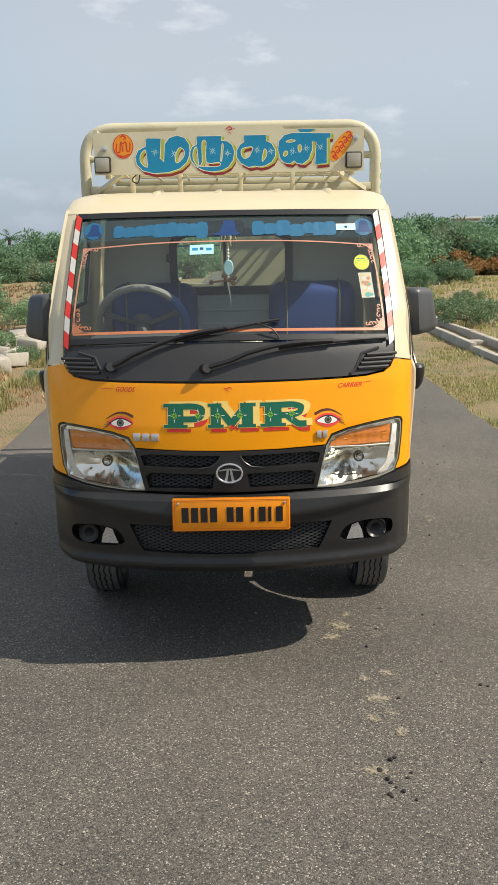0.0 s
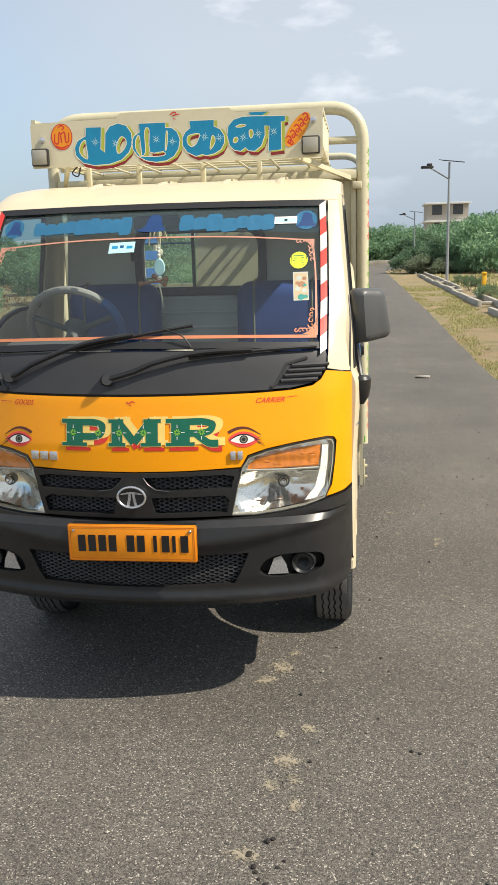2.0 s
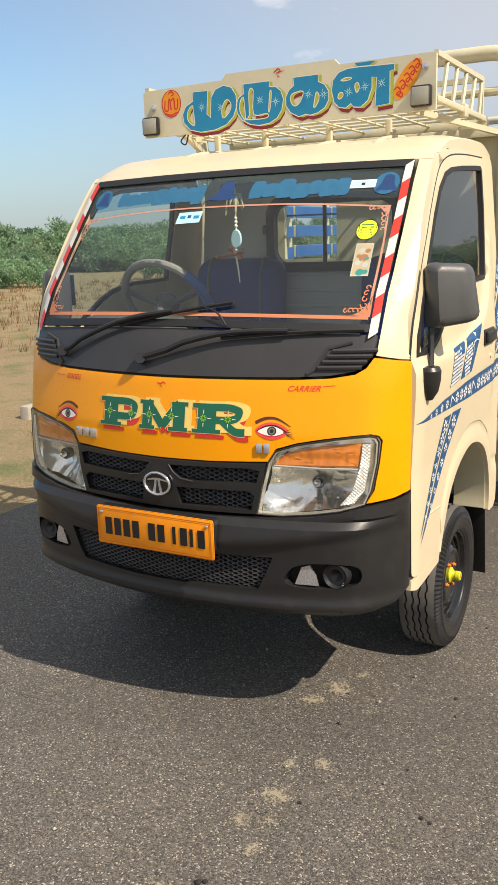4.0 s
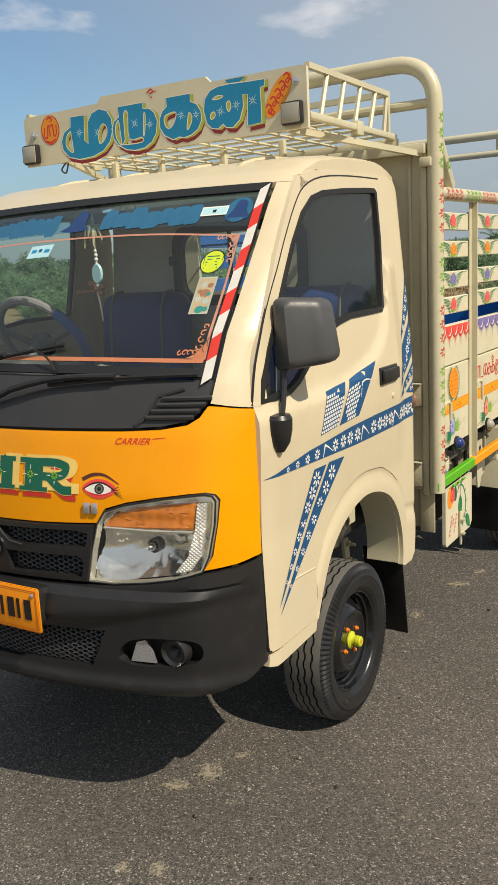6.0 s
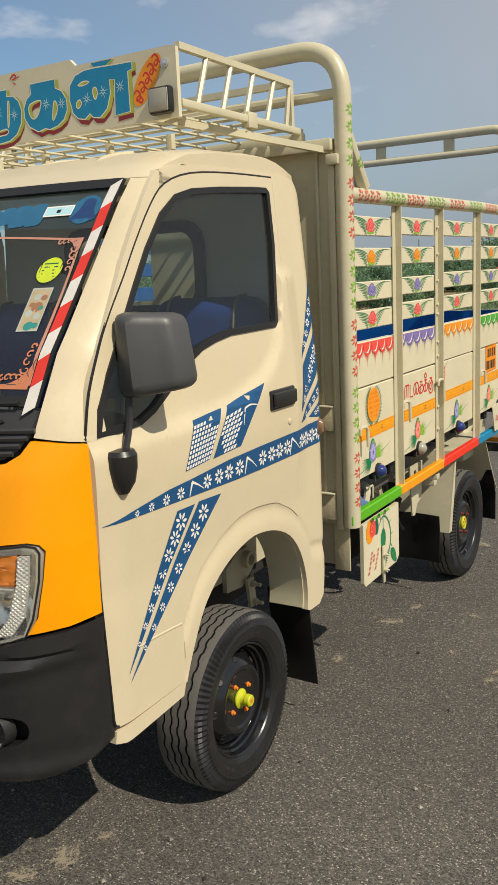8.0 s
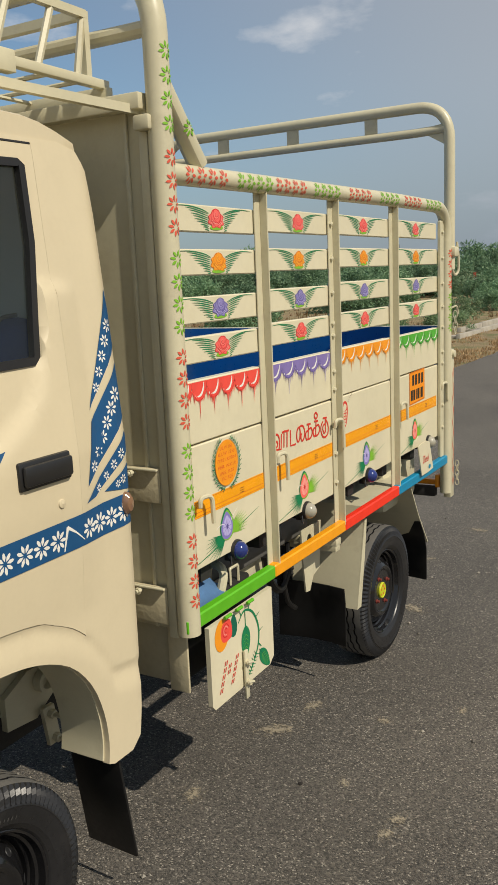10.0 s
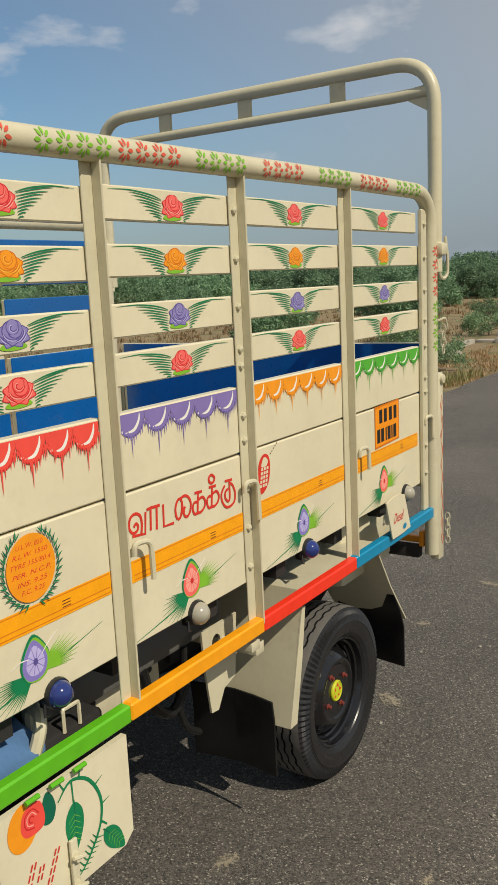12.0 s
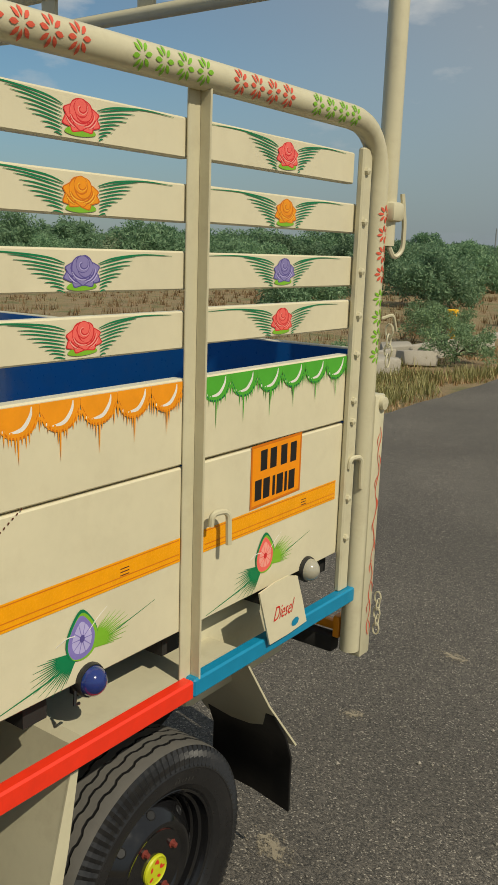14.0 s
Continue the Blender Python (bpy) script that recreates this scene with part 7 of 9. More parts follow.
MARK_P = paint("worn_moulded_mark", (0.075, 0.073, 0.070), 0.5)


def road_wheel(x, y, z, side, front):
    turn = Matrix.Rotation(0 if side > 0 else math.pi, 4, "Z")
    M = Matrix.Translation((x, y, z)) @ turn
    tyre = new("wheel", TYRE_ME)
    tyre.parent, tyre.matrix_world = truck, M
    tagged(tyre, "black ribbed tyre on a black steel rim")
    new("rim", RIM_ME).parent = tyre
    for k in range(8):
        a = 2 * math.pi * k / 8
        ob = new("rim_hole", HOLES_ME)
        ob.parent = tyre
        ob.matrix_local = Matrix.Rotation(a, 4, "X") @ Matrix.Translation((0.0384, 0.1224, 0)) @ Matrix.Rotation(radians(45), 4, "Z")
    bm = bmesh.new()
    if front:
        lathe(bm, [(0.046, 0.030), (0.053, 0.030), (0.056, 0.026), (0.059, 0.020), (0.064, 0.0175), (0.070, 0.0175), (0.073, 0.0190), (0.086, 0.0180), (0.089, 0.0150), (0.089, 0.0)], 20)
    else:
        lathe(bm, [(0.046, 0.034), (0.053, 0.033), (0.056, 0.030), (0.054, 0.027), (0.054, 0.0)], 24)
    hub = new("hub_cap", mesh_of("hub_cap", bm, YELLOWGREEN))
    hub.parent = tyre
    art = Art((lambda u, v, h: (0.0885 + h, u, v)) if front else (lambda u, v, h: (0.0535 + h, u, v)), 0)
    for k in range(1 if front else 7):
        a = 1.3 * k
        art.shape(NUT_P if front else RED_P, ellipse((0 if front else 0.020 - 0.0025 * (k % 3)) * math.cos(a), (0 if front else 0.020 - 0.0025 * (k % 3)) * math.sin(a), 0.007 if front else 0.006, 0.007 if front else 0.0035, 10, a + 0.9 * k))
    art.done("hub_daub", tyre, "red paint daubs on the hub cap")
    art = Art(lambda u, v, h: (0.0798 + h - 0.26 * max(0.0, 0.205 - math.hypot(u, v)), u, v), 0)
    for base in (1.15, 3.9):
        for k in range(6):
            a, w = base + 0.055 * k, 0.016 if k % 3 else 0.010
            art.shape(MARK_P, [(r * math.cos(a + s), r * math.sin(a + s)) for r, s in ((0.196, 0), (0.196, w), (0.204, w), (0.204, 0))])
    tagged(art.done("sidewall_mark", tyre), "worn pale moulded marks", kind="stuff")
    for k in range(4):
        a = 2 * math.pi * k / 4 + 0.5
        rad = 0.052 if front else 0.062
        ob = new("wheel_nut", NUT_ME if front else DARKNUT_ME)
        ob.parent, ob.location = tyre, (0, rad * math.cos(a), rad * math.sin(a))


NUT_ME = mesh_of("wheel_nut", lathe(bmesh.new(), [(0.048, 0.0080), (0.052, 0.0078), (0.0525, 0.0055), (0.058, 0.0050), (0.059, 0.0)], 10), NUT_P)
DARKNUT_ME = mesh_of("wheel_nut", lathe(bmesh.new(), [(0.048, 0.0100), (0.051, 0.0095), (0.052, 0.0066), (0.060, 0.0058), (0.062, 0.0)], 8), paint("dark_red_nut", (0.16, 0.03, 0.022)))
FRONT_Y, REAR_Y = 0.975, 3.082
for side in (1, -1):
    road_wheel(side * 0.622, FRONT_Y, 0.264 + rise(FRONT_Y), side, True)
    road_wheel(side * 0.648, REAR_Y, 0.264 + rise(REAR_Y), side, False)

# rear mudguards and flaps
for side in (1, -1):
    bm = bmesh.new()
    path = [(2.735, 0.275), (2.785, 0.46), (2.835, 0.645), (2.85, 0.658), (3.29, 0.658), (3.31, 0.645), (3.43, 0.46), (3.555, 0.300)]
    strip(bm, path, side * 0.46, side * 0.735, 0.005)
    guard = part("rear_mudguard", bm, STEEL_CREAM, truck, "cream sheet-steel mudguard over the rear wheel", 0)
    sheet("guard_flange", [(2.735, 0.275), (2.772, 0.275), (2.815, 0.46), (2.84, 0.60), (2.822, 0.60)], [], lambda y, z, h: (side * (0.738 + h), y, z), STEEL_CREAM, guard, 0.004, 0, smooth=0)
    for y0, slope, x0, x1, z0, z1 in ((3.545, 0.35, 0.48, 0.735, 0.125, 0.42), (2.72, 0.08, 0.42, 0.70, 0.13, 0.36)):
        bm = bmesh.new()
        box(bm, side * x0, side * x1, y0 - 0.004, y0 + 0.004, z0, z1, 0.002)
        bmesh.ops.subdivide_edges(bm, edges=bm.edges[:], cuts=3, use_grid_fill=True)
        for v in bm.verts:
            v.co.y -= slope * max(0.0, v.co.z - 0.30) * 1.9 - 0.015 * math.sin(v.co.x * 14)
        part("mudflap", bm, RUBBER, guard, "black rubber mudflap")

# ---- cargo body ----
XP = 0.735
POSTS = ((2.074, 2.125), (2.554, 2.608), (3.102, 3.155))
SLAT_DROP = (-0.012, -0.006, 0.0, 0.002)  # the slats hang lower towards the cab
SPANS = ((1.655, 2.074), (2.125, 2.554), (2.608, 3.102), (3.155, 3.692))
SLATS = ((1.305, 1.372), (1.405, 1.472), (1.522, 1.587), (1.630, 1.697))


BOLT_ME = mesh_of("bolt", lathe(bmesh.new(), [(0, 0.009), (0.007, 0.008), (0.011, 0.0)], 6), STEEL_CREAM)


def rail_z(y):
    """The top rail dips a little towards the cab."""
    return 1.765 - 0.020 * max(0.0, 3.10 - y) / 1.455


def on_bed(y, z, h):
    return (XP + h, y, z)


def two_tone(bm, side):
    for f in bm.faces:
        f.normal_update()
        if f.normal.x * side < -0.5:
            f.material_index = 1


def side_wall(side):
    """One side of the cargo body: lower planks, slats, posts and rail."""
    X = side * XP
    name = "near"
    body = new("body_anchor")
    bpy.data.objects.remove(body)
    made = {}
    for z0, z1, nm in ((0.758, 1.085, "lower_plank"), (1.0895, 1.250, "upper_plank")):
        for k, (a, b) in enumerate(SPANS):
            bm = bmesh.new()
            box(bm, X - side * 0.028, X, a - 0.012, b + 0.012, z0, z1 - 0.001 * (k % 2), 0.003, None, 1)
            bm.normal_update()
            two_tone(bm, side)
            made[nm, k] = part(nm, bm, [CREAM_BODY, BLUE_BED], truck, "", 0)
    # added strip out of sight inside, keeping sun from leaking between the planks
    part("joint_light_stop", box(bmesh.new(), X - side * 0.0305, X - side * 0.0285, 1.672, 3.69, 1.072, 1.102), BLUE_BED, truck)
    rng = random.Random(8)
    for r, (z0, z1) in enumerate(SLATS):
        for k, (a, b) in enumerate(SPANS):
            bm = bmesh.new()
            j = rng.uniform(-0.002, 0.002) + SLAT_DROP[k]
            box(bm, X - side * 0.022, X - side * 0.002, a - 0.012, b + 0.012 - (0.02 if k == 3 and r == 3 else 0), z0 + j, z1 + j, 0.003, None, 1)
            bm.normal_update()
            two_tone(bm, side)
            made["slat", r, k] = part("side_slat", bm, [CREAM_BODY, BLUE_BED], truck, "", 0)
    for k, (a, b) in enumerate(POSTS):
        bm = bmesh.new()
        bot = 0.645 if side > 0 else 0.66
        heel = b - 0.018
        box(bm, X + side * 0.001, X + side * 0.006, a, heel, bot, 1.752, 0.0015, None, 1)
        box(bm, X + side * 0.0055, X + side * 0.0295, heel - 0.005, heel, bot, 1.745, 0.0015, None, 1)
        post = part("side_post", bm, STEEL_CREAM, truck, "", 0)
        made["post", k] = post
        if k == 1:
            for z in (0.80, 0.90, 1.0, 1.12, 1.18, 1.30, 1.34, 1.44, 1.55, 1.66):
                bolt = new("bolt", BOLT_ME)
                bolt.parent, bolt.matrix_world = post, Matrix.Translation((X + side * 0.0055, a + 0.014, z)) @ Matrix.Diagonal((side, 1, 1, 1))
    bm = bmesh.new()
    box(bm, X + side * 0.001, X + side * 0.018, 3.690, 3.731, 0.66, 1.71, 0.004, None, 1)
    endp = part("end_post", bm, STEEL_CREAM, truck, "", 0)
    for z in (0.80, 0.90, 1.09, 1.14, 1.25, 1.34, 1.44, 1.55, 1.66):
        bolt = new("bolt", BOLT_ME)
        bolt.parent, bolt.matrix_world = endp, Matrix.Translation((X + side * 0.018, 3.703, z)) @ Matrix.Diagonal((side, 1, 1, 1))
    # top rail, bent down into the rear post
    bm = bmesh.new()
    tube(bm, fillet([(X + side * 0.015, 1.645, rail_z(1.645)), (X + side * 0.015, 3.10, 1.765), (X + side * 0.015, 3.765, 1.765), (X + side * 0.015, 3.765, 0.48)], 0.14, 8), 0.0255, 16)
    made["rail"] = part("top_rail", bm, STEEL_CREAM, truck, "cream tubular rail with stencilled flowers" if side > 0 else "cream tubular rail", 40)
    # lower edge rail
    for (a, b), m, lab in (((1.612, 2.075), BARGREEN_P, "bright green"), ((2.075, 2.588), BARORANGE_P, "bright orange"), ((2.588, 3.118), BARRED_P, "bright red"), ((3.118, 3.755), TEAL_P, "teal blue")):
        bm = bmesh.new()
        box(bm, X + side * 0.002, X + side * 0.030, a + 0.0005, b - 0.0005, 0.622, 0.661, 0.004, None, 1)
        made["bar", lab] = part("edge_bar", bm, m if side > 0 else STEEL_CREAM, truck, lab + " painted steel edge bar" if side > 0 else "", 0)
    return made


near = side_wall(1)
far = side_wall(-1)

# bed floor, cross bearers
floor_bed = part("bed_floor", box(bmesh.new(), -0.70, 0.70, 1.70, 3.76, 0.755, 0.775), BLUE_BED, truck)
for y in (1.80, 2.12, 2.45, 2.78, 3.12, 3.45, 3.68):
    part("cross_bearer", box(bmesh.new(), -0.70, 0.70, y - 0.025, y + 0.025, 0.70, 0.754), DARK, floor_bed)
for x in (-0.33, 0.33):
    part("long_bearer", box(bmesh.new(), x - 0.03, x + 0.03, 1.7, 3.75, 0.53, 0.70), DARK, floor_bed)
for y in (2.58, 3.12):
    bm = bmesh.new()
    drop = 0.055 if y == 2.58 else 0.0
    box(bm, 0.36, 0.74, y - 0.02, y + 0.02, 0.625 - drop, 0.650 - drop, 0.003)
    part("outrigger", bm, STEEL_CREAM, floor_bed)
for y, z in ((2.66, 0.52),):
    bm = bmesh.new()
    box(bm, 0.46, 0.70, y - 0.02, y + 0.02, z, z + 0.035, 0.004)
    part("bracket_arm", bm, STEEL_CREAM, floor_bed)
    bm = bmesh.new()
    tube(bm, smooth_loop([(0.60, 2.46, 0.60), (0.60, 2.452, 0.53), (0.60, 2.428, 0.47), (0.60, 2.45, 0.39), (0.60, 2.505, 0.345)], 4, False), 0.009, 8)
    part("breather_hose", bm, RUBBER, floor_bed)

# tailgate and rear end
gate = part("tailgate", box(bmesh.new(), -0.72, 0.72, 3.795, 3.822, 0.72, 1.252, 0.004), [CREAM_BODY], truck, "cream tailgate, blue inside")
part("tailgate_lining", box(bmesh.new(), -0.70, 0.70, 3.788, 3.7955, 0.76, 1.249), BLUE_BED, gate, smooth=0)
for side in (1, -1):
    bm = bmesh.new()
    box(bm, side * 0.728, side * 0.764, 3.800, 3.851, 0.445, 1.142, 0.005)
    gp = part("tailgate_post", bm, STEEL_CREAM, gate)
    bm = bmesh.new()
    lathe(bm, [(0, 0.018), (0.010, 0.016), (0.012, 0)], 14, (0.764 * side, 3.832, 1.12))
    part("pivot_bolt", bm, STEEL_CREAM, gp)
    bm = bmesh.new()
    for k in range(5):
        c = Vector((side * 0.776, 3.858 + 0.004 * (k % 2), 0.60 - 0.022 * k))
        pts = [c + (Vector((0, 0.009 * math.cos(a), 0.016 * math.sin(a))) if k % 2 else Vector((0.009 * math.cos(a), 0, 0.016 * math.sin(a)))) for a in (2 * math.pi * q / 10 for q in range(11))]
        tube(bm, pts, 0.0024, 5, False)
    part("latch_chain", bm, STEEL_CREAM, gp)
    bm = bmesh.new()
    for k in range(4):
        c = Vector((side * 0.778, 3.818, 1.30 - 0.024 * k))
        pts = [c + (Vector((0, 0.010 * math.cos(a), 0.017 * math.sin(a))) if k % 2 else Vector((0.010 * math.cos(a), 0, 0.017 * math.sin(a)))) for a in (2 * math.pi * q / 10 for q in range(11))]
        tube(bm, pts, 0.0024, 5, False)
    tube(bm, fillet([(side * 0.765, 3.80, 1.33), (side * 0.785, 3.82, 1.34), (side * 0.785, 3.84, 1.30)], 0.01), 0.004, 6)
    part("hook_chain", bm, STEEL_CREAM, gate)
    bm = bmesh.new()
    box(bm, side * 0.70, side * 0.72, 3.76, 3.80, 0.50, 0.56, 0.004)
    part("tail_lamp", bm, ORANGE_P, gate)
art = Art(lambda y, z, h: (0.764 + h, y, z), 0)
vine = [(3.832 + 0.007 * math.sin(1.9 * k), 1.06 - 0.028 * k, 0.0035 if k % 3 else 0.002) for k in range(21)]
RED_S = paint("stencil_red", (0.66, 0.10, 0.055))
art.stroke(RED_S, vine, n=3)
for k in range(10):
    z, sg = 1.045 - 0.056 * k, 1 if k % 2 else -1
    art.stroke(RED_S, [(3.832, z, 0.001), (3.832 + sg * 0.011, z - 0.016, 0.0035), (3.832 + sg * 0.008, z - 0.034, 0.0008)], n=3)
art.done("post_vine", [o for o in gate.children if o.name.startswith("tailgate_post")][0])
bm = bmesh.new()
box(bm, -0.70, 0.70, 3.76, 3.80, 0.455, 0.50, 0.005)
part("rear_cross_bar", bm, DARK, truck)
part("orange_marker", box(bmesh.new(), 0.50, 0.70, 3.79, 3.81, 0.505, 0.53, 0.004), ORANGE_P, truck)

# rear hoop
bm = bmesh.new()
tube(bm, fillet([(0.755, 3.805, 1.50), (0.755, 3.805, 2.205), (-0.755, 3.805, 2.205), (-0.755, 3.805, 1.50)], 0.15, 9), 0.024, 16)
hoop = part("rear_hoop", bm, STEEL_CREAM, truck, "bent cream steel pipe hoop over the tailgate", 40)
bm = bmesh.new()
tube(bm, [(0.735, 3.805, 2.105), (0.60, 3.805, 2.10), (-0.60, 3.805, 2.10), (-0.735, 3.805, 2.105)], 0.019, 12)
part("hoop_bar", bm, STEEL_CREAM, hoop, "", 40)
for x in (-0.40, -0.01, 0.39):
    part("hoop_strut", box(bmesh.new(), x - 0.03, x + 0.03, 3.798, 3.812, 2.10, 2.20, 0.003), STEEL_CREAM, hoop)
for side in (1, -1):
    bm = bmesh.new()
    bm.free()
    tri = [(0.742, 2.035), (0.742, 2.128), (0.63, 2.116), (0.63, 2.100)]
    sheet("hoop_gusset", tri if side > 0 else mirrored(tri), [], lambda x, z, h: (x, 3.800 - h, z), STEEL_CREAM, hoop, 0.008, 0, smooth=0)
    bm = bmesh.new()
    box(bm, side * 0.72, side * 0.79, 3.78, 3.835, 1.555, 1.60, 0.01)
    tube(bm, fillet([(side * 0.78, 3.835, 1.62), (side * 0.785, 3.845, 1.55), (side * 0.785, 3.845, 1.49), (side * 0.775, 3.82, 1.47), (side * 0.77, 3.80, 1.50)], 0.02), 0.006, 6)
    part("hoop_clamp", bm, STEEL_CREAM, hoop)

# headboard and front hoop
WELD = material("weld_spattered_steel", (0.50, 0.44, 0.29), 0.5, var=0.15, bump=1.0, grain=80)
HB_HOLE = [(-0.32, 1.42), (-0.06, 1.42), (-0.06, 1.66), (-0.32, 1.66)]
head = sheet("headboard", [(-0.72, 0.62), (0.72, 0.62), (0.72, 1.905), (-0.72, 1.905)], [HB_HOLE], lambda x, z, h: (x, 1.640 - h, z), STEEL_CREAM, truck, 0.024, 0, "cream pressed-steel headboard behind the cab", smooth=0)
sheet("headboard_lining", [(-0.70, 0.78), (0.70, 0.78), (0.70, 1.62), (-0.70, 1.62)], [[(-0.33, 1.41), (-0.05, 1.41), (-0.05, 1.612), (-0.33, 1.612)]], lambda x, z, h: (x, 1.6695 - h, z), BLUE_BED, head, 0.004, 0, smooth=0)
for side in (1, -1):
    part("headboard_edge", box(bmesh.new(), side * 0.694, side * 0.719, 1.626, 1.6395, 0.60, 1.905, 0.004), STEEL_CREAM, head)
    part("headboard_fold", box(bmesh.new(), side * 0.645, side * 0.657, 1.632, 1.6395, 0.62, 1.90, 0.003), STEEL_CREAM, head)
    for z0, z1 in ((0.955, 1.045), (0.635, 0.735)):
        lap = part("lap_plate", box(bmesh.new(), side * 0.50, side * 0.694, 1.622, 1.631, z0, z1, 0.003), WELD, head)
        part("lap_flange", box(bmesh.new(), side * 0.50, side * 0.694, 1.612, 1.6215, z1 - 0.006, z1, 0.002), STEEL_CREAM, head)
        bm = bmesh.new()
        tube(bm, [(side * 0.62, 1.62, z1 - 0.012), (side * 0.62, 1.592, z1 - 0.012)], 0.005, 8)
        lathe(bm, [(1.598, 0.0), (1.598, 0.009), (1.607, 0.009)], 6, (side * 0.62, 0, z1 - 0.012), "y")
        part("bolt", bm, STEEL_CREAM, lap)
    part("leg_plate", box(bmesh.new(), side * 0.675, side * 0.735, 1.642, 1.650, 0.445, 0.63, 0.003), WELD, head)
    part("kick_plate", box(bmesh.new(), side * 0.45, side * 0.688, 1.655, 1.661, 0.46, 0.618, 0.002), material("rough_chequer_steel", (0.40, 0.36, 0.25), 0.6, var=0.2, bump=1.0, grain=60), head)
bm = bmesh.new()
tube(bm, fillet([(0.748, 1.640, 0.615), (0.748, 1.640, 2.205), (-0.748, 1.640, 2.205), (-0.748, 1.640, 0.615)], 0.16, 9), 0.0295, 18)
fhoop = part("front_hoop", bm, STEEL_CREAM, truck, "bent cream steel pipe hoop with stencilled flowers", 40)
for side in (1, -1):
    bm = bmesh.new()
    tube(bm, [(side * 0.748, 1.650, 1.940), (side * 0.748, 1.790, 1.775)], 0.025, 12)
    part("hoop_brace", bm, STEEL_CREAM, fhoop)
    part("clamp_plate", box(bmesh.new(), side * 0.70, side * 0.745, 1.598, 1.640, 1.838, 1.872, 0.006), STEEL_CREAM, fhoop)
bm = bmesh.new()
tube(bm, [(0.735, 1.64, 2.06), (-0.735, 1.64, 2.06)], 0.018, 10)
part("hoop_bar", bm, STEEL_CREAM, fhoop)

# roof rack and name board
rack = part("roof_rack", box(bmesh.new(), -0.60, 0.60, 1.64, 1.665, 1.925, 1.955, 0.003), STEEL_CREAM, truck, "cream welded roof rack of rods and angle bars")
for x in (-0.585, 0.585):
    bm = bmesh.new()
    box(bm, x - 0.011, x + 0.011, 0.965, 1.66, 1.949, 1.970, 0.003)
    part("rack_rail", bm, STEEL_CREAM, rack)
    bm = bmesh.new()
    tube(bm, [(x, 0.965, 2.103), (x, 1.595, 2.103)], 0.0125, 4)
    part("rack_top_bar", bm, STEEL_CREAM, rack)
    for k in range(5):
        y = 1.05 + 0.127 * k
        bm = bmesh.new()
        tube(bm, [(x, y, 1.965), (x, y + (0.055 if k < 4 else 0.03), 2.100)], 0.0085, 6)
        part("rack_stay", bm, STEEL_CREAM, rack)
    bm = bmesh.new()
    tube(bm, [(x, 1.592, 1.955), (x, 1.592, 2.110)], 0.012, 4)
    part("rack_corner", bm, STEEL_CREAM, rack)
    bm = bmesh.new()
    box(bm, x - 0.0135, x + 0.0135, 1.30, 1.352, 1.935, 1.980, 0.002)
    part("rack_gusset", bm, STEEL_CREAM, rack)
bm = bmesh.new()
tube(bm, [(-0.585, 1.592, 2.103), (0.585, 1.592, 2.103)], 0.0145, 4)
part("rack_back_bar", bm, STEEL_CREAM, rack)
for k in range(8):
    x = -0.50 + 0.143 * k
    bm = bmesh.new()
    tube(bm, [(x, 0.965, 1.948), (x, 1.645, 1.948)], 0.0055, 6)
    part("rack_rod", bm, STEEL_CREAM, rack)
for k in range(7):
    y = 0.975 + 0.1 * k
    bm = bmesh.new()
    tube(bm, [(-0.585, y, 1.958), (0.585, y, 1.958)], 0.0055, 6)
    part("rack_cross_rod", bm, STEEL_CREAM, rack)
for x in (-0.47, -0.24, 0.05, 0.30):
    part("rack_foot", box(bmesh.new(), x - 0.011, x + 0.011, 1.30, 1.322, 1.842, 1.950, 0.002), STEEL_CREAM, rack)
for sgn in (1, -1):
    bm = bmesh.new()
    tube(bm, [(sgn * 0.45, 0.98, 1.945), (sgn * 0.70, 1.64, 1.885)], 0.014, 4)
    part("rack_strut", bm, STEEL_CREAM, rack)
part("rack_beam", box(bmesh.new(), -0.72, 0.72, 1.60, 1.634, 1.885, 1.922, 0.004), STEEL_CREAM, rack)

BOARD = [(-0.592, 1.922), (0.592, 1.922), (0.592, 2.098), (0.575, 2.103), (0.245, 2.102), (0.226, 2.121), (-0.215, 2.121), (-0.232, 2.101), (-0.580, 2.096), (-0.592, 2.088)]
on_board = lambda x, z, h: (x, 0.948 - h, z)
board = sheet("name_board", BOARD, [], on_board, CREAM_BODY, truck, 0.014, 0.0, "cream sheet-metal board with large blue lettering", smooth=0)


def board_letter(outline, holes, stars):
    """A thick hand-painted letter with maroon and olive sides, a pale line round it and small star flowers (millimetres)."""
    art = Art(on_board, 0)
    inner = [smooth_loop([(x / 1000, z / 1000) for x, z in hole], 3) for hole in holes]
    outer = [(x / 1000, z / 1000) for x, z in outline]
    for dx, dz, m in ((0.011, -0.016, MAROON_P), (0.013, -0.004, OLIVE_P), (0, 0, SKY_P)):
        art.shape(m, [(x + dx, z + dz) for x, z in outer], [[(x + dx, z + dz) for x, z in hole] for hole in inner])
    for loop in [outer] + inner:
        art.stroke(PALE_P, [(x, z, 0.0032) for x, z in loop], True, 1)
    for x, z in stars:
        for k in range(8):
            a, r = math.pi * k / 4 + 0.01 * x, 0.013 if k % 2 else 0.018
            art.stroke(CYAN_P, [(x / 1000 + 0.003 * math.cos(a), z / 1000 + 0.003 * math.sin(a), 0.003), (x / 1000 + r * math.cos(a), z / 1000 + r * math.sin(a), 0.001)], n=1)
    art.done("painted_letter", board, "large sky-blue shaded hand-painted letter")


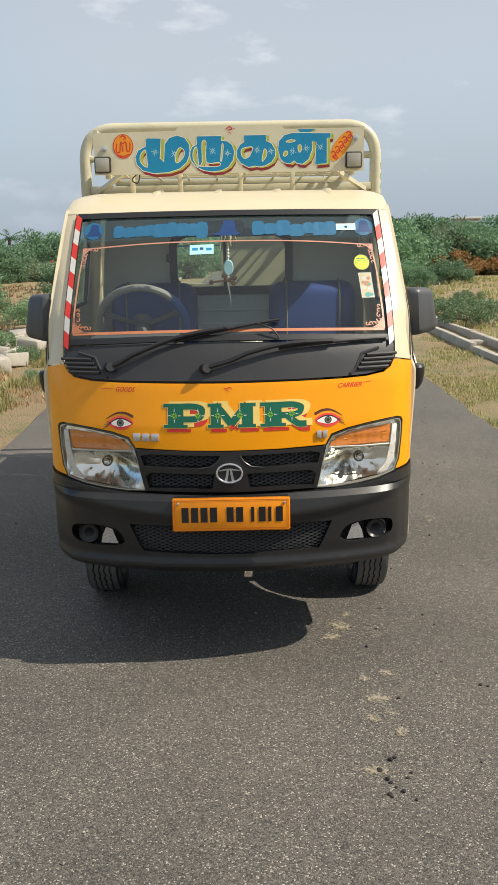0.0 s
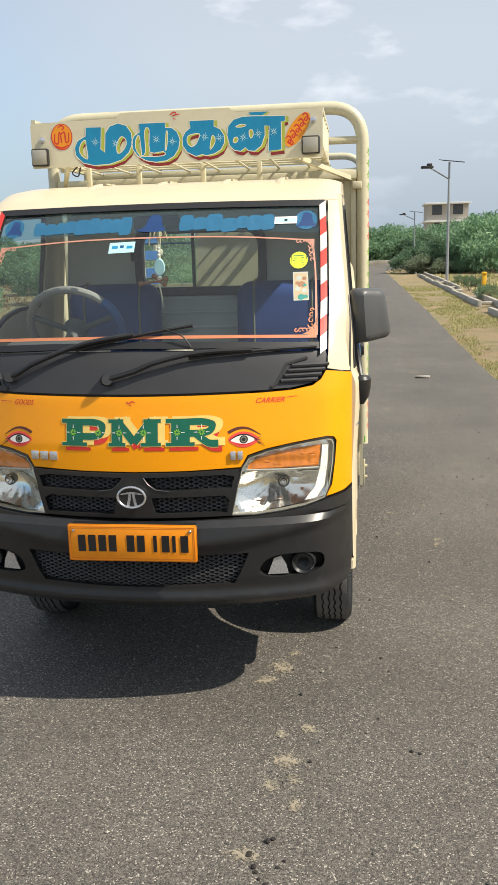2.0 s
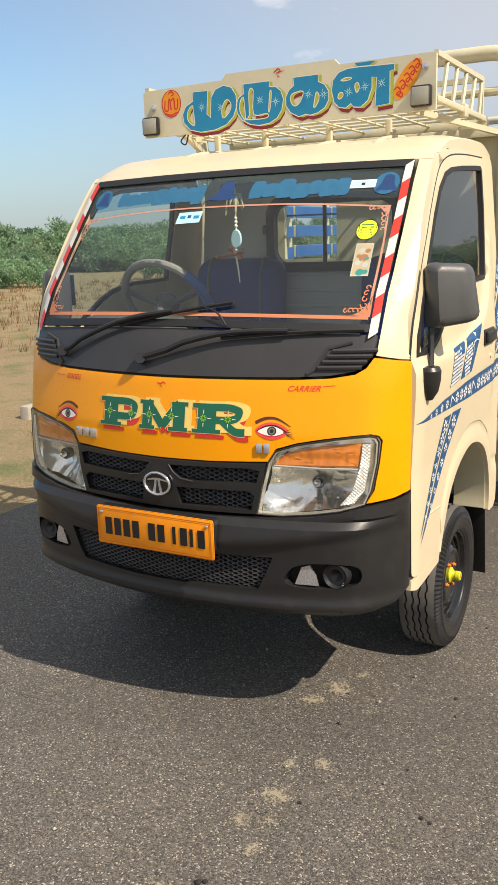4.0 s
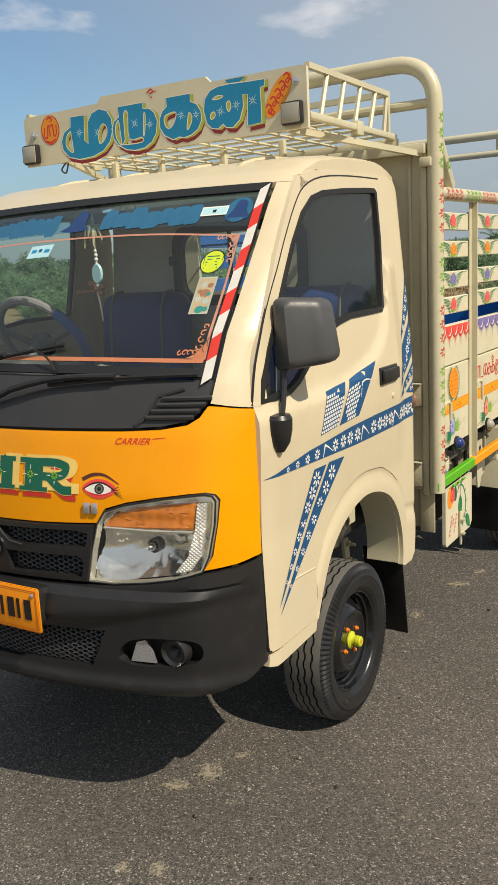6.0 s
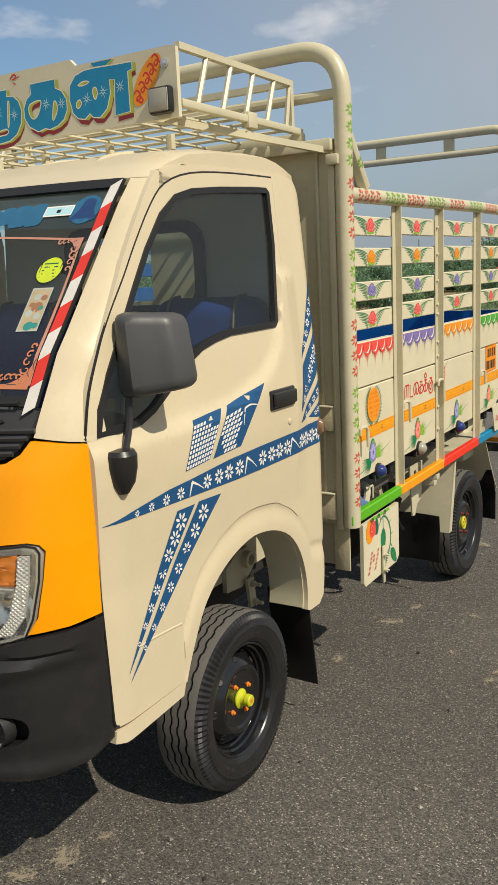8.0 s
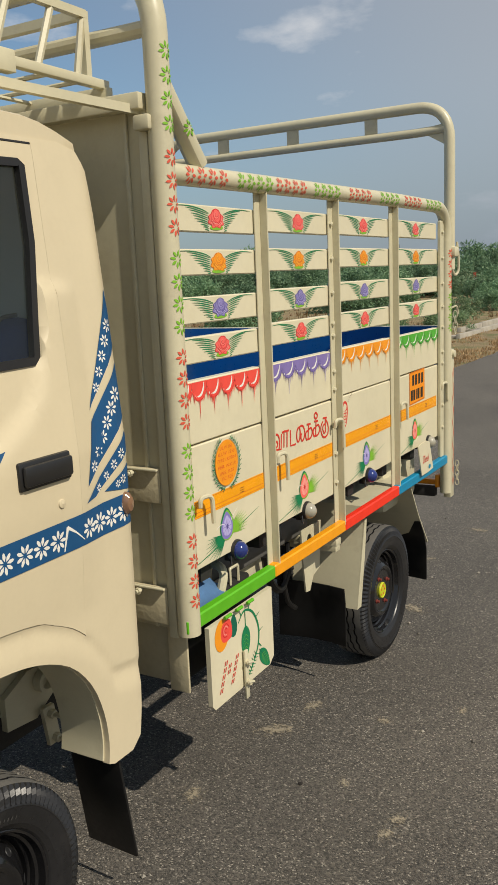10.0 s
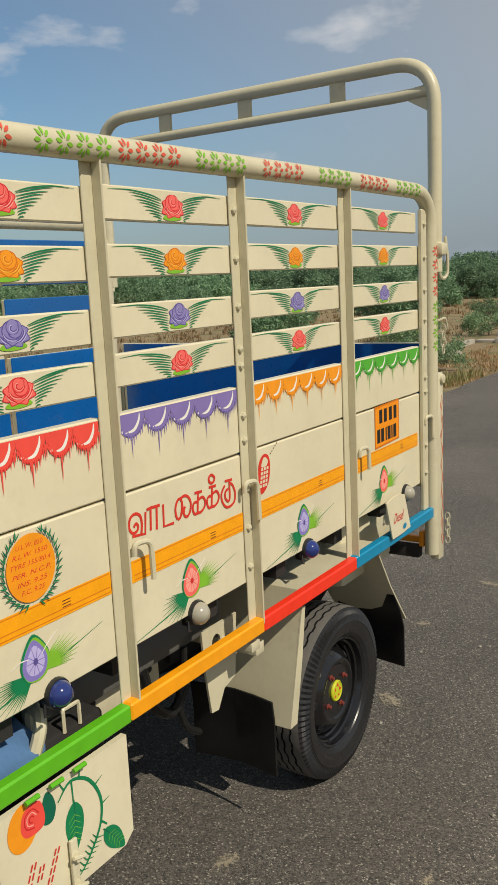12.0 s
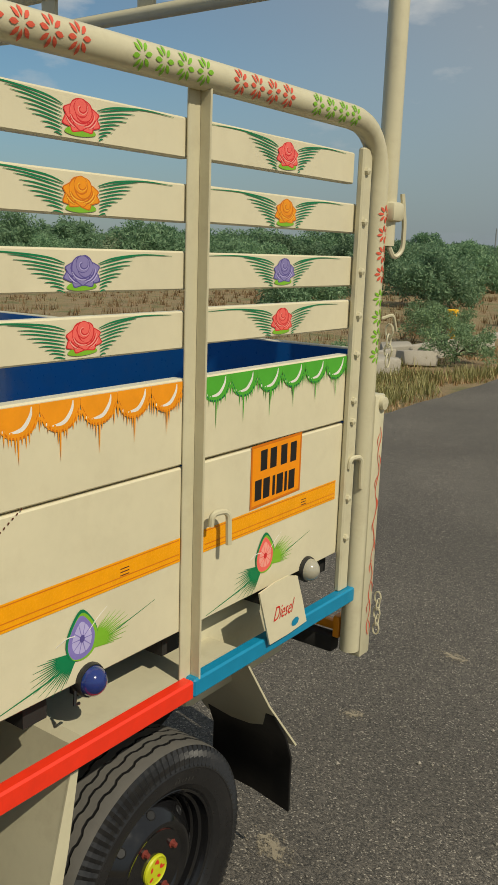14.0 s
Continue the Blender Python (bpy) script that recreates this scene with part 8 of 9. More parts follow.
board_letter([(-360, 2073), (-295, 2071), (-302, 1987), (-287, 1973), (-281, 2046), (-261, 2072), (-226, 2083), (-191, 2072), (-172, 2043), (-170, 2005), (-185, 1969), (-217, 1942), (-267, 1927), (-332, 1924), (-380, 1936), (-407, 1963), (-412, 1995), (-397, 2023), (-364, 2039)],
             [[(-366, 2024), (-385, 2008), (-391, 1981), (-379, 1961), (-360, 1951), (-359, 1970), (-363, 2009)], [(-213, 2031), (-197, 2019), (-197, 1997), (-213, 1976), (-232, 1968), (-236, 1994), (-227, 2018)]], [(-324, 2015), (-239, 2006)])
board_letter([(-140, 2078), (-32, 2078), (-32, 2058), (-5, 2055), (15, 2039), (25, 2010), (18, 1974), (-2, 1947), (-34, 1931), (-77, 1927), (-115, 1934), (-149, 1952), (-169, 1978), (-173, 2009), (-162, 2032), (-140, 2044)],
             [[(-142, 2033), (-156, 2015), (-157, 1983), (-145, 1960), (-135, 1952), (-137, 1997)], [(-117, 2050), (-99, 2052), (-100, 1968), (-45, 1967), (-46, 1951), (-130, 1952), (-118, 1967)], [(-30, 2040), (-24, 2036), (-30, 1985), (-37, 1972)]], [(-72, 2015), (-7, 2004)])
board_letter([(66, 2079), (164, 2079), (164, 2054), (188, 2043), (204, 2018), (204, 1990), (189, 1965), (162, 1950), (131, 1944), (113, 1949), (86, 1943), (52, 1960), (34, 1986), (34, 2015), (48, 2039), (67, 2051)],
             [[(54, 2014), (66, 2025), (104, 2028), (92, 1994), (72, 1981), (57, 1992)], [(156, 2020), (166, 2009), (163, 1988), (146, 1967), (148, 1992)]], [(124, 2016), (184, 2010)])
board_letter([(214, 2018), (220, 2053), (242, 2076), (276, 2085), (317, 2086), (391, 2083), (446, 2082), (447, 2062), (431, 2059), (431, 1955), (377, 1951), (383, 2045), (366, 2047), (366, 2011), (351, 1973), (324, 1953), (298, 1956), (287, 1968), (268, 1955), (242, 1960), (224, 1978)],
             [[(243, 2006), (255, 2009), (258, 1998), (248, 1988), (239, 1992)], [(250, 2048), (271, 2056), (292, 2052), (272, 2046)], [(304, 2031), (315, 2034), (319, 2017), (311, 2003), (304, 2014)]], [(279, 2008), (340, 2019), (401, 2024)])
art = Art(on_board, 0)
art.shape(OLIVE_P, [(0.311, 2.096), (0.388, 2.096), (0.360, 2.083), (0.326, 2.083)])
art.shape(SKY_P, [(0.302, 2.099), (0.379, 2.099), (0.352, 2.084), (0.317, 2.084)])
art.done("painted_dot", board)
art = Art(on_board, 0)
art.shape(RED_P, ellipse(-0.462, 2.040, 0.045, 0.051))
art.shape(ORANGE_P, ellipse(-0.462, 2.041, 0.041, 0.047))
for pts in ([(-0.490, 2.052, 0.005), (-0.493, 2.020, 0.006), (-0.478, 2.016, 0.006), (-0.474, 2.050, 0.005), (-0.468, 2.056, 0.005), (-0.464, 2.018, 0.006)], [(-0.464, 2.050, 0.005), (-0.450, 2.058, 0.006), (-0.446, 2.020, 0.006), (-0.434, 2.024, 0.005), (-0.432, 2.056, 0.005)], [(-0.490, 2.006, 0.004), (-0.462, 1.998, 0.006), (-0.436, 2.008, 0.004)], [(-0.476, 2.076, 0.004), (-0.462, 2.084, 0.006), (-0.450, 2.074, 0.005), (-0.462, 2.068, 0.004)]):
    art.stroke(RED_P, pts, n=4)
art.done("painted_disc", board, "orange painted disc with a red character")
art = Art(on_board, 0)
art.shape(ORANGE_P, ellipse(0.494, 2.027, 0.031, 0.074, 24, -0.62))
for k in range(5):
    u, v = 0.462 + 0.0165 * k, 1.985 + 0.0205 * k
    art.stroke(RED_P, [(u - 0.014, v + 0.012, 0.0045), (u - 0.004, v + 0.020, 0.0055), (u + 0.007, v + 0.008, 0.0055), (u + 0.001, v - 0.008, 0.0050), (u - 0.007, v - 0.002, 0.0045), (u + 0.004, v + 0.006, 0.0040), (u + 0.016, v - 0.006 + 0.004 * (k % 2), 0.0045)], n=4)
art.stroke(RED_P, [(0.458, 1.984, 0.004), (0.470, 1.972, 0.006), (0.478, 1.980, 0.004)], n=3)
art.done("painted_oval", board, "orange painted oval with red characters")
art = Art(on_board, 0)
art.stroke(RED_P, [(-0.012, 2.104, 0.004), (0.004, 2.114, 0.005), (0.014, 2.106, 0.004), (-0.004, 2.100, 0.003), (0.028, 2.106, 0.003)], n=4)
art.stroke(RED_P, [(0.0, 2.092, 0.003), (0.010, 2.086, 0.004)], n=2)
art.done("painted_mark", board)
for x, z in ((-0.553, 1.962), (0.546, 1.966)):
    bm = bmesh.new()
    box(bm, x - 0.036, x + 0.036, 0.922, 0.947, z - 0.035, z + 0.035, 0.008)
    lamp = part("board_lamp", bm, BLACK, truck, "small square lamp on the name board")
    part("lamp_face", box(bmesh.new(), x - 0.031, x + 0.031, 0.917, 0.923, z - 0.030, z + 0.030, 0.005), WHITE_LENS, lamp)
for x, z in ((-0.545, 2.03), (0.556, 2.06)):
    bm = bmesh.new()
    lathe(bm, [(0.0, 0.012), (-0.004, 0.012), (-0.005, 0.006), (-0.012, 0.006), (-0.013, 0.0)], 12, (x, 0.9475, z), "y")
    part("board_bolt", bm, SILVER, board)
bm = bmesh.new()
tube(bm, smooth_loop([(-0.40, 0.96, 1.93), (-0.43, 0.955, 1.90), (-0.405, 0.95, 1.885), (-0.395, 0.955, 1.92)], 5, False), 0.003, 5)
part("loose_wire", bm, BLACK, rack)

# ---- painted work on the cargo side ----
CORAL = (paint("rose_coral_paint", (0.84, 0.135, 0.115)), paint("rose_shade_paint", (0.60, 0.025, 0.030)), PALEPINK_P)
ROSES = {0: CORAL, 1: (paint("dusty_violet_paint", (0.24, 0.21, 0.46)), DPURPLE_P, PETAL_LT), 2: (ORANGE_P, DORANGE_P, paint("light_orange_paint", (0.90, 0.47, 0.05))), 3: CORAL}


def rose_painting(slat, y, z, row, width, seed):
    """A rose between two sprays of green strokes."""
    rng = random.Random(seed)
    art = Art(lambda u, v, h: (XP - 0.002 + h, u, v), 0)
    main, deep, pale = ROSES[row]
    for sg in (-1, 1):
        reach = width * (0.46 if sg < 0 else 0.42)
        f = 1.0 if sg < 0 else 0.86
        art.stroke(GREEN_P, [(y + sg * 0.034, z + 0.012, 0.0008), (y + sg * 0.070, z + 0.021, 0.0026), (y + sg * (0.07 + reach) / 2, z + 0.027, 0.0022), (y + sg * reach, z + 0.0255, 0.0006)], n=4)
        for k in range(9):
            ox, oz = (0.140 - 0.0105 * k + rng.uniform(-0.004, 0.004)) * f, 0.0235 - 0.0066 * k + rng.uniform(-0.0008, 0.0008)
            ix, iz = 0.036, 0.011 - 0.0052 * k
            art.stroke(GREEN_P, [(y + sg * ox, z + oz, 0.0006), (y + sg * (ox * 0.7 + ix * 0.3), z + oz * 0.7 + iz * 0.3 + 0.0016, 0.0021), (y + sg * (ox * 0.32 + ix * 0.68), z + oz * 0.32 + iz * 0.68 + 0.0008, 0.0023), (y + sg * ix, z + iz - 0.0008, 0.0008)], n=4)
    art.shape(LIME_P, smooth_loop([(y - 0.032, z - 0.025), (y - 0.012, z - 0.029), (y + 0.012, z - 0.028), (y + 0.030, z - 0.024), (y + 0.02, z - 0.017), (y - 0.02, z - 0.017)], 3))
    cy, cz = y + rng.uniform(-0.002, 0.002), z + 0.001
    # outer petals with pointed lips, laid from the outside in
    for a, out, wide, tall in ((205, 0.021, 0.017, 0.011), (-25, 0.021, 0.017, 0.011), (235, 0.017, 0.016, 0.012), (-55, 0.017, 0.016, 0.012), (165, 0.019, 0.015, 0.012), (15, 0.019, 0.015, 0.012), (270, 0.012, 0.017, 0.010)):
        t = radians(a + rng.uniform(-8, 8))
        pu, pv = cy + out * math.cos(t), cz - 0.002 + out * 0.72 * math.sin(t)
        for m, g in ((deep, 1.0), (main, 0.86)):
            art.shape(m, smooth_loop([(pu + wide * g * r * math.cos(t + q), pv + tall * g * r * math.sin(t + q)) for q, r in ((-2.4, 0.8), (-1.3, 0.95), (-0.55, 0.95), (0.0, 1.22), (0.5, 0.98), (1.3, 0.95), (2.4, 0.8))], 3))
    # the bud: offset folded layers, then a short spiral
    for du, dv, wu, wv in ((-0.004, 0.004, 0.021, 0.019), (0.005, 0.006, 0.018, 0.017), (0.0, 0.010, 0.015, 0.014)):
        for m, g in ((deep, 1.0), (main, 0.89)):
            art.shape(m, smooth_loop([(cy + du + wu * g * math.cos(q) * rng.uniform(0.92, 1.05), cz + dv + wv * g * math.sin(q) * rng.uniform(0.92, 1.05)) for q in (2 * math.pi * k / 8 for k in range(8))], 3))
    turn = rng.uniform(0.2, 1.4)
    for m, w, o in ((deep, 0.0026, 0.0), (pale, 0.0015, 0.0020)):
        art.stroke(m, [(cy + (0.0021 * k + o) * math.cos(turn + 0.95 * k), cz + 0.010 + (0.0018 * k + o) * math.sin(turn + 0.95 * k), w * (0.5 + 0.5 * math.sin(0.5 * k + 0.6))) for k in range(1, 7)], n=3)
    for rr, a0, a1 in ((0.020, 3.4, 5.0), (0.024, 4.9, 6.3), (0.029, 3.5, 4.3), (0.029, 5.2, 6.0)):
        for m, w, dr in ((deep, 0.0022, 0.0), (pale, 0.0020, 0.0026)):
            art.stroke(m, [(cy + (rr + dr) * math.cos(a0 + (a1 - a0) * t / 4), cz + 0.003 + (rr + dr) * 0.74 * math.sin(a0 + (a1 - a0) * t / 4), w * math.sin(math.pi * (t + 0.4) / 4.8) + 0.0003) for t in range(5)], n=3)
    art.done("rose_painting", slat, {0: "coral", 1: "violet", 2: "orange", 3: "coral"}[row] + " painted rose between green sprays")


MID = (1.885, 2.350, 2.864, 3.416)
for r, (z0, z1) in enumerate(SLATS):
    for k in range(4):
        rose_painting(near["slat", r, k], MID[k], (z0 + z1) / 2 + SLAT_DROP[k] + 0.001, r, SPANS[k][1] - SPANS[k][0], 10 * r + k)


def valance(plank, a, b, m, deep, count):
    """A painted fringe of hanging scallops along a top edge."""
    rng = random.Random(int(a * 100))
    art = Art(on_bed, 0)
    n = count
    w = (b - a) / n
    for k in range(n):
        c = a + (k + 0.5) * w
        art.shape(m, [(c - w / 2, 1.246), (c - w / 2, 1.238)] + [(c + w / 2 * math.cos(t), 1.234 - 0.038 * math.sin(t)) for t in (math.pi - math.pi * q / 10 for q in range(11))] + [(c + w / 2, 1.246)])
        art.stroke(deep, [(c - w * 0.46, 1.230, 0.001), (c - w * 0.2, 1.201, 0.003), (c + w * 0.25, 1.203, 0.003), (c + w * 0.46, 1.230, 0.001)], n=4)
        art.stroke(WHITE_P, [(c - w * 0.24, 1.208, 0.001), (c + w * 0.08, 1.211, 0.007), (c + w * 0.27, 1.228, 0.006), (c + w * 0.31, 1.243, 0.002)], n=4)
        art.shape(WHITE_P, ellipse(c - w * 0.33, 1.212, 0.003, 0.003, 8))
        for q in range(13):
            x = c + w * (q - 6) / 12.6 + rng.uniform(-0.0015, 0.0015)
            ln = rng.uniform(0.012, 0.032) if q != 6 else rng.uniform(0.044, 0.060)
            z = 1.201 + 0.013 * abs(q - 6) / 3.2
            art.shape(m, [(x - 0.0022, z), (x - 0.0010, z - 0.6 * ln), (x, z - ln), (x + 0.0010, z - 0.6 * ln), (x + 0.0022, z)])
    return art.done("painted_fringe", plank, "painted scalloped fringe along the plank top")


for k, (m, deep, count) in enumerate(((PINK_P, ROSE_DK, 6), (paint("slate_violet_paint", (0.215, 0.165, 0.42)), DPURPLE_P, 5), (ORANGE_P, DORANGE_P, 6), (paint("fresh_green_paint", (0.075, 0.39, 0.035)), DGREEN_P, 6))):
    valance(near["upper_plank", k], SPANS[k][0] + 0.002, SPANS[k][1] - 0.002, m, deep, count)

for k, (a, b) in enumerate(SPANS):
    plank = near["lower_plank", k]
    art = Art(on_bed, 0)
    end = b - (0.02 if k == 3 else 0)
    lo = (0.895, 0.895, 0.903, 0.902)[k]
    art.shape(TAPE_P, [(a + (0.02 if k == 0 else 0), lo), (end, lo), (end, lo + 0.047), (a + (0.02 if k == 0 else 0), lo + 0.047)])
    for z in (0.005, 0.015, 0.043):
        art.shape(DORANGE_P, [(a + 0.02, lo + z - 0.001), (end - 0.003, lo + z - 0.001), (end - 0.003, lo + z + 0.001), (a + 0.02, lo + z + 0.001)])
    c = a + (b - a) * 0.68
    for q in range(3):
        art.shape(BROWN_P, [(c, lo + 0.017 + 0.006 * q), (c + 0.022, lo + 0.017 + 0.006 * q), (c + 0.022, lo + 0.019 + 0.006 * q), (c, lo + 0.019 + 0.006 * q)])
    art.done("reflective_band", plank, "amber reflective tape band")
    # hibiscus over a green line
    y, z = (1.862, 2.336, 2.853, 3.385)[k], 0.837
    main, deep, pale = (PURPLE_P, DPURPLE_P, PETAL_LT) if k % 2 == 0 else CORAL
    art = Art(on_bed, 0)
    art.stroke(GREEN_P, [(y - 0.20, z - 0.072, 0.001), (y - 0.08, z - 0.050, 0.0032), (y + 0.04, z - 0.022, 0.0026), (y + 0.18, z + 0.012, 0.0008)], n=4)
    for q in range(19):
        t = q / 18
        for sg, mm in ((-1, GREEN_P), (1, LIME_P)):
            an = radians(168 + 78 * t) if sg < 0 else radians(-12 + 66 * t)
            ln = (0.075 + 0.022 * math.sin(math.pi * t)) * (0.9 + 0.2 * (q % 2))
            o = (y + sg * 0.010, z - 0.022)
            art.stroke(mm, [(o[0], o[1], 0.0042), (o[0] + 0.6 * ln * math.cos(an), o[1] + 0.55 * ln * math.sin(an) * 0.85, 0.0022), (o[0] + ln * math.cos(an), o[1] + ln * math.sin(an) * 0.75, 0.0004)], n=2)
    petal = lambda s: smooth_loop([(y + 1.14 * s * u, z + 0.96 * s * v) for u, v in ((-0.002, 0.052), (0.018, 0.032), (0.029, 0.004), (0.022, -0.026), (0.002, -0.037), (-0.020, -0.030), (-0.030, -0.004), (-0.022, 0.026))], 4)
    art.shape(GREEN_P, petal(1.06))
    art.shape(LIME_P, [(u + 0.002, v - 0.003) for u, v in petal(0.99)])
    art.shape(main, [(u - 0.001, v - 0.003) for u, v in petal(0.90)])
    art.shape(pale, [(u, v - 0.002) for u, v in petal(0.66)])
    for q in range(10):
        t = 2 * math.pi * q / 10
        art.stroke(main, [(y + 0.004 * math.cos(t), z + 0.005 * math.sin(t), 0.002), (y + 0.024 * math.cos(t), z + 0.028 * math.sin(t), 0.0012)], n=1)
    art.shape(deep, ellipse(y, z, 0.006, 0.007, 8))
    for sg in (-1, 1):
        art.stroke(WHITE_P, [(y + sg * 0.016, z + 0.010, 0.0012), (y + sg * 0.035, z + 0.026 if sg > 0 else z + 0.012, 0.0022), (y + sg * 0.058, z + 0.040 if sg > 0 else z + 0.004, 0.001)], n=3)
    art.done("flower_painting", plank, ("violet" if k % 2 == 0 else "coral") + " painted hibiscus with green leaves")

# round load notice
art = Art(on_bed, 0, 0.0035)
art.shape(ORANGE_P, ellipse(1.872, 1.013, 0.058, 0.063, 32))
for words, v, half in (("U.L.W. 850", 1.056, 0.032), ("R.L.W. 1550", 1.040, 0.042), ("TYRE 155/80.4", 1.023, 0.048), ("PER. N.C.P.", 1.005, 0.046), ("INS. 9.25", 0.988, 0.036), ("F.C. 9.25", 0.972, 0.028)):
    art.text(RED_P, words, 1.872, v, 0.0088, half * 2, 0.0, 0.3)
for sg in (-1, 1):
    for q in range(15):
        t = radians(-78 + 138 * q / 14)
        u, v = 1.872 + sg * 0.062 * math.cos(t), 1.013 + 0.067 * math.sin(t)
        for da, ln in ((0.55, 0.017), (1.25, 0.015)):
            art.stroke(DGREEN_P if q % 2 else GREEN_P, [(u, v, 0.001), (u + sg * 0.5 * ln * math.cos(t + da), v + 0.5 * ln * math.sin(t + da), 0.0034), (u + sg * ln * math.cos(t + da), v + ln * math.sin(t + da), 0.0006)], n=2)
art.done("load_notice", near["lower_plank", 0], "round orange notice lettered in red in a green wreath")

# hire notice in red characters
art = Art(on_bed, 0)
NOTICE = [[(2154, 1011), (2162, 1017), (2168, 1009), (2162, 1000), (2149, 1000), (2140, 1013), (2145, 1032), (2161, 1038), (2176, 1030), (2180, 1012), (2176, 990)], [(2148, 993), (2189, 988), (2194, 1034)],
          [(2198, 1037), (2216, 1039)], [(2211, 1038), (2207, 990)], [(2216, 1038), (2242, 1037)], [(2231, 1037), (2227, 987)], [(2253, 1036), (2251, 987), (2286, 986)]]
AI_SIGN = [[(2300, 990), (2295, 1000), (2294, 1016), (2302, 1031), (2312, 1034), (2318, 1024), (2316, 1006), (2309, 992), (2300, 990)], [(2312, 1034), (2329, 1037), (2343, 1030), (2350, 1014), (2345, 996), (2333, 988), (2324, 994), (2324, 1006), (2329, 1012)], [(2318, 1024), (2322, 996)]]
KA = [[(-10, 21), (18, 19)], [(3, 19), (-3, -27)], [(0, -1), (-14, -1), (-20, -12), (-15, -26), (-3, -27), (11, -27), (24, -19), (28, -6), (18, 6), (1, 2)]]
KU = [[(2486, 1035), (2516, 1033)], [(2485, 1025), (2471, 1011), (2470, 993), (2483, 974), (2502, 970), (2521, 978), (2526, 998), (2517, 1019), (2503, 1028)], [(2499, 1014), (2487, 1010), (2484, 997), (2493, 985), (2503, 991), (2504, 1033)]]
DOT = [(2433, 1063), (2445, 1053), (2438, 1043), (2425, 1046), (2423, 1057), (2433, 1063)]
for line in NOTICE + AI_SIGN + [[(2376 + u, 1013 + v) for u, v in ln] for ln in KA] + [[(2431 + u, 1014 + v) for u, v in ln] for ln in KA] + KU + [DOT]:
    art.stroke(RED_P, [(u / 1000, v / 1000, 0.0064) for u, v in line], n=1 if len(line) < 4 else 4)
art.done("hire_notice", near["lower_plank", 1], "red hand-painted hire notice characters")
art = Art(on_bed, 0)
ph = smooth_loop([(2.630, 0.972), (2.655, 0.968), (2.680, 0.990), (2.690, 1.030), (2.684, 1.058), (2.662, 1.066), (2.640, 1.050), (2.628, 1.010)], 4)
art.shape(RED_P, ph)
art.shape(CREAM_BODY, smooth_loop([(2.648, 1.036), (2.672, 1.034), (2.680, 1.048), (2.662, 1.058)], 3))
for q in range(5):
    for j in range(3):
        u, v = 2.638 + 0.0125 * j + 0.0022 * q, 0.983 + 0.0105 * q
        art.shape(CREAM_BODY, [(u, v), (u + 0.009, v - 0.0005), (u + 0.010, v + 0.007), (u + 0.001, v + 0.0075)])
for q in range(6):
    art.shape(BROWN_P, ellipse(2.694 + 0.008 * q, 1.062 + 0.0055 * q, 0.0026, 0.0018, 6, 0.6))
art.done("telephone_drawing", near["lower_plank", 2], "small red painted telephone")

# side plate, characters as bars
art = Art(on_bed, 0, 0.0012)
art.shape(DORANGE_P, [(3.322, 0.952), (3.512, 0.958), (3.512, 1.092), (3.322, 1.088)])
art.shape(PLATE_P, [(3.328, 0.958), (3.506, 0.963), (3.506, 1.086), (3.328, 1.082)])
for row, (z0, z1, cells) in enumerate(((1.030, 1.074, (0.02, 0.055, 0.095, 0.132)), (0.968, 1.012, (0.002, 0.032, 0.066, 0.082, 0.112, 0.128)))):
    for q, u in enumerate(cells):
        w = 0.010 if row and q in (2, 4) else 0.024
        art.shape(BLACK_P, [(3.336 + u, z0), (3.336 + u + w, z0 + 0.001), (3.336 + u + w, z1 + 0.001), (3.336 + u, z1)])
art.done("side_plate", near["lower_plank", 3], "orange painted plate with plain dark bars")

# stencilled flowers on the pipes
def stencil(parent, name, spots, place, tall=1.0):
    for u, m in spots:
        art = Art(place, 0.004, 0.0008)
        for k in range(8):
            a = 2 * math.pi * (k + 0.2 * math.sin(u * 90)) / 8
            c, s = math.cos(a), math.sin(a)
            lens = [(0.0055, 0.0), (0.011, 0.0030), (0.0165, 0.0030), (0.0215, 0.0), (0.0165, -0.0030), (0.011, -0.0030)]
            art.shape(m, [(u + x * c - w * s, tall * (x * s + w * c)) for x, w in lens])
        art.done(name, parent, "stencilled green flower" if m is LIME_P else "stencilled red flower")


def along_rail(u, v, h):
    a = -0.08 + v / 0.0280
    return (XP + 0.015 + (0.0255 + h) * math.cos(a), u, rail_z(u) + (0.0255 + h) * math.sin(a))


def along_post(px, py, r, tilt):
    def put(u, v, h):
        a = tilt + v / r
        return (px + (r + h) * math.cos(a), py + (r + h) * math.sin(a), u)
    return put


spots = []
for k, c in enumerate((1.79, 2.03, 2.24, 2.485, 2.75, 3.027, 3.275, 3.53)):
    for q in range(4):
        spots.append((c + (q - 1.5) * 0.050, LIME_P if k % 2 else RED_S))
stencil(near["rail"], "stencilled_flower", spots, along_rail, 1.35)
fspots, z, k = [], 2.005, 0
while z > 0.66:
    for q in range(4):
        fspots.append((z - 0.052 * q, LIME_P if k % 2 == 0 else RED_S))
    z -= 0.228
    k += 1
stencil(fhoop, "stencilled_flower", [s for s in fspots if s[0] > 0.65], along_post(0.748, 1.640, 0.0298, -0.08))


def along_brace(u, v, h):
    a = v / 0.024
    d = Vector((0, 0.14, -0.165)).normalized()
    e = Vector((0, 0.165, 0.14)).normalized()
    c = Vector((0.748, 1.650, 1.940)) + d * u
    return tuple(c + Vector((1, 0, 0)) * (0.0253 + h) * math.cos(a) + e * (0.0253 + h) * math.sin(a))


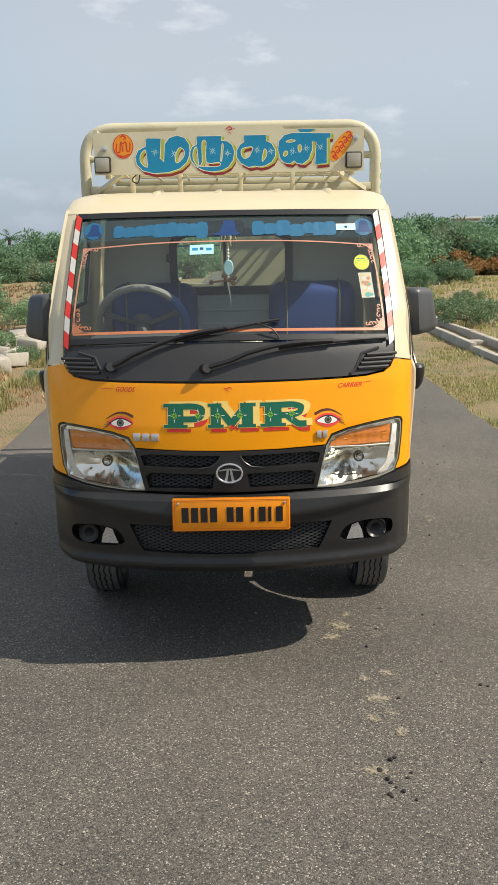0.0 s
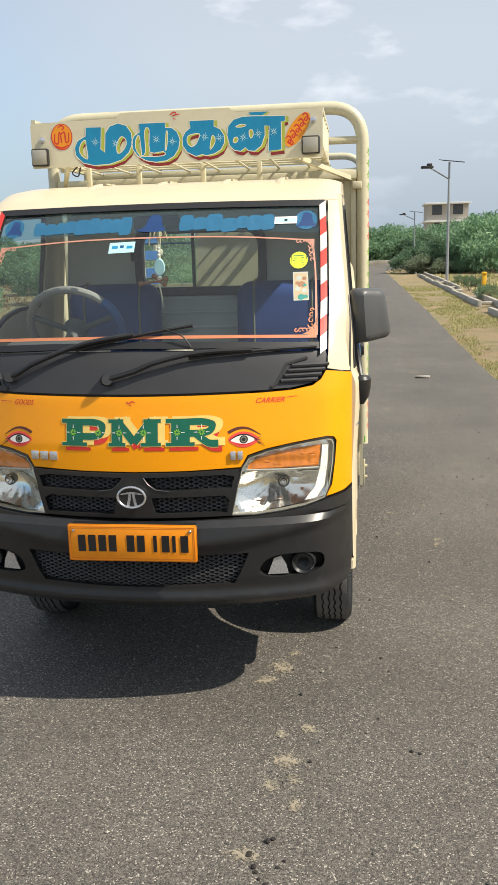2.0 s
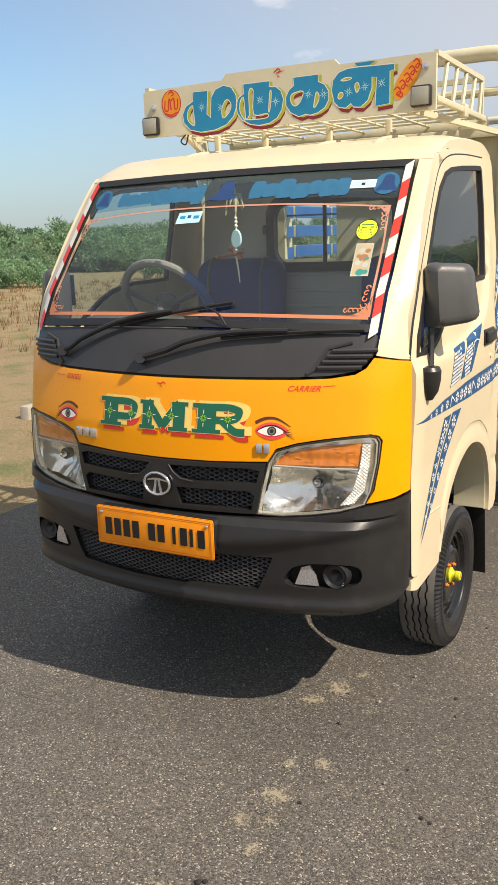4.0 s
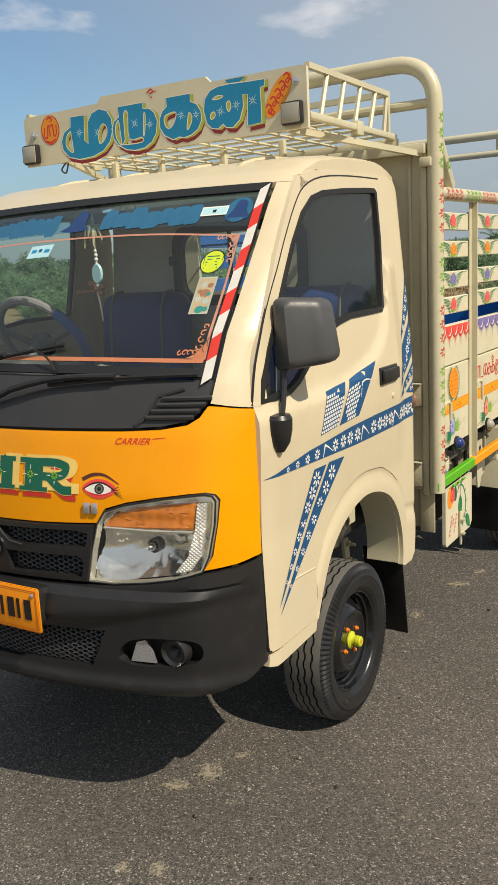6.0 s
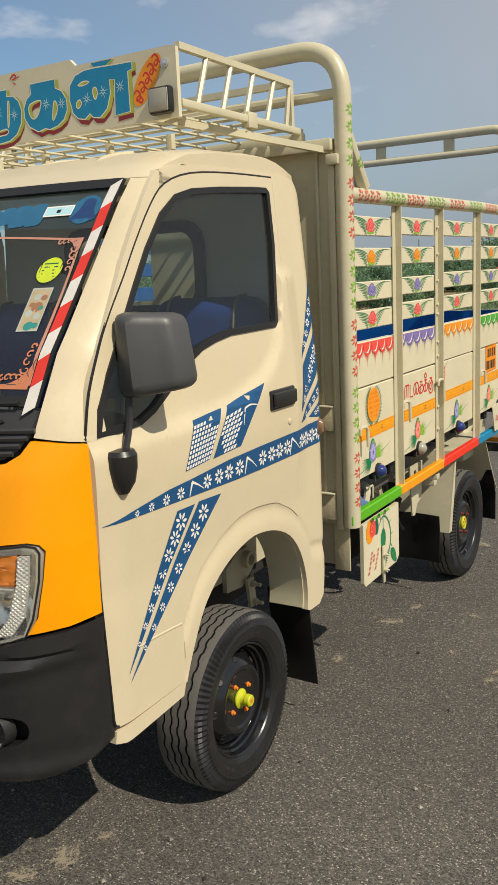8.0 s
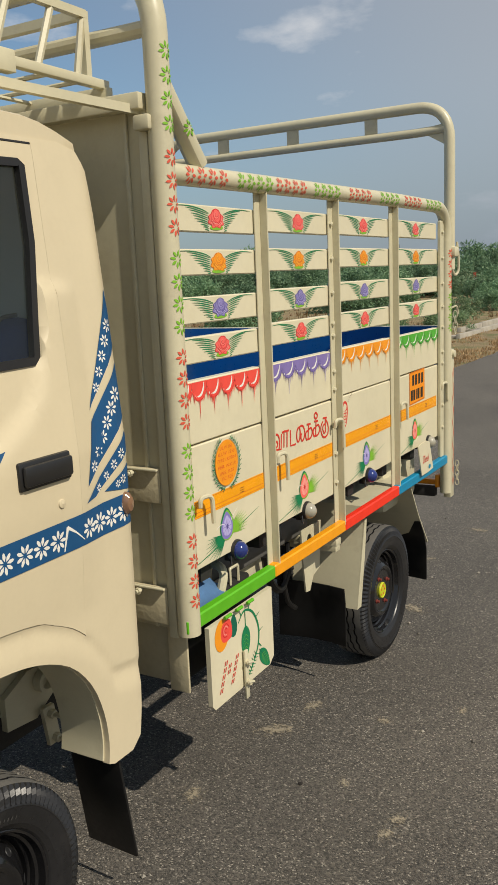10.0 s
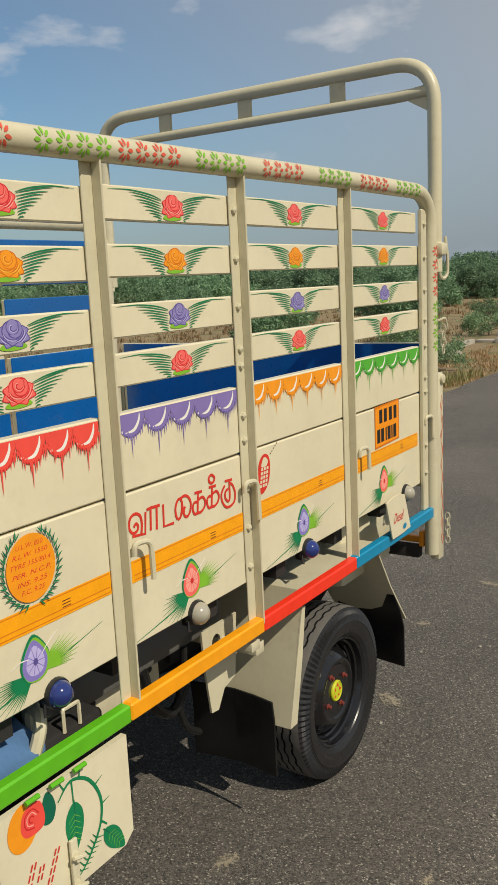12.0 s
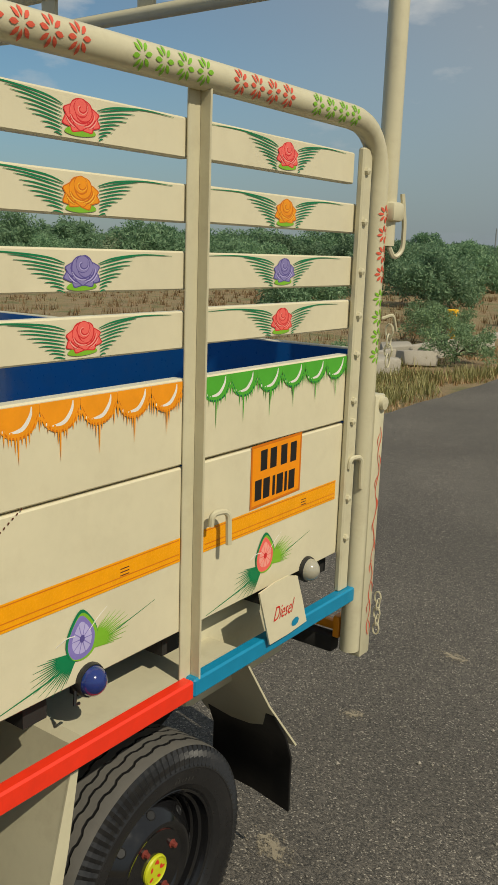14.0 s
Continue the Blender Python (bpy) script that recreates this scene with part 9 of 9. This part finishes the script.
stencil(fhoop, "stencilled_flower", [(0.115, LIME_P)], along_brace)
stencil(near["rail"], "stencilled_flower", [(1.57 - 0.045 * q, RED_S) for q in range(4)] + [(1.38 - 0.045 * q, LIME_P) for q in range(4)], along_post(0.750, 3.765, 0.0258, -0.05))

# grab hooks
for k, (y, z, drop) in enumerate(((1.708, 0.955, 0.075), (2.128, 0.985, 0.085), (2.540, 1.02, 0.10), (3.17, 0.985, 0.07), (3.70, 1.00, 0.08))):
    bm = bmesh.new()
    tube(bm, fillet([(XP + 0.020, y, z - 0.025), (XP + 0.022, y, z), (XP + 0.030, y + 0.042, z), (XP + 0.032, y + 0.042, z - drop)], 0.020, 6), 0.0062, 8)
    part("grab_hook", bm, STEEL_CREAM, truck, "", 40)

# side marker lamps
for k, (y, m, lab) in enumerate(((1.905, BLUE_LENS, "blue"), (2.345, WHITE_LENS, "white"), (2.868, BLUE_LENS, "blue"), (3.556, WHITE_LENS, "white"))):
    z = 0.757
    bm = bmesh.new()
    lathe(bm, [(0.0, 0.0), (0.0, 0.029), (0.016, 0.031), (0.022, 0.029)], 20)
    bmesh.ops.transform(bm, matrix=Matrix.Translation((XP - 0.012, y, z)), verts=bm.verts)
    box(bm, XP - 0.03, XP - 0.012, y - 0.016, y + 0.010, z - 0.030, z)
    tube(bm, [(XP + 0.0, y - 0.03, z - 0.01), (XP + 0.005, y - 0.036, z - 0.032), (XP + 0.0, y - 0.022, z - 0.036)], 0.003, 6)
    lamp = part("marker_lamp", bm, BLACK, truck, lab + " domed side marker lamp")
    bm = bmesh.new()
    lathe(bm, [(0.010, 0.0275), (0.022, 0.027), (0.034, 0.0235), (0.042, 0.016), (0.047, 0.007), (0.048, 0.0)], 24, (XP - 0.012, y, z))
    part("lamp_dome", bm, m, lamp, "", 60)

# hanging flap under the green bar
FLAP = smooth_loop([(1.722, 0.595), (1.722, 0.372), (1.735, 0.358), (2.04, 0.360), (2.066, 0.38), (2.066, 0.596)], 1)
flap = sheet("hanging_flap", FLAP, [], lambda y, z, h: (0.752 + h, y, z), CREAM_BODY, truck, 0.014, 0, "cream steel flap painted with a rose", smooth=0)
on_flap = lambda y, z, h: (0.752 + h, y, z)
art = Art(on_flap, 0)
art.shape(ORANGE_P, ellipse(1.782, 0.555, 0.036, 0.046, 24, -0.2))
art.shape(DGREEN_P, smooth_loop([(1.828, 0.535), (1.850, 0.528), (1.862, 0.550), (1.856, 0.578), (1.842, 0.592), (1.830, 0.572)], 4))
art.shape(PINK_P, smooth_loop([(1.776, 0.552), (1.786, 0.532), (1.808, 0.528), (1.830, 0.534), (1.834, 0.556), (1.826, 0.584), (1.806, 0.590), (1.784, 0.580)], 4))
for rad, m in ((0.006, ROSE_DK), (0.012, PALEPINK_P), (0.018, ROSE_DK)):
    art.stroke(m, [(1.803 + rad * math.cos(t), 0.560 + rad * 1.1 * math.sin(t), 0.0024) for t in (0.2, 1.4, 2.6, 3.8, 5.0)], n=3)
art.stroke(GREEN_P, [(1.868, 0.556, 0.003), (1.903, 0.581, 0.006), (1.949, 0.560, 0.007), (1.978, 0.506, 0.007), (1.972, 0.450, 0.006), (1.935, 0.400, 0.005), (1.906, 0.378, 0.002)], n=5)
for u, v, a, s_ in ((1.905, 0.485, -1.62, 1.0), (2.008, 0.398, -0.9, 0.85)):
    c, sn = math.cos(a), math.sin(a)
    L = lambda x, w: (u + s_ * (x * c - w * sn), v + s_ * (x * sn + w * c))
    art.shape(GREEN_P, smooth_loop([L(-0.050, 0), L(-0.030, 0.020), L(0.0, 0.024), L(0.030, 0.015), L(0.052, 0), L(0.030, -0.015), L(0.0, -0.024), L(-0.030, -0.020)], 3))
    art.stroke(DGREEN_P, [(*L(-0.055, 0), 0.003), (*L(0, 0.002), 0.002), (*L(0.045, 0), 0.0008)], n=2)
    for q in range(-2, 3):
        art.stroke(LIME_P, [(*L(0.012 * q, 0), 0.0012), (*L(0.012 * q + 0.012, 0.016), 0.0006)], n=1)
        art.stroke(LIME_P, [(*L(0.012 * q, 0), 0.0012), (*L(0.012 * q + 0.012, -0.016), 0.0006)], n=1)
art.stroke(GREEN_P, [(1.905, 0.578, 0.004), (1.906, 0.545, 0.003), (1.905, 0.53, 0.002)], n=2)
art.stroke(GREEN_P, [(1.975, 0.455, 0.004), (1.990, 0.440, 0.003)], n=2)
for q in range(7):
    u, v = 1.958 - 0.008 * q, 0.428 - 0.007 * q
    art.stroke(GREEN_P, [(u, v, 0.003), (u + 0.020, v - 0.006, 0.001)], n=1)
    art.stroke(GREEN_P, [(u, v, 0.003), (u - 0.010, v + 0.014, 0.001)], n=1)
for u, v, du, dv in ((1.885, 0.572, -0.012, 0.022), (1.925, 0.578, 0.006, 0.024), (1.965, 0.540, 0.022, 0.010), (1.978, 0.49, 0.024, 0.006)):
    art.stroke(GREEN_P, [(u, v, 0.004), (u + du, v + dv, 0.001)], n=1)
for u0, v0, u1, v1, n in ((1.763, 0.392, 1.800, 0.478, 5), (1.806, 0.432, 1.818, 0.462, 2), (1.822, 0.396, 1.858, 0.474, 5)):
    for q in range(n):
        a, b = (q + 0.08) / n, (q + 0.82) / n
        for side in (-0.0045, 0.0045):
            art.stroke(RED_P, [(u0 + (u1 - u0) * a + side, v0 + (v1 - v0) * a, 0.0034), (u0 + (u1 - u0) * b + side, v0 + (v1 - v0) * b, 0.0034)], n=1)
art.done("rose_painting", flap, "painted rose spray with red characters")
bm = bmesh.new()
box(bm, 0.7565, 0.764, 1.880, 1.898, 0.325, 0.47, 0.002)
for z in (0.375, 0.435):
    tube(bm, [(0.762, 1.889, z), (0.775, 1.889, z)], 0.009, 6)
    tube(bm, [(0.774, 1.875, z + 0.006), (0.774, 1.905, z - 0.004)], 0.004, 6)
part("latch_bar", bm, STEEL_CREAM, flap)
for y in (1.80, 1.86, 1.92):
    bm = bmesh.new()
    tube(bm, [(0.763, y - 0.016, 0.604), (0.763, y + 0.016, 0.604)], 0.005, 8)
    part("flap_hinge", bm, BARGREEN_P, flap)

# fuel tag
tag = sheet("fuel_tag", [(3.358, 0.650), (3.432, 0.650), (3.505, 0.655), (3.482, 0.718), (3.457, 0.779), (3.42, 0.790), (3.37, 0.790), (3.312, 0.782)], [], lambda y, z, h: (0.776 + h, y, z), CREAM_BODY, truck, 0.004, 0, "small cream tag lettered in red", smooth=0)
art = Art(lambda y, z, h: (0.776 + h, y, z), 0)
art.shape(TEAL_P, ellipse(3.455, 0.672, 0.015, 0.010, 8, 0.1))
art.done("paint_blot", tag, "teal paint blot")
art = Art(lambda y, z, h: (0.776 + h, y, z), 0)
art.text(RED_P, "Diesel", 3.408, 0.716, 0.032, 0.080, 0.0, 0.45)
art.done("tag_lettering", tag, "red painted word")
